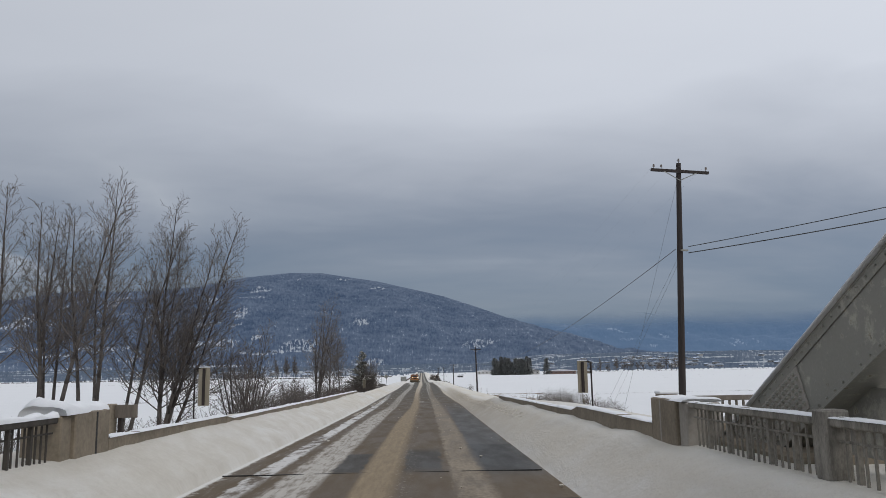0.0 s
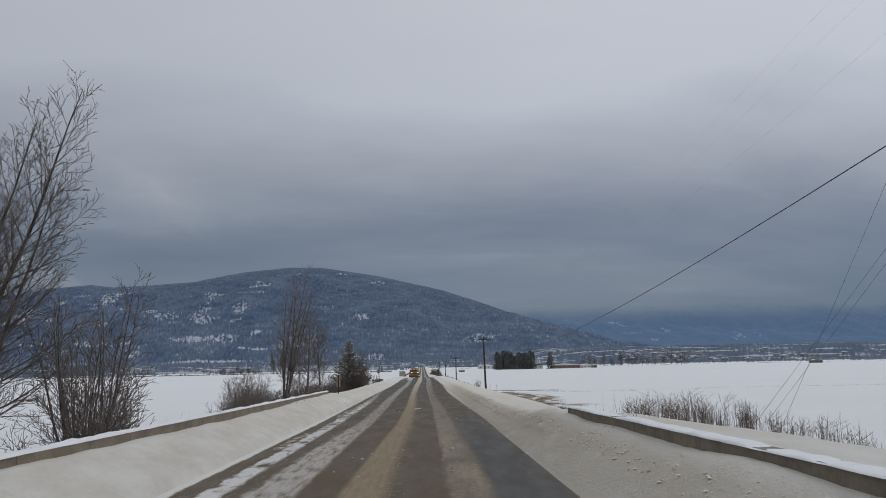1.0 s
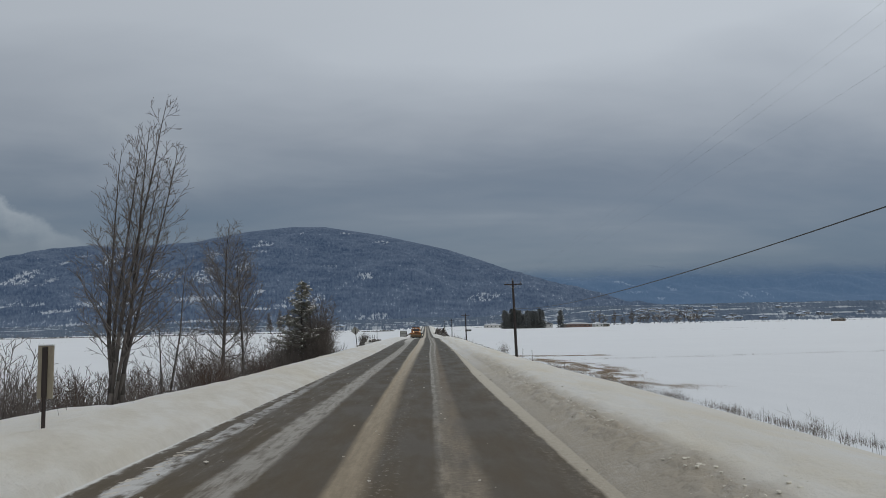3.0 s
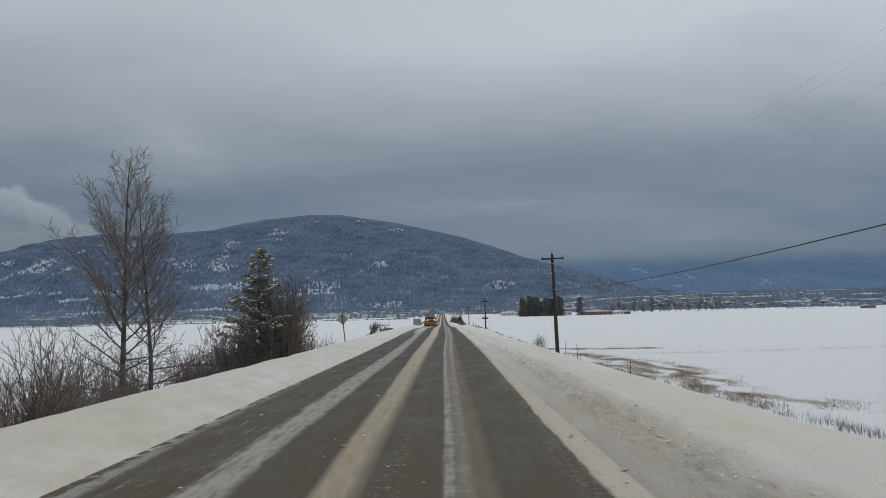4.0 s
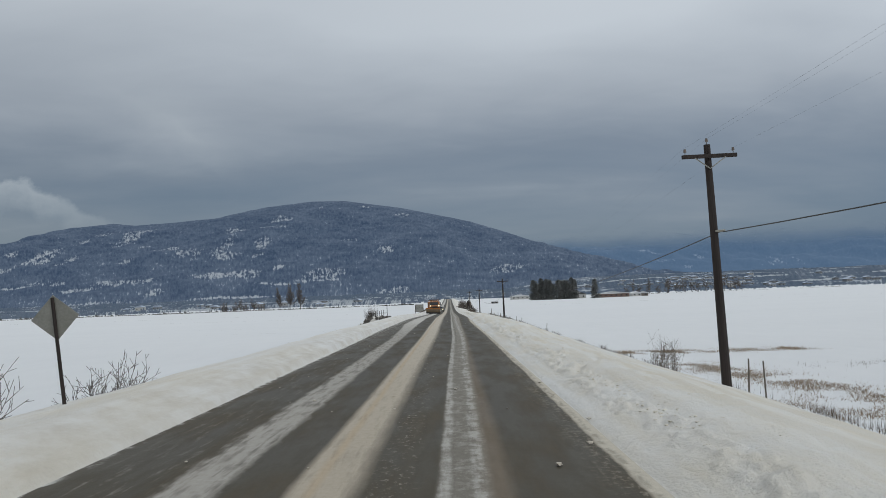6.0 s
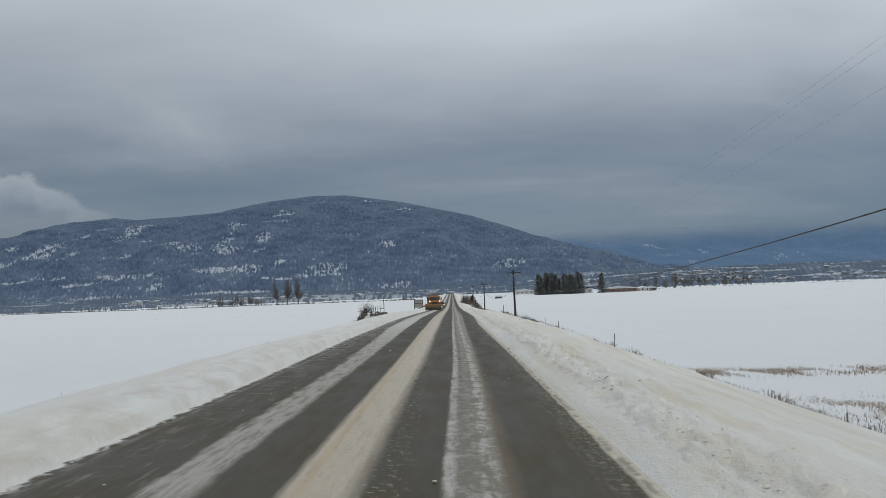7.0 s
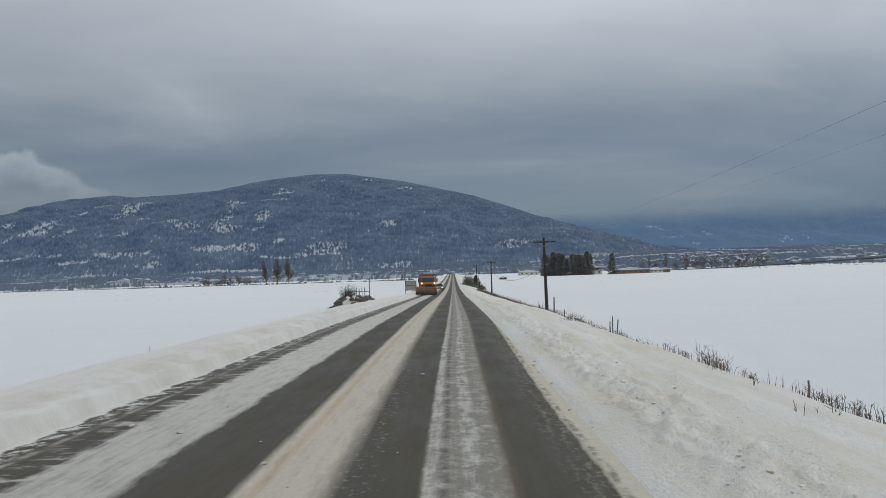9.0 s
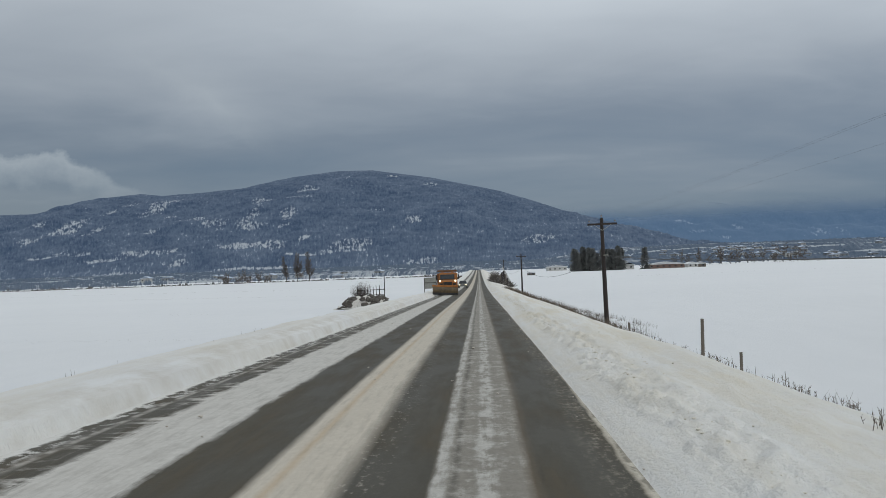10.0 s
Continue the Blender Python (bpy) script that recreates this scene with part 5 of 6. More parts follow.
cottonwood(-15.3, 43.2, 15.0, 11, "tall leafless cottonwood with several fanned stems behind the wall", ((0.04, 0.0, 1.0), (0.15, 0.05, 0.97), (0.36, 0.08, 0.78), (-0.05, 0.04, 0.86), (0.25, -0.10, 0.88)), 0.24, 0.27, 0.13, 0.0070, 0.17, 3.3)
cottonwood(-16.5, 41.2, 13.6, 12, "leaning leafless cottonwood behind the wall", ((0.19, 0.06, 1.0), (0.06, 0.0, 0.85)), 0.36, 0.27, 0.13)
cottonwood(-17.0, 39.4, 12.6, 13, "slender leafless cottonwood behind the wall", ((-0.02, 0.0, 1.0),), 0.38, 0.24, 0.11)
cottonwood(-17.9, 40.4, 15.6, 14, "tall leafless cottonwood behind the wall", ((0.08, 0.0, 1.0), (-0.06, 0.05, 0.9)), 0.36, 0.25, 0.13)
cottonwood(-19.2, 38.6, 15.0, 15, "tall leafless cottonwood with forked stems behind the wall", ((0.17, 0.0, 1.0), (-0.04, 0.0, 0.93), (-0.14, 0.1, 0.9)), 0.36, 0.25, 0.13)
cottonwood(-20.3, 41.5, 14.2, 16, "slender leafless cottonwood behind the wall", ((0.05, 0.0, 1.0), (-0.12, 0.0, 0.92)), 0.38, 0.24, 0.11)
cottonwood(-22.0, 38.8, 14.8, 17, "tall leafless cottonwood behind the wall", ((0.07, 0.0, 1.0), (-0.10, 0.05, 0.95)), 0.34, 0.26, 0.13)
cottonwood(-24.6, 38.0, 14.2, 19, "tall leafless cottonwood at the end of the row", ((0.10, 0.0, 1.0), (-0.10, 0.0, 0.9)), 0.36, 0.24, 0.13)
bare_tree(-11.2, 45.2, 7.2, 18, 12, "bushy leafless young willow behind the wall", 0.36, 0.24, 0.085, wide=0.24)
cottonwood(-12.9, 90.4, 14.6, 30, "clump of tall slender leafless stems growing out of a thicket", ((-0.10, 0.0, 0.86), (-0.03, 0.06, 0.92), (0.07, 0.0, 1.0), (0.02, 0.05, 0.95), (0.15, 0.06, 0.88), (0.11, -0.03, 0.80), (-0.06, -0.06, 0.60)), 0.30, 0.20, 0.105, 0.0085, 0.26, 2.4, foot=0.3)
cottonwood(-11.9, 93.6, 8.2, 31, "small leafless tree in a roadside thicket", ((0.10, 0.0, 1.0), (-0.04, 0.0, 0.8)), 0.35, 0.18, 0.10)
cottonwood(-13.95, 111.6, 11.7, 34, "rounded leafless cottonwood with fine rising twigs", ((0.01, 0.0, 1.0),), 0.27, 0.42, 0.17, 0.0075, 0.16, 3.6, 10, egg=True)
cottonwood(-12.45, 110.7, 10.0, 35, "slim leafless cottonwood with a rounded crown of fine twigs", ((0.07, 0.0, 1.0),), 0.29, 0.40, 0.15, 0.0075, 0.16, 3.6, 10, egg=True)
bare_tree(-9.1, 120.6, 5.6, 37, 30, "dense bushy leafless willow beside the spruce", 0.30, 0.30, 0.075, wide=0.22)
bare_tree(-11.0, 118.4, 3.8, 39, 12, "low bushy leafless willow in front of the spruce", 0.34, 0.2, 0.09, wide=0.26)
bare_tree(-11.8, 120.4, 4.2, 38, 12, "bushy leafless willow beside the spruce", 0.30, 0.15, 0.09, wide=0.28)
bare_tree(-13.2, 118.0, 3.4, 40, 9, "low spreading leafless willow with snow below it", 0.5, 0.15, 0.08, wide=0.34)


def make_shrub(seed, h, stems, spread, mat, label, name="shrub", thick=0.0065):
    """A bush of rising stems from one stool, each branch with its twigs."""
    s, rng = thing(name, (0, 0, -50), label, "shrub", "roadside shrubs"), random.Random(seed)
    for q in range(6):
        V, F = [], []
        for _ in range(max(2, stems // 6)):
            a, r = 2 * math.pi * (q + rng.random()) / 6, rng.uniform(0, 0.35)
            lean = rng.uniform(0.05, spread)
            d = Vector((math.cos(a) * lean, math.sin(a) * lean, 1)).normalized()
            limb(V, F, rng, Vector((math.cos(a) * r, math.sin(a) * r, -0.15)), d, h * rng.uniform(0.55, 1.0), 0.020 * h / 2.5, 2, thick)
        raw("branch", V, F, mat, s)
    return s


KINDS = [make_shrub(60, 3.4, 24, 0.62, OSIER, "leafless reddish-brown thicket at the foot of the bank"), make_shrub(61, 3.4, 22, 0.62, TWIG, "leafless brown bush at the foot of the bank"),
         make_shrub(62, 1.5, 24, 0.55, TWIG, "low leafless bush in the snow"), make_shrub(63, 4.8, 22, 0.42, TWIG, "tall leafless willow bush at the foot of the bank")]
used = set()


def shrub(kind, x, y, turn=0.0, sink=0.0):
    z = ground_at(x, y) - sink
    if kind not in used:
        used.add(kind)
        KINDS[kind].matrix_world = pose(x, y, z, 0, 0, turn)
        return KINDS[kind]
    return copy_thing(KINDS[kind], pose(x, y, z, 0, 0, turn))


rng = random.Random(44)
for x, y, k in ((-11.4, 46.0, 1), (-12.2, 44.0, 1), (-9.0, 42.5, 2), (-12.6, 39.2, 1), (-13.4, 37.0, 1), (-16.0, 36.0, 2), (-18.4, 35.2, 2), (-14.0, 42.5, 0), (-20.8, 38.8, 2), (-22.0, 40.5, 2), (-10.2, 43.5, 3),
                (-13.9, 74.2, 1), (-13.0, 75.6, 3), (-14.3, 77.0, 1), (-13.4, 78.8, 3), (-14.2, 80.8, 3), (-13.2, 82.6, 1), (-14.4, 84.6, 3), (-13.4, 86.6, 1), (-14.4, 89.6, 1), (-15.2, 98.4, 0),
                (-13.0, 40.6, 1), (-14.6, 44.0, 1), (-16.2, 40.0, 1), (-18.0, 42.0, 1), (-15.4, 38.4, 1), (-20.0, 40.2, 1), (-14.8, 38.0, 2), (-17.2, 37.4, 2), (-19.6, 36.8, 2), (-22.6, 37.6, 2), (-15.8, 45.0, 2), (-18.6, 43.6, 2), (-21.0, 44.4, 2), (-23.4, 42.6, 1), (-13.8, 46.2, 2), (-16.8, 47.0, 2), (-25.2, 40.0, 2), (-13.6, 53.0, 2), (-12.8, 53.8, 2), (-11.2, 63.0, 2), (-11.4, 61.5, 2), (-12.4, 66.5, 2),
                (-16.8, 88.5, 1), (-15.9, 90.5, 0), (-14.6, 92.0, 0), (-13.2, 90.8, 1), (-17.8, 92.4, 1), (-16.6, 95.0, 0), (-12.6, 93.2, 1), (-13.6, 97.8, 0), (-12.0, 95.8, 1), (-11.4, 99.2, 0), (-12.6, 100.8, 1), (-10.8, 101.8, 1),
                (-13.0, 104.0, 1), (-12.9, 107.6, 1), (-14.8, 108.4, 1), (-14.4, 113.0, 1), (-13.4, 109.8, 1), (-12.6, 110.6, 1), (-14.2, 106.0, 3),
                (-12.2, 119.6, 1), (-10.8, 122.6, 3), (-11.8, 122.0, 0), (-12.8, 117.6, 0), (-12.4, 122.4, 0), (-8.6, 119.6, 1), (-13.8, 120.6, 0), (-8.9, 122.6, 1), (-12.8, 119.8, 1), 
                (-9.6, 123.6, 3), (-10.3, 124.3, 3), (-10.9, 123.4, 0)):
    shrub(k, x + rng.uniform(-0.2, 0.2), y, rng.uniform(0, 360))
for x, y, k in ((-9.3, 128.8, 1), (-10.2, 129.6, 1), (-9.8, 130.4, 1)):
    shrub(k, x, y, rng.uniform(0, 360), 0.7)
for x, y, k in ((-9.4, 136.8, 1), (-9.7, 137.5, 1)):
    shrub(k, x, y, rng.uniform(0, 360), 1.6)


# ---- spruce ----
def bough(V, F, W, WF, SV, SF, rng, a, out, ln, droop, size, snow):
    """A spruce bough: a curved stick with side sprays of needles, and pads of snow on its back."""
    side = Vector((-out.y, out.x, 0))
    n = max(3, int(ln / (size * 1.1)))
    last = a.copy()
    for k in range(1, n + 1):
        q = k / n
        p = a + out * ln * q + Vector((0, 0, -ln * droop * q + ln * 0.30 * q * q))
        tri_rod(W, WF, last, p, 0.018 * (1.2 - q), 0.018 * (1.2 - q) * 0.8)
        step, last = (p - last).normalized(), p
        for sgn in (-1, 1):
            reach = size * rng.uniform(1.2, 2.4) * (1.25 - 0.75 * q)
            tip = p + (out * 0.55 + side * sgn).normalized() * reach + Vector((0, 0, -reach * rng.uniform(0.15, 0.6)))
            for b in range(4):
                t = (b + 0.6) / 4
                c = p.lerp(tip, t)
                w = size * rng.uniform(0.45, 0.85)
                way = (tip - p).normalized()
                lift = Vector((0, 0, rng.uniform(-0.7, 0.25)))
                for hand in (-1, 1):
                    e = c + (way + out * 0.35 * hand + lift + side * rng.uniform(-0.4, 0.4)).normalized() * w * 1.5
                    k0 = len(V)
                    V.extend((c - step * w * 0.30, c + step * w * 0.30 + Vector((0, 0, w * 0.2)), e))
                    F.append((k0, k0 + 1, k0 + 2))
        w = size * rng.uniform(0.5, 0.9)
        k0 = len(V)
        V.extend((p + side * w * 0.4, p - side * w * 0.4, p + out * w + Vector((0, 0, w * 0.25)), p - Vector((0, 0, w * 0.8)) + out * w * 0.3))
        F.extend(((k0, k0 + 1, k0 + 2), (k0, k0 + 1, k0 + 3)))
        if snow and rng.random() < snow:
            k0, c = len(SV), p + Vector((0, 0, size * 0.22))
            la, lb = size * rng.uniform(0.3, 1.1), size * rng.uniform(0.2, 0.55)
            for ring, up in ((1.0, -0.10), (0.72, 0.10), (0.3, 0.19)):
                for i in range(7):
                    g = 2 * math.pi * i / 7
                    j = ring * rng.uniform(0.8, 1.2)
                    SV.append(c + out * math.cos(g) * la * j + side * math.sin(g) * lb * j + Vector((0, 0, up * size - droop * 0.5 * math.cos(g) * la * j)))
            for r in range(2):
                SF.extend((k0 + 7 * r + i, k0 + 7 * r + (i + 1) % 7, k0 + 7 * r + 7 + (i + 1) % 7, k0 + 7 * r + 7 + i) for i in range(7))
            SF.append(tuple(range(k0 + 14, k0 + 21)))


def spruce(x, y, h, seed, label, group="conifers", wide=0.26, whorls=22, snow=0.4, base=None, leaf=None, fine=0.024, power=0.85, clear=0.05, many=(5, 7)):
    rng = random.Random(seed)
    z = ground_at(x, y) - 0.1 if base is None else base
    s = thing("spruce_tree", (x, y, z), label, "conifer", group)
    v, f = [], []
    rod(v, f, (0, 0, 0), (0, 0, h), 0.018 * h, 0.01, 7)
    raw("trunk", v, f, BARK, s)
    V, F, W, WF, SV, SF = [], [], [], [], [], []
    for i in range(whorls):
        t = (i + rng.uniform(0.1, 0.9)) / whorls
        reach = h * wide * (1 - t) ** power + 0.10 * h * 0.14
        for _ in range(rng.randint(*many)):
            a = rng.uniform(0, 2 * math.pi)
            ln = reach * rng.choice((0.45, 0.7, 0.9, 1.0, 1.15, 1.35 if t > 0.25 else 1.0))
            out = Vector((math.cos(a), math.sin(a), 0))
            at = Vector((0, 0, h * (clear + (0.97 - clear) * t) + rng.uniform(-0.02, 0.02) * h))
            bough(V, F, W, WF, SV, SF, rng, at, out, ln, rng.uniform(0.05, 0.45) - 0.75 * t * t, h * fine, snow)
    for k in range(12):
        a, zz = rng.uniform(0, 6.28), h * (0.95 + 0.05 * k / 12)
        d = Vector((math.cos(a) * 0.5, math.sin(a) * 0.5, 1)).normalized() * h * 0.03
        k0 = len(V)
        V.extend((Vector((0.02, 0, zz)), Vector((-0.02, 0.02, zz)), Vector((0, 0, zz)) + d))
        F.append((k0, k0 + 1, k0 + 2))
    tagged(raw("boughs", W, WF, BARK, s), kind="stuff")
    raw("crown", V, F, leaf or NEEDLE, s)
    if SV:
        tagged(raw("bough_snow", SV, SF, GREY_SNOW, s, "pads of snow on the boughs", soft=True), kind="stuff")
    return s


spruce(-10.0, 119.7, 7.3, 73, "open young spruce with snow on its boughs beside the road", wide=0.29, whorls=18, snow=0.62, power=0.95, clear=0.30, many=(4, 6))
KINDS.append(make_shrub(64, 4.0, 18, 0.62, TWIG, "tall dark many-stemmed willow around the spruce", thick=0.008))
for x, y, turn in ((-9.6, 119.2, 0), (-8.7, 120.4, 70), (-10.9, 119.0, 140)):
    shrub(4, x, y, turn)


# ---- dead grass and weeds ----
def grass(name, spots, mat, tall, count, seed, label, wide=0.5, blade=1.0, lean=0.28):
    rng = random.Random(seed)
    V, F = [], []
    for _ in range(count):
        x, y, s = rng.choice(spots)
        x, y = x + rng.gauss(0, wide * s), y + rng.gauss(0, 1.0 * s)
        if noise.noise((x * 0.7, y * 0.35, seed)) + rng.gauss(0, 0.16) < -0.05:
            continue
        z = ground_at(x, y) - 0.03
        h = tall * rng.uniform(0.35, 1.0)
        a, b = rng.uniform(0, 6.28), rng.gauss(0, lean)
        w = rng.uniform(0.004, 0.009) * blade
        tip = Vector((x + math.cos(a) * b * h, y + math.sin(a) * b * h, z + h))
        k = len(V)
        c, s2 = math.cos(a + 1.5), math.sin(a + 1.5)
        V.extend(((x - c * w, y - s2 * w, z), (x + c * w, y + s2 * w, z), tip, (x + s2 * w, y - c * w, z)))
        F.extend(((k, k + 1, k + 2), (k + 1, k + 3, k + 2)))
    return tagged(raw(name, V, F, mat), label, "grass", kind="stuff")


def run(points, step=0.6):
    out = []
    for (x0, y0), (x1, y1) in zip(points, points[1:]):
        n = max(1, int(math.hypot(x1 - x0, y1 - y0) / step))
        out += [(x0 + (x1 - x0) * i / n, y0 + (y1 - y0) * i / n, 1.0) for i in range(n)]
    return out


grass("weeds", run([(6.5, 40), (9.0, 50), (12.0, 60), (14.5, 70), (15.6, 78)]), DARK_GRASS, 0.75, 3500, 1, "dark dead weeds standing along the approach bank", 0.9)
grass("weeds", run([(15.7, 77), (15.4, 95), (14.6, 112), (14.0, 122), (13.2, 130), (12.2, 150)]), DARK_GRASS, 0.5, 6000, 2, "dark dead weeds along the foot of the bank", 0.28)
grass("weeds", run([(11.6, 108), (11.2, 122), (10.9, 130), (10.3, 140), (8.4, 150), (6.2, 162), (5.7, 178), (5.6, 205), (7.0, 226), (9.0, 245), (7.8, 278), (6.8, 320)]), DARK_GRASS, 0.30, 8000, 3, "dark dead weeds along the fence line", 0.22)
grass("dead_grass", run([(14.2, 162), (16.2, 149), (17.6, 141), (17.4, 134), (16.3, 128), (15.3, 121), (15.8, 116), (19.0, 112.5)], 0.6) + run([(13.6, 145), (14.8, 137), (14.9, 130)], 0.8), STRAW, 0.16, 34000, 4, "flattened reddish-tan grass showing through the snow", 1.0, 2.6, 1.5)
grass("dead_grass", run([(11.5, 174), (13.0, 173.2), (18.0, 172.4), (26.0, 172.0)], 0.8), STRAW, 0.20, 7000, 5, "strip of tan grass along a field edge", 0.8, 2.6, 1.0)
grass("weeds", run([(-7.6, 148), (-7.6, 160), (-7.3, 175), (-7.0, 205), (-7.2, 240)]), DARK_GRASS, 0.24, 90, 6, "thin dead weeds poking through the snow bank", 0.35)
grass("weeds", run([(-12.0, 40), (-9.5, 55), (-9.5, 70), (-12, 86)]), DARK_GRASS, 0.5, 2200, 7, "dark dead weeds behind the approach wall", 1.4)
grass("dead_grass", run([(20, 158), (40, 160), (90, 165), (150, 170)], 1.5), DARK_GRASS, 0.3, 5000, 8, "line of dead grass across the snowy field", 0.4)
grass("dead_grass", run([(-330, 560), (-180, 520), (-46, 470)], 1.5) + run([(-120, 440), (-50, 415)], 1.5) + run([(-90, 640), (-40, 610)], 2.0), DARK_GRASS, 0.22, 2600, 13, "faint stubble lines across the snowy field", 0.6, 3.0)
grass("dead_grass", run([(40, 480), (110, 500), (200, 515)], 1.5) + run([(120, 420), (220, 430)], 2.0), DARK_GRASS, 0.22, 1500, 14, "faint stubble lines across the snowy field", 0.6, 3.0)
grass("weeds", run([(-11.5, 398), (-9.6, 440), (-8.4, 485), (-7.4, 540)], 0.6), DARK_GRASS, 0.95, 6000, 12, "dark dead weeds along the shoulder of the embankment", 0.25, 3.0)

grass("weeds", run([(6.0, 216), (7.4, 228), (9.0, 242), (8.0, 260), (7.1, 278), (6.2, 300), (5.4, 326)], 0.5), DARK_GRASS, 0.7, 9000, 9, "dark dead weeds along the foot of the verge", 0.35)
grass("weeds", run([(13.0, 250), (11.5, 275), (9.5, 300), (8.5, 330)], 0.5), DARK_GRASS, 0.5, 4000, 10, "dark dead weeds along a field ditch", 0.35)


def tufts(line, gap, mat, tall, seed, label):
    """Separate clumps of stiff dead stalks along a line."""
    rng = random.Random(seed)
    V, F = [], []
    for x0, y0, _ in run(line, gap):
        if rng.random() < 0.35:
            continue
        x0, y0, h0 = x0 + rng.gauss(0, 0.25), y0 + rng.gauss(0, gap * 0.4), tall * rng.uniform(0.45, 1.1)
        for _ in range(rng.randint(4, 16)):
            x, y = x0 + rng.gauss(0, 0.10), y0 + rng.gauss(0, 0.16)
            z, h = ground_at(x, y) - 0.05, h0 * rng.uniform(0.5, 1.0)
            a = Vector((x, y, z))
            b = a + Vector((rng.gauss(0, 0.12), rng.gauss(0, 0.12), 1.0)) * h
            tri_rod(V, F, a, b, 0.0055, 0.002)
            for _ in range(2):
                c = a.lerp(b, rng.uniform(0.4, 0.9))
                tri_rod(V, F, c, c + Vector((rng.gauss(0, 0.10), rng.gauss(0, 0.10), 0.12)) * h / 0.5, 0.004, 0.002)
    return tagged(raw("dead_stalks", V, F, mat), label, "grass", kind="stuff")


tufts([(7.8, 143), (6.4, 158), (5.5, 170), (5.3, 205), (6.6, 226), (8.2, 240)], 0.45, DARK_GRASS, 0.26, 51, "clumps of dead stalks standing along the roadside bank")
tufts([(6.2, 45.6), (7.2, 41.0), (8.8, 35.5)], 0.09, DARK_GRASS, 0.95, 54, "row of tall dead stalks behind the approach wall")
grass("dead_grass", run([(-60, 262), (-40, 258), (-18, 250)], 1.2) + run([(-70, 330), (-40, 322)], 1.5), DARK_GRASS, 0.14, 500, 11, "faint stubble showing through the snowy field", 0.5)
tufts([(5.3, 186.5), (5.2, 187.5)], 0.14, DARK_GRASS, 0.5, 57, "tall dead stalks at the crest of the roadside bank")
tufts([(5.1, 198.4), (5.0, 200.2)], 0.10, DARK_GRASS, 0.26, 58, "dense clump of dead stalks at the crest of the roadside bank")
tufts([(5.3, 181.0), (5.2, 183.0)], 0.12, DARK_GRASS, 0.28, 59, "dense clump of dead stalks at the crest of the roadside bank")
tufts([(-9.2, 178), (-8.9, 182)], 0.5, DARK_GRASS, 0.35, 56, "small clump of dead stalks on the snow bank")
tufts([(8.6, 54.0), (9.8, 49.6), (11.4, 45.0)], 0.3, DARK_GRASS, 0.7, 55, "thin dead stalks in the snow below the bank")
tufts([(8.2, 144.2), (8.5, 145.6), (8.3, 146.2)], 0.12, DARK_GRASS, 1.35, 53, "tall bundle of dead stalks beside the pole")
tufts([(11.6, 66), (12.6, 86), (12.0, 108), (11.0, 132)], 0.7, DARK_GRASS, 0.9, 52, "clumps of tall dead stalks on the slope of the bank")


# ---- fence posts ----
def fence_post(x, y, h, lean, r=0.06, cap=False):
    p = thing("fence_post", (x, y, ground_at(x, y) - 0.2), "grey weathered wooden fence post in the snow", "fence post", "fence posts")
    p.matrix_world = pose(x, y, ground_at(x, y) - 0.2, lean * 0.6, lean, 20 * lean)
    v, f = [], []
    rod(v, f, (0, 0, 0), (0, 0, h + 0.2), r, r * 0.9, 8)
    raw("post", v, f, GREY_WOOD, p)
    if cap:
        bm = bmesh.new()
        bmesh.ops.create_uvsphere(bm, u_segments=8, v_segments=5, radius=r)
        bmesh.ops.transform(bm, matrix=Matrix.Translation((0, 0, h + 0.21)) @ Matrix.Diagonal((1, 1, 0.5, 1)), verts=bm.verts)
        part("snow_cap", bm, CLEAN_SNOW, p)


rng = random.Random(9)
for y in range(150, 330, 11):
    x = 8.2 - 2.9 * smooth(148, 166, y) + 4.0 * smooth(212, 246, y) - 2.0 * smooth(250, 325, y)
    fence_post(x + rng.uniform(-0.1, 0.1), y + rng.uniform(-1, 1), rng.choice((0.25, 0.35, 0.45)), rng.uniform(-7, 7), rng.uniform(0.014, 0.02) + 0.02 * smooth(185, 215, y))
fence_post(5.12, 207.3, 0.72, 1.0, 0.035, True)
for x, y, h in ((5.1, 194.4, 0.50), (5.5, 196.8, 0.38), (5.6, 178.6, 0.5), (11.2, 142.8, 1.5), (9.9, 141.0, 1.3), (12.0, 128.0, 1.1)):
    fence_post(x, y, h, rng.uniform(-4, 4), 0.018 if h < 1 else 0.03)


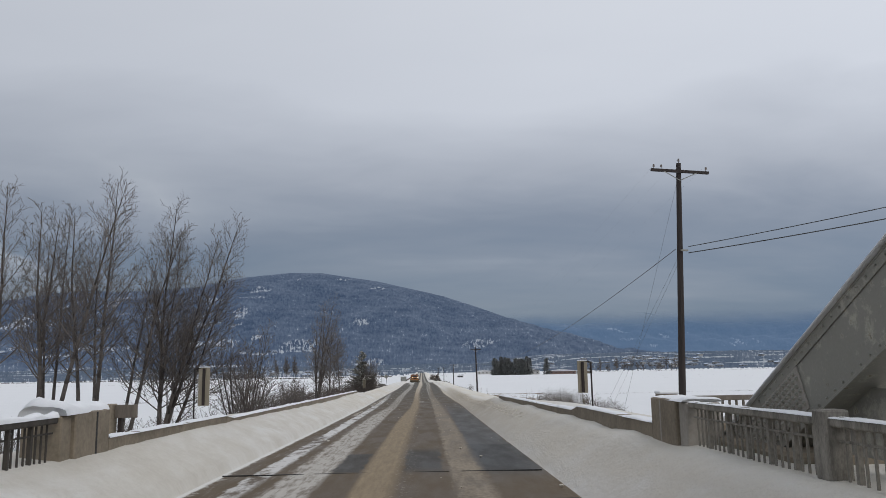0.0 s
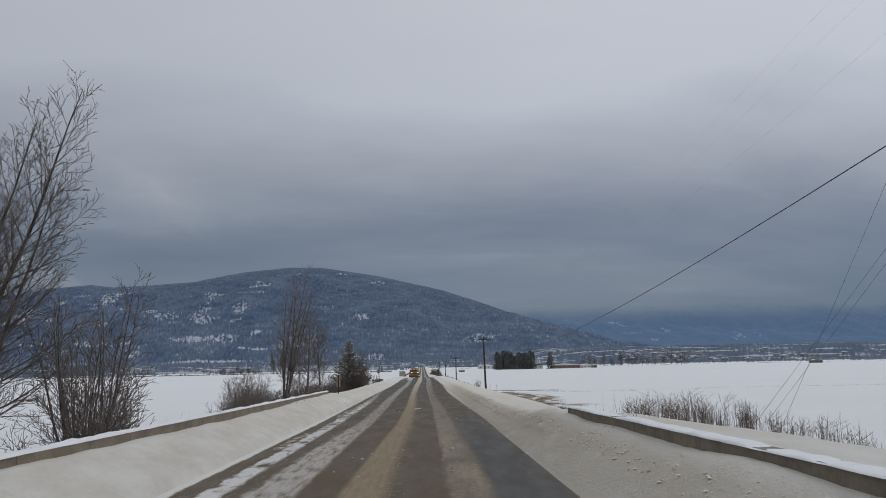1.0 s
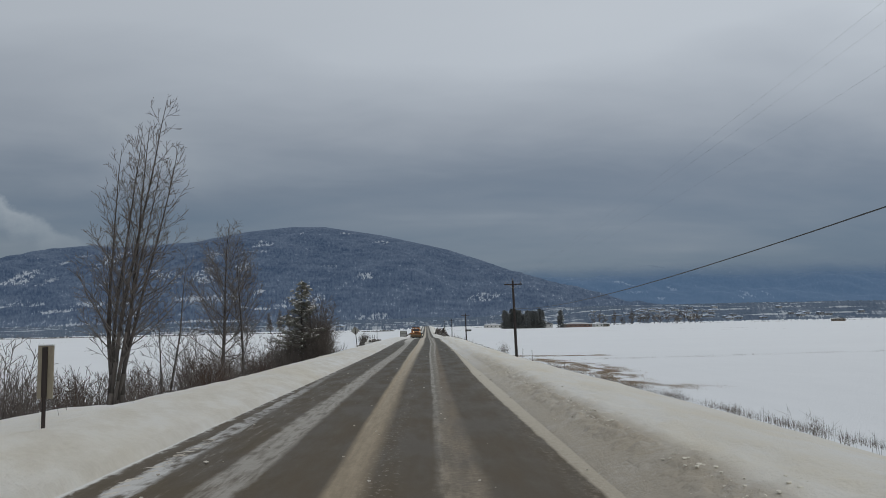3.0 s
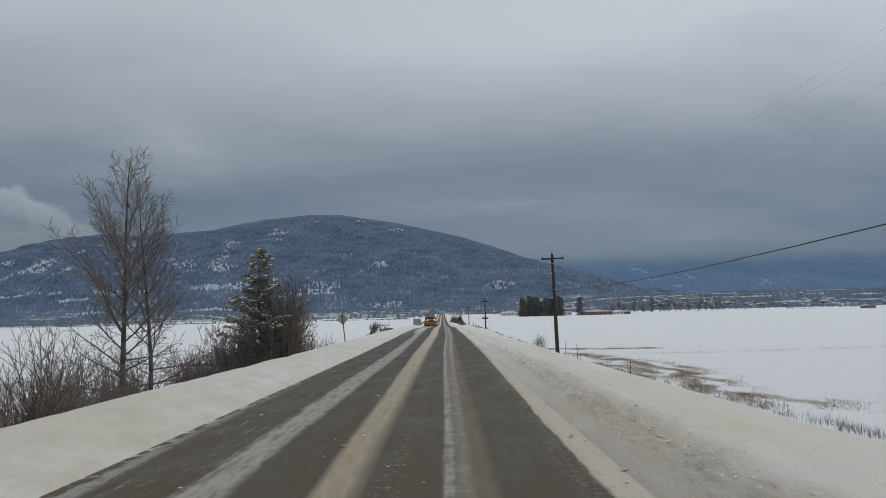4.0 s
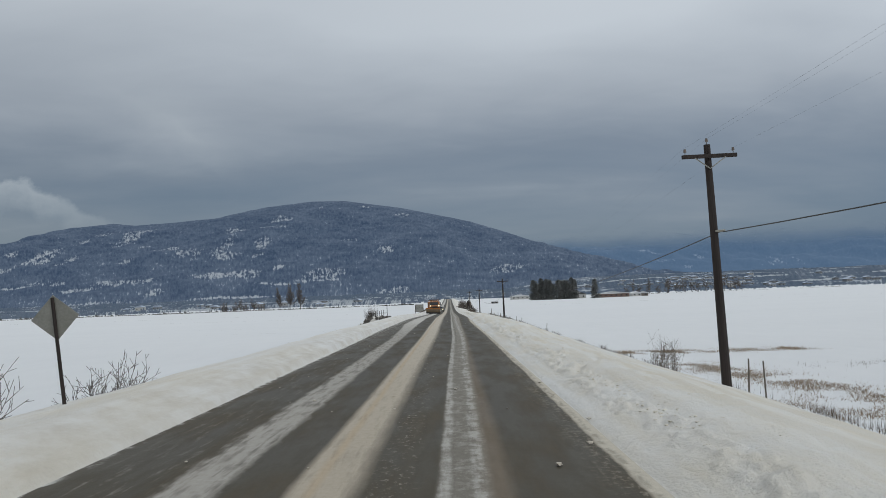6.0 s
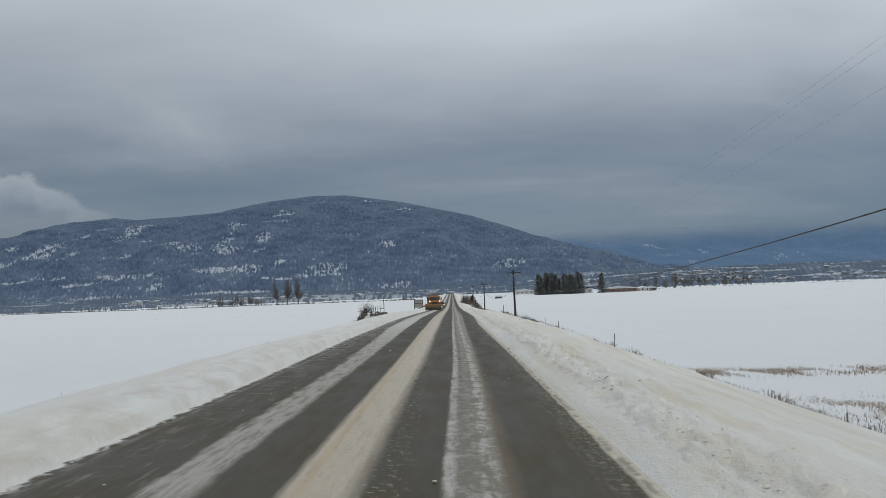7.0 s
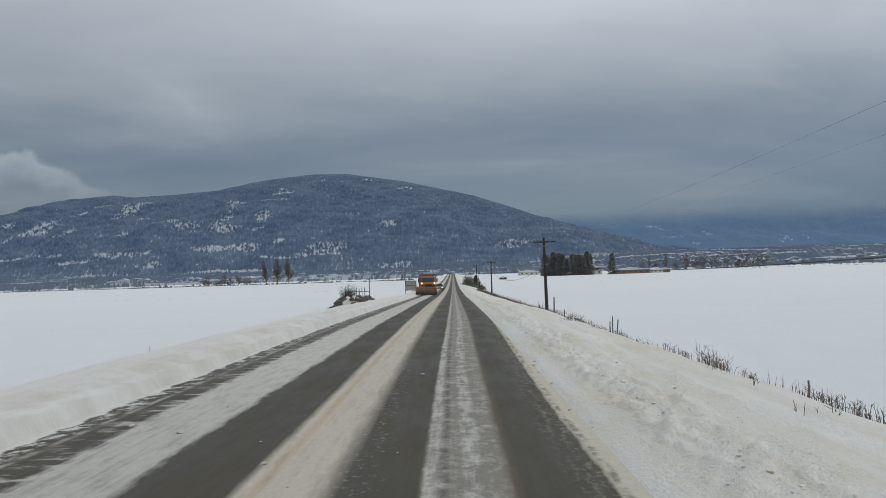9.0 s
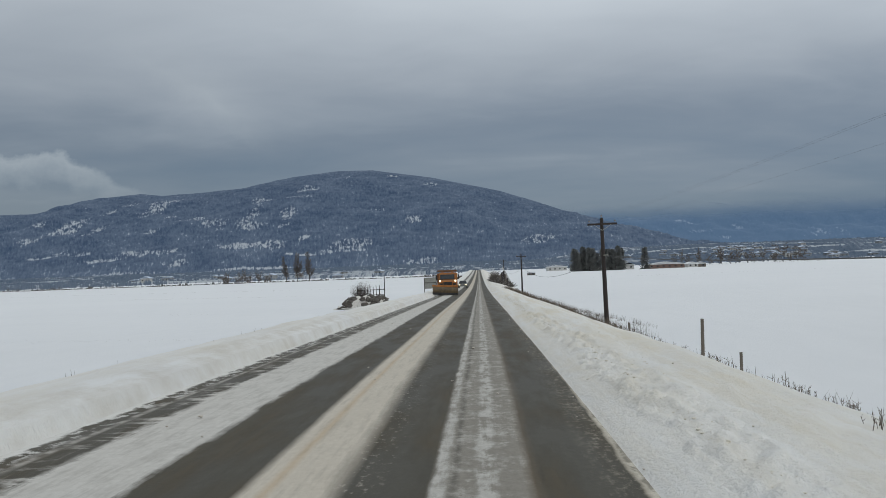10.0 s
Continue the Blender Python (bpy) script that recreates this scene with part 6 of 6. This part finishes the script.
# ---- roadside things further on ----
def rubble_mound():
    """One low heap: a lumpy snow-covered body with dark rocks breaking through."""
    x0, y0 = -19.5, 328.0
    m = thing("rubble_mound", (x0, y0, field_z(x0, y0) + 0.1), "low mound of dark rubble half covered with snow in the field", "mound")
    rng, V, F, nu, nv = random.Random(31), [], [], 44, 26
    def height(x, y):
        d = (x / 4.6) ** 2 + (y / 2.6) ** 2
        return max(-0.4, 2.05 * (1 - d * d) * (d < 1.6) + 0.55 * noise.noise((x * 0.7, y * 0.7, 3.0)) + 0.35 * noise.noise((x * 1.7, y * 1.7, 8.0)))
    for j in range(nv):
        for i in range(nu):
            x, y = -5.4 + 10.8 * i / (nu - 1), -3.2 + 6.4 * j / (nv - 1)
            V.append((x, y, height(x, y)))
    F = [(k, k + 1, k + nu + 1, k + nu) for j in range(nv - 1) for k in range(j * nu, j * nu + nu - 1)]
    # grey snow colour stands in for shading on the heap
    raw("snow_heap", V, F, GREY_SNOW, m, soft=True)
    for i in range(48):
        bm = bmesh.new()
        bmesh.ops.create_icosphere(bm, subdivisions=2, radius=1.0)
        sx, sy, sz = rng.uniform(0.3, 0.9), rng.uniform(0.3, 0.6), rng.uniform(0.22, 0.5)
        for v in bm.verts:
            v.co *= 1 + 0.6 * noise.noise(v.co * 2.3 + Vector((i, 0, 0)))
            v.co = Vector((v.co.x * sx, v.co.y * sy, v.co.z * sz))
        a = rng.choice((rng.uniform(3.2, 4.2), rng.uniform(4.6, 6.1), rng.uniform(5.0, 6.4)))
        r = math.sqrt(rng.uniform(0.30, 1.05))
        x, y = 4.6 * r * math.cos(a), 2.6 * r * math.sin(a)
        part("rock", bm, ROCK, m).location = (x, y, max(0.0, height(x, y)) + sz * rng.uniform(-0.3, 0.2))


rubble_mound()
for x, y, k in ((-24.6, 352.0, 3), (-24.0, 352.6, 1), (-23.4, 351.8, 3), (-24.9, 353.0, 0), (-23.8, 353.4, 1), (-22.9, 352.8, 2)):
    shrub(k, x, y, x * 50)


def field_gate():
    x0, y0 = -19.0, 350.8
    g = thing("field_gate", (x0, y0, field_z(x0, y0) - 0.1), "dark wooden palings and a tall post beside the rubble mound", "gate")
    rng = random.Random(12)
    for i in range(8):
        bm, w = bmesh.new(), rng.uniform(0.05, 0.08)
        box(bm, -w, w, -0.05, 0.05, -0.2, rng.uniform(3.5, 3.95), 0.01)
        part("paling", bm, TIMBER, g).matrix_local = pose(-5.6 + 0.66 * i + rng.uniform(-0.08, 0.08), 0, 0, 0, rng.uniform(-2, 2))
    bm = bmesh.new()
    box(bm, -0.08, 0.08, -0.08, 0.08, -0.2, 5.6, 0.01)
    part("post", bm, TIMBER, g).location = (0, 0.2, 0)
    for z in (1.9, 2.95):
        bm = bmesh.new()
        box(bm, -5.8, 0.1, 0.06, 0.11, z, z + 0.12)
        part("rail", bm, TIMBER, g)


field_gate()


def road_board():
    x0, y0 = -8.7, 340.0
    z0 = ground_z(x0, y0) - 0.1
    b = thing("roadside_sign_board", (x0, y0, z0), "grey back of a large roadside board on two posts", "sign")
    low, top = -1.25 - z0, 0.78 - z0
    bm = bmesh.new()
    box(bm, -1.12, 1.12, -0.04, 0.04, low, top, 0.02)
    part("panel", bm, GALVANISED, b)
    for x in (-1.16, 1.16):
        bm = bmesh.new()
        box(bm, x - 0.07, x + 0.07, -0.09, 0.09, -0.4, top + 0.06, 0.01)
        part("post", bm, TIMBER, b)
    for z in (low - 0.05, (low + top) / 2, top - 0.06):
        bm = bmesh.new()
        box(bm, -1.09, 1.09, -0.10, -0.042, z, z + 0.10, 0.01)
        part("stringer", bm, TIMBER if z > low else GREY_WOOD, b)


road_board()


def house(x, y, w, d, h, turn, wall, label, base=None, group="valley houses", name="house", pitch=0.34, top=None):
    z = (field_z(x, y) if base is None else base) - 0.3
    b = thing(name, (x, y, z), label, "house" if name == "house" else name.replace("_", " "), group)
    b.matrix_world = pose(x, y, z, 0, 0, turn)
    bm = bmesh.new()
    box(bm, -w / 2, w / 2, -d / 2, d / 2, 0, h)
    part("wall", bm, wall, b)
    r = w * pitch * 0.5
    e = 0.5
    v = [(-w / 2 - e, -d / 2 - e, h), (w / 2 + e, -d / 2 - e, h), (0, -d / 2 - e, h + r), (-w / 2 - e, d / 2 + e, h), (w / 2 + e, d / 2 + e, h), (0, d / 2 + e, h + r)]
    v += [(a, c, q + 0.35) for a, c, q in v]
    f = [(0, 1, 2), (3, 5, 4), (6, 8, 7), (9, 10, 11), (0, 2, 8, 6), (2, 1, 7, 8), (3, 9, 11, 5), (5, 11, 10, 4), (6, 9, 10, 7), (6, 8, 11, 9), (8, 7, 10, 11), (0, 3, 5, 2), (2, 5, 4, 1), (0, 6, 9, 3), (1, 4, 10, 7)]
    raw("roof", v, f, top or CLEAN_SNOW, b, "snow-covered roof")
    for i in range(max(2, int(w / 4))):
        bm = bmesh.new()
        xx = -w / 2 + w * (i + 0.5) / max(2, int(w / 4))
        box(bm, xx - 0.6, xx + 0.6, -d / 2 - 0.05, -d / 2 + 0.05, h * 0.4, h * 0.4 + 1.2)
        part("window", bm, PANE, b)
    return b


# the farm at the far edge of the field
spots = [(69.5, 17.0), (73, 14.5), (77, 18.5), (80.5, 17.5), (84, 19.0), (87.5, 15.0), (90, 13.0), (93, 14.5), (96.5, 16.0), (99, 18.0), (102, 18.5), (105, 15.5), (71.5, 16.0), (75.5, 17.5), (79, 16.0), (82.5, 18.0), (98, 15.0), (103.5, 17.0)]
src = [spruce(spots[i][0], 750 + (i % 3) * 4, spots[i][1], 80 + i, "tall dark spruce in a farm windbreak", wide=0.18, whorls=24, snow=0, many=(4, 5), base=field_z(0, 750) - 0.2, group="farm windbreak", leaf=WINDBREAK, fine=0.045) for i in range(4)]
for i in range(4, len(spots)):
    copy_thing(src[i % 4], pose(spots[i][0], 750 + (i % 3) * 4, field_z(0, 750) - 0.3 - (19 - spots[i][1]) * 0.25, 0, 0, 70 * i))
copy_thing(src[2], pose(120.5, 752, field_z(0, 752) - 2.2, 0, 0, 40))
house(137, 762, 26, 10, 3.2, 2, BARN_RED, "long low faded red barn with a snowy roof", name="barn", group="farm buildings", pitch=0.12)
house(112, 775, 9, 9, 3.6, 0, SIDING, "white farmhouse with a snowy roof behind the trees", group="farm buildings")
house(158, 770, 8, 8, 2.6, 10, SIDING, "small pale shed beside the barn", name="shed", group="farm buildings")
house(166, 774, 8, 7, 2.6, -12, GREY_WOOD, "small weathered shed beside the barn", name="shed", group="farm buildings")
house(408.6, 816, 12, 5, 3.0, 0, GREY_WOOD, "lone grey field shed standing in the snow", name="shed", group="field sheds", pitch=0.1)
house(72, 900, 18, 9, 3.5, 4, SIDING, "low pale building with a snowy roof beyond the field", group="farm buildings", pitch=0.15)
house(31, 640, 4.5, 3, 1.5, 0, GREY_WOOD, "small dark shed in the snowy field", name="shed", group="field sheds", pitch=0.1)

# three poplars
for i, (x, h) in enumerate(((-135, 18.0), (-127, 20.5), (-118.5, 21.0))):
    bare_tree(x, 728, h, 90 + i, 1, "tall narrow leafless poplar standing in the snowy field", 0.05, 0.12, 0.16, "field poplars", wide=0.34, thick=0.055)

# lean-to shed among heaps of cut brush on the verge
def brushwood_shed():
    b = thing("brushwood_shed", (6.5, 394.0, -2.0), "dark lean-to shed with a steep board roof, half buried in brush", "shed")
    rng = random.Random(88)
    for i in range(9):
        bm = bmesh.new()
        y = -2.7 + 0.62 * i
        box(bm, -0.03, 0.03, y, y + 0.57, -0.2, 4.9 - rng.uniform(0.0, 0.35), 0.005)
        part("roof_board", bm, TIMBER if i % 3 else GREY_WOOD, b).matrix_local = pose(2.7, 0, 0, 0, -26)
    for i in range(7):
        bm = bmesh.new()
        x = -0.5 + 0.46 * i
        box(bm, x, x + 0.455, -2.65, -2.60, -0.2, max(0.3, min((2.6 - x - 0.455) / 0.488, 4.2 - max(0.0, 0.75 - x) * 1.3)), 0.005)
        part("wall_board", bm, TIMBER if i % 3 else GREY_WOOD, b)
    bm = bmesh.new()
    box(bm, -0.16, -0.04, -2.9, 2.9, 1.0, 4.9, 0.02)
    part("snow_streak", bm, GREY_SNOW, b).matrix_local = pose(2.72, 0, 0, 0, -26)
    bm = bmesh.new()
    bar(bm, (0.75, -2.9, 4.3), (0.75, 2.9, 4.3), 0.09, 6)
    part("ridge_pole", bm, TIMBER, b)


def brush_heap(x, y, w, h, seed):
    """A tangle of cut branches heaped on itself, with snow caught in it."""
    rng, V, F, W, WF = random.Random(seed), [], [], [], []
    z = ground_at(x, y)
    for _ in range(260):
        a, r = rng.uniform(0, 6.283), math.sqrt(rng.random())
        p = Vector((x + math.cos(a) * r * w, y + math.sin(a) * r * w * 1.3, z + h * (1 - r * r) * rng.uniform(0.0, 0.8)))
        d = Vector((rng.gauss(0, 1), rng.gauss(0, 1), rng.uniform(-0.1, 1.1))).normalized()
        tri_rod(V, F, p, p + d * rng.uniform(0.6, 1.7), rng.uniform(0.02, 0.05), 0.008)
        if rng.random() < 0.12:
            tri_rod(W, WF, p + Vector((0, 0, 0.08)), p + d * 0.7 + Vector((0, 0, 0.08)), 0.07, 0.02)
    b = thing("brush_heap", (x, y, z), "heap of dark cut branches with snow caught in it", "brush heap", "brush heaps")
    for name, vs, fs, mat in (("branches", V, F, DARK_BRUSH), ("caught_snow", W, WF, GREY_SNOW)):
        raw(name, [(p[0] - x, p[1] - y, p[2] - z) for p in vs], fs, mat, b)


brushwood_shed()
for i, (x, y, w, h) in enumerate(((6.6, 388, 1.0, 1.3), (5.9, 393, 1.2, 2.2), (5.4, 399, 1.1, 1.9), (4.7, 408, 1.0, 1.7), (4.9, 418, 1.1, 1.5), (8.2, 380, 0.8, 0.7))):
    brush_heap(x, y, w, h, 300 + i)
for i in range(10):
    shrub(2 if i % 4 == 0 else 1, 5.2 + rng.uniform(-0.8, 0.8), 390 + i * 4.6, i * 47, 0.0)


# ---- snow plough truck in the oncoming lane ----
def wheel(parent, x, y, r, w):
    bm = bmesh.new()
    bar(bm, (x - w / 2, y, r), (x + w / 2, y, r), r, 20)
    t = part("wheel", bm, DARK, parent)
    bm = bmesh.new()
    bar(bm, (x - w / 2 - 0.02, y, r), (x + w / 2 + 0.02, y, r), r * 0.5, 12)
    part("rim", bm, STEEL, t)


def plough_truck(x, y, z, turn):
    """Faces towards -y before turning."""
    t = thing("snow_plough_truck", (x, y, z), "orange snow plough truck with lit headlamps and a wide front blade", "truck")
    t.matrix_world = pose(x, y, z, 0, 0, turn)
    bm = bmesh.new()
    box(bm, -0.55, 0.55, -1.6, 6.0, 0.75, 1.0, 0.02)
    part("chassis", bm, DARK, t)
    bm = bmesh.new()
    box(bm, -1.0, 1.0, -2.0, -0.1, 0.95, 1.95, 0.10)
    for v in bm.verts:
        if v.co.y < -1.0 and v.co.z > 1.5:
            v.co.z -= 0.14
    hood = part("hood", bm, ORANGE, t)
    bm = bmesh.new()
    box(bm, -0.55, 0.55, -2.03, -1.99, 1.05, 1.68, 0.01)
    part("grille", bm, DARK, hood)
    for sx in (-1, 1):
        bm = bmesh.new()
        box(bm, sx * 0.82 - 0.2, sx * 0.82 + 0.2, -2.05, -1.98, 1.28, 1.52, 0.02)
        part("headlamp_housing", bm, DARK, hood)
        bm = bmesh.new()
        bar(bm, (sx * 0.98, -2.1, 1.80), (sx * 0.98, -1.98, 1.80), 0.13, 14)
        part("headlamp", bm, LAMP, t, "lit headlamp")
        bm = bmesh.new()
        box(bm, sx * 1.05 - 0.18, sx * 1.05 + 0.18, -1.75, -0.35, 0.9, 1.2, 0.08)
        part("fender", bm, ORANGE, t)
        bm = bmesh.new()
        bar(bm, (sx * 1.05, -0.3, 1.9), (sx * 1.42, -0.35, 2.1), 0.02, 6)
        bar(bm, (sx * 1.42, -0.35, 1.95), (sx * 1.42, -0.35, 2.6), 0.09, 6)
        part("mirror", bm, DARK, t)
    bm = bmesh.new()
    box(bm, -1.1, 1.1, -0.15, 1.5, 0.95, 2.85, 0.08)
    for v in bm.verts:
        if v.co.z > 2.3 and v.co.y < 0.3:
            v.co.y += 0.22
    cab = part("cab", bm, ORANGE, t)
    bm = bmesh.new()
    box(bm, -0.92, 0.92, -0.10, -0.06, 1.98, 2.62, 0.02)
    bmesh.ops.transform(bm, matrix=Matrix.Rotation(radians(-10), 4, "X"), verts=bm.verts)
    bmesh.ops.translate(bm, vec=(0, -0.36, 0.02), verts=bm.verts)
    part("windscreen", bm, PANE, cab)
    for sx in (-1, 1):
        bm = bmesh.new()
        box(bm, sx * 1.105 - 0.01, sx * 1.105 + 0.01, 0.25, 1.2, 1.95, 2.6, 0.005)
        part("side_window", bm, PANE, cab)
        bm = bmesh.new()
        box(bm, sx * 0.6 - 0.16, sx * 0.6 + 0.16, 0.2, 0.5, 2.86, 2.98, 0.03)
        part("roof_beacon", bm, ORANGE, cab, "small amber roof light")
    bm = bmesh.new()
    box(bm, -1.25, 1.25, 1.7, 6.1, 1.1, 2.75, 0.04)
    bin_ = part("dump_box", bm, ORANGE, t)
    bm = bmesh.new()
    box(bm, -1.27, 1.27, 0.9, 1.75, 2.95, 3.2, 0.05)
    part("cab_guard", bm, RUSTY, bin_, "rusty brown headboard")
    for i in range(5):
        for sx in (-1, 1):
            bm = bmesh.new()
            box(bm, sx * 1.29 - 0.05, sx * 1.29 + 0.05, 1.9 + i, 2.02 + i, 1.1, 2.75, 0.01)
            part("rib", bm, ORANGE, bin_)
    for wy in (-1.05, 3.7, 5.0):
        for sx in (-1, 1):
            wheel(t, sx * 0.98, wy, 0.52, 0.36)
    # blade: a curved mouldboard, set at an angle
    V, F, n = [], [], 9
    for side in (0, 1):
        for i in range(n):
            a = -0.9 + 1.9 * i / (n - 1)
            yy, zz = -0.42 * math.cos(a) - (0.03 if side else 0), 0.62 + 0.55 * math.sin(a)
            for x_ in (-1.65, 1.65):
                V.append((x_, yy, zz * (1.0 if x_ < 0 else 0.92)))
    for i in range(n - 1):
        k = 2 * i
        F += [(k, k + 1, k + 3, k + 2), (2 * n + k, 2 * n + k + 2, 2 * n + k + 3, 2 * n + k + 1)]
    F += [(0, 2 * n, 2 * n + 1, 1), (2 * n - 2, 2 * n - 1, 4 * n - 1, 4 * n - 2)]
    blade = raw("plough_blade", V, F, BLADE, t, "grimy yellow curved blade", soft=True)
    blade.matrix_local = pose(-0.45, -2.75, 0.04, 0, 3, 14)
    # dark strip low on the blade imitates the shade in its hollow
    bm = bmesh.new()
    box(bm, -1.62, 1.62, -0.40, -0.30, 0.06, 0.34, 0.02)
    part("blade_hollow_shade", bm, DARK, blade)
    bm = bmesh.new()
    box(bm, -1.68, 1.68, -0.24, -0.06, 1.02, 1.28, 0.03)
    part("blade_edge", bm, ORANGE, blade)
    for sx in (-0.5, 0.5):
        bm = bmesh.new()
        bar(bm, (sx, -2.6, 0.6), (sx, -1.6, 0.85), 0.07, 8)
        part("push_arm", bm, STEEL, t)
    bm = bmesh.new()
    bar(bm, (-1.25, -1.9, 1.1), (-1.3, -2.4, 2.5), 0.03, 6)
    part("marker_rod", bm, DARK, t)
    return t


plough_truck(-3.35, 291.0, road_z(290), 3)


def car(x, y, z):
    c = thing("parked_car", (x, y, z), "grey car with lit headlamps following the plough truck", "car")
    bm = bmesh.new()
    box(bm, -0.9, 0.9, -2.2, 2.2, 0.35, 0.9, 0.12)
    part("body", bm, CAR_GREY, c)
    bm = bmesh.new()
    box(bm, -0.78, 0.78, -0.9, 1.7, 0.86, 1.45, 0.10)
    for v in bm.verts:
        if v.co.z > 1.2:
            v.co.x *= 0.84
            v.co.y = v.co.y * 0.75 + 0.15
    part("cabin", bm, PANE, c)
    bm = bmesh.new()
    box(bm, -0.62, 0.62, -0.5, 1.35, 1.44, 1.48, 0.01)
    part("roof", bm, CAR_GREY, c)
    for sx in (-1, 1):
        bm = bmesh.new()
        box(bm, sx * 0.65 - 0.16, sx * 0.65 + 0.16, -2.23, -2.19, 0.6, 0.76, 0.01)
        part("headlamp", bm, LAMP, c, "lit headlamp")
        for wy in (-1.4, 1.4):
            wheel(c, sx * 0.82, wy, 0.33, 0.22)
    return c


car(-2.6, 348, road_z(348))


# ---- the far side of the fields ----
def belt(name, x0, x1, y, depth, tall, count, seed, mat, label, dens=0.0, z_off=0.0, slim=1.0):
    """A far belt of brush and small trees: many ragged upright tufts."""
    rng = random.Random(seed)
    V, F = [], []
    for _ in range(count):
        x = rng.uniform(x0, x1)
        keep = noise.noise((x * 0.02, seed, 0.0)) + 0.5 * noise.noise((x * 0.11, seed, 3.0))
        if keep < dens:
            continue
        yy = y + rng.uniform(0, depth)
        h = tall * rng.uniform(0.3, 1.0) * (0.6 + 0.6 * min(1.0, max(0.0, keep + 0.3)))
        z = field_z(x, yy) - 0.3 + z_off
        for _ in range(3):
            w, o, q = h * rng.uniform(0.12, 0.3) * slim, rng.uniform(-0.4, 0.4) * h, rng.uniform(0.5, 1.0)
            k = len(V)
            V.extend(((x + o - w, yy, z), (x + o + w, yy + w, z), (x + o + w * rng.uniform(-0.6, 0.6), yy, z + h * q), (x + o + w * 0.9, yy - w, z + h * q * 0.5), (x + o - w * 0.9, yy + w * 0.5, z + h * q * 0.55)))
            F.extend(((k, k + 1, k + 2), (k, k + 3, k + 2), (k + 1, k + 4, k + 2)))
    return tagged(raw(name, V, F, mat), label, "far trees", kind="structure" if name.startswith("backdrop") else "stuff")


belt("far_hedge", -900, -30, 752, 6, 2.1, 3000, 1, DARK_BRUSH, "dark hedge line along the far edge of the field", -2.0)
# clumps of leafless trees at the far edges of the fields
rng = random.Random(64)
FAR_TREES = [bare_tree(-189 + 12 * i, 757 + 3 * i, h, 95 + i, stems, "far brown leafless tree at the edge of the field", fan, 0.15, 0.16, "far field trees", wide=0.36, thick=0.07, dense=0.33)
             for i, (h, stems, fan) in enumerate(((8.5, 3, 0.2), (10.5, 2, 0.15), (7.0, 4, 0.3)))]
for i in range(10):
    x, y = -192 + 4.0 * i + rng.uniform(-1.5, 1.5), 756 + rng.uniform(0, 14)
    copy_thing(FAR_TREES[i % 3], pose(x, y, field_z(x, y) - rng.uniform(0.2, 2.5), 0, 0, 75 * i))
for i in range(20):
    x, y = 206 + 7.2 * i + rng.uniform(-3, 3), 1000 + rng.uniform(0, 30)
    copy_thing(FAR_TREES[i % 3], pose(x, y, field_z(x, y) - rng.uniform(0.0, 2.0), 0, 0, 65 * i) @ Matrix.Scale(rng.uniform(1.3, 1.9), 4))
belt("far_hedge", -420, -200, 800, 30, 3.4, 260, 9, FAR_WOOD, "low brown brush beyond the field", 0.05, slim=0.7)
belt("far_hedge", -110, -40, 800, 30, 2.6, 90, 10, FAR_WOOD, "low brown brush beyond the field", 0.0, slim=0.7)
belt("backdrop_woods", -1500, -330, 900, 300, 10.0, 4600, 3, HAZE_GLOW_WOOD, "leafless woods beyond the fields, greyed by a blue haze glow", -0.25, slim=0.6)
belt("backdrop_woods", -330, -20, 900, 300, 6.0, 800, 8, HAZE_GLOW_WOOD, "leafless woods beyond the fields, greyed by a blue haze glow", 0.02, slim=0.5)
belt("backdrop_woods", -2200, 200, 1400, 800, 10.0, 9000, 4, HAZE_GLOW_WOOD, "leafless woods on the valley floor, greyed by a blue haze glow", -0.12)
belt("backdrop_woods", 200, 2300, 1050, 850, 7.0, 12000, 6, HAZE_GLOW_WOOD, "brown woods among the valley houses, greyed by a blue haze glow", -0.5)
belt("far_hedge", 170, 900, 985, 8, 1.2, 700, 7, DARK_GRASS, "dark hedge line along the far edge of the field", -0.1)
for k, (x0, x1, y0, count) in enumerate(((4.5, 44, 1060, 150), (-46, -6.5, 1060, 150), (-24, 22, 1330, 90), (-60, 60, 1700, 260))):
    belt("backdrop_woods", x0, x1, y0, 320, 6.0, count, 20 + k, HAZE_GLOW_WOOD, "trees among snowy clearings where the road tops the rise, greyed by haze glow", -0.3, 3.0 + 2.5 * (y0 > 1300), 0.55)

rng = random.Random(77)
walls = (HAZE_TINT_WALL, HAZE_TINT_WALL, HAZE_TINT_WALL, SIDING)
for i in range(104):
    x, y = rng.gauss(410, 75), rng.uniform(1110, 1560)
    if i >= 64:
        x, y = rng.uniform(170, 1500), rng.uniform(1100, 1500)
    if i >= 90:
        x, y = rng.uniform(-420, -60), rng.uniform(960, 1250)
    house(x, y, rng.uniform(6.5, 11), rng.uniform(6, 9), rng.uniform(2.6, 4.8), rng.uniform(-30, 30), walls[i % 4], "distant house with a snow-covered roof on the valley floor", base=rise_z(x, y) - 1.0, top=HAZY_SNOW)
for i in range(6):
    side, y = (-1 if i % 2 else 1), 1250 + i * 90
    house(side * rng.uniform(13, 22) - 2, y, 7, 7, 2.6, rng.uniform(-20, 20), walls[i % 3], "distant house with a snow-covered roof beside the hill road", base=max(road_z(y) - 2.2, field_z(0, y)), top=HAZY_SNOW)
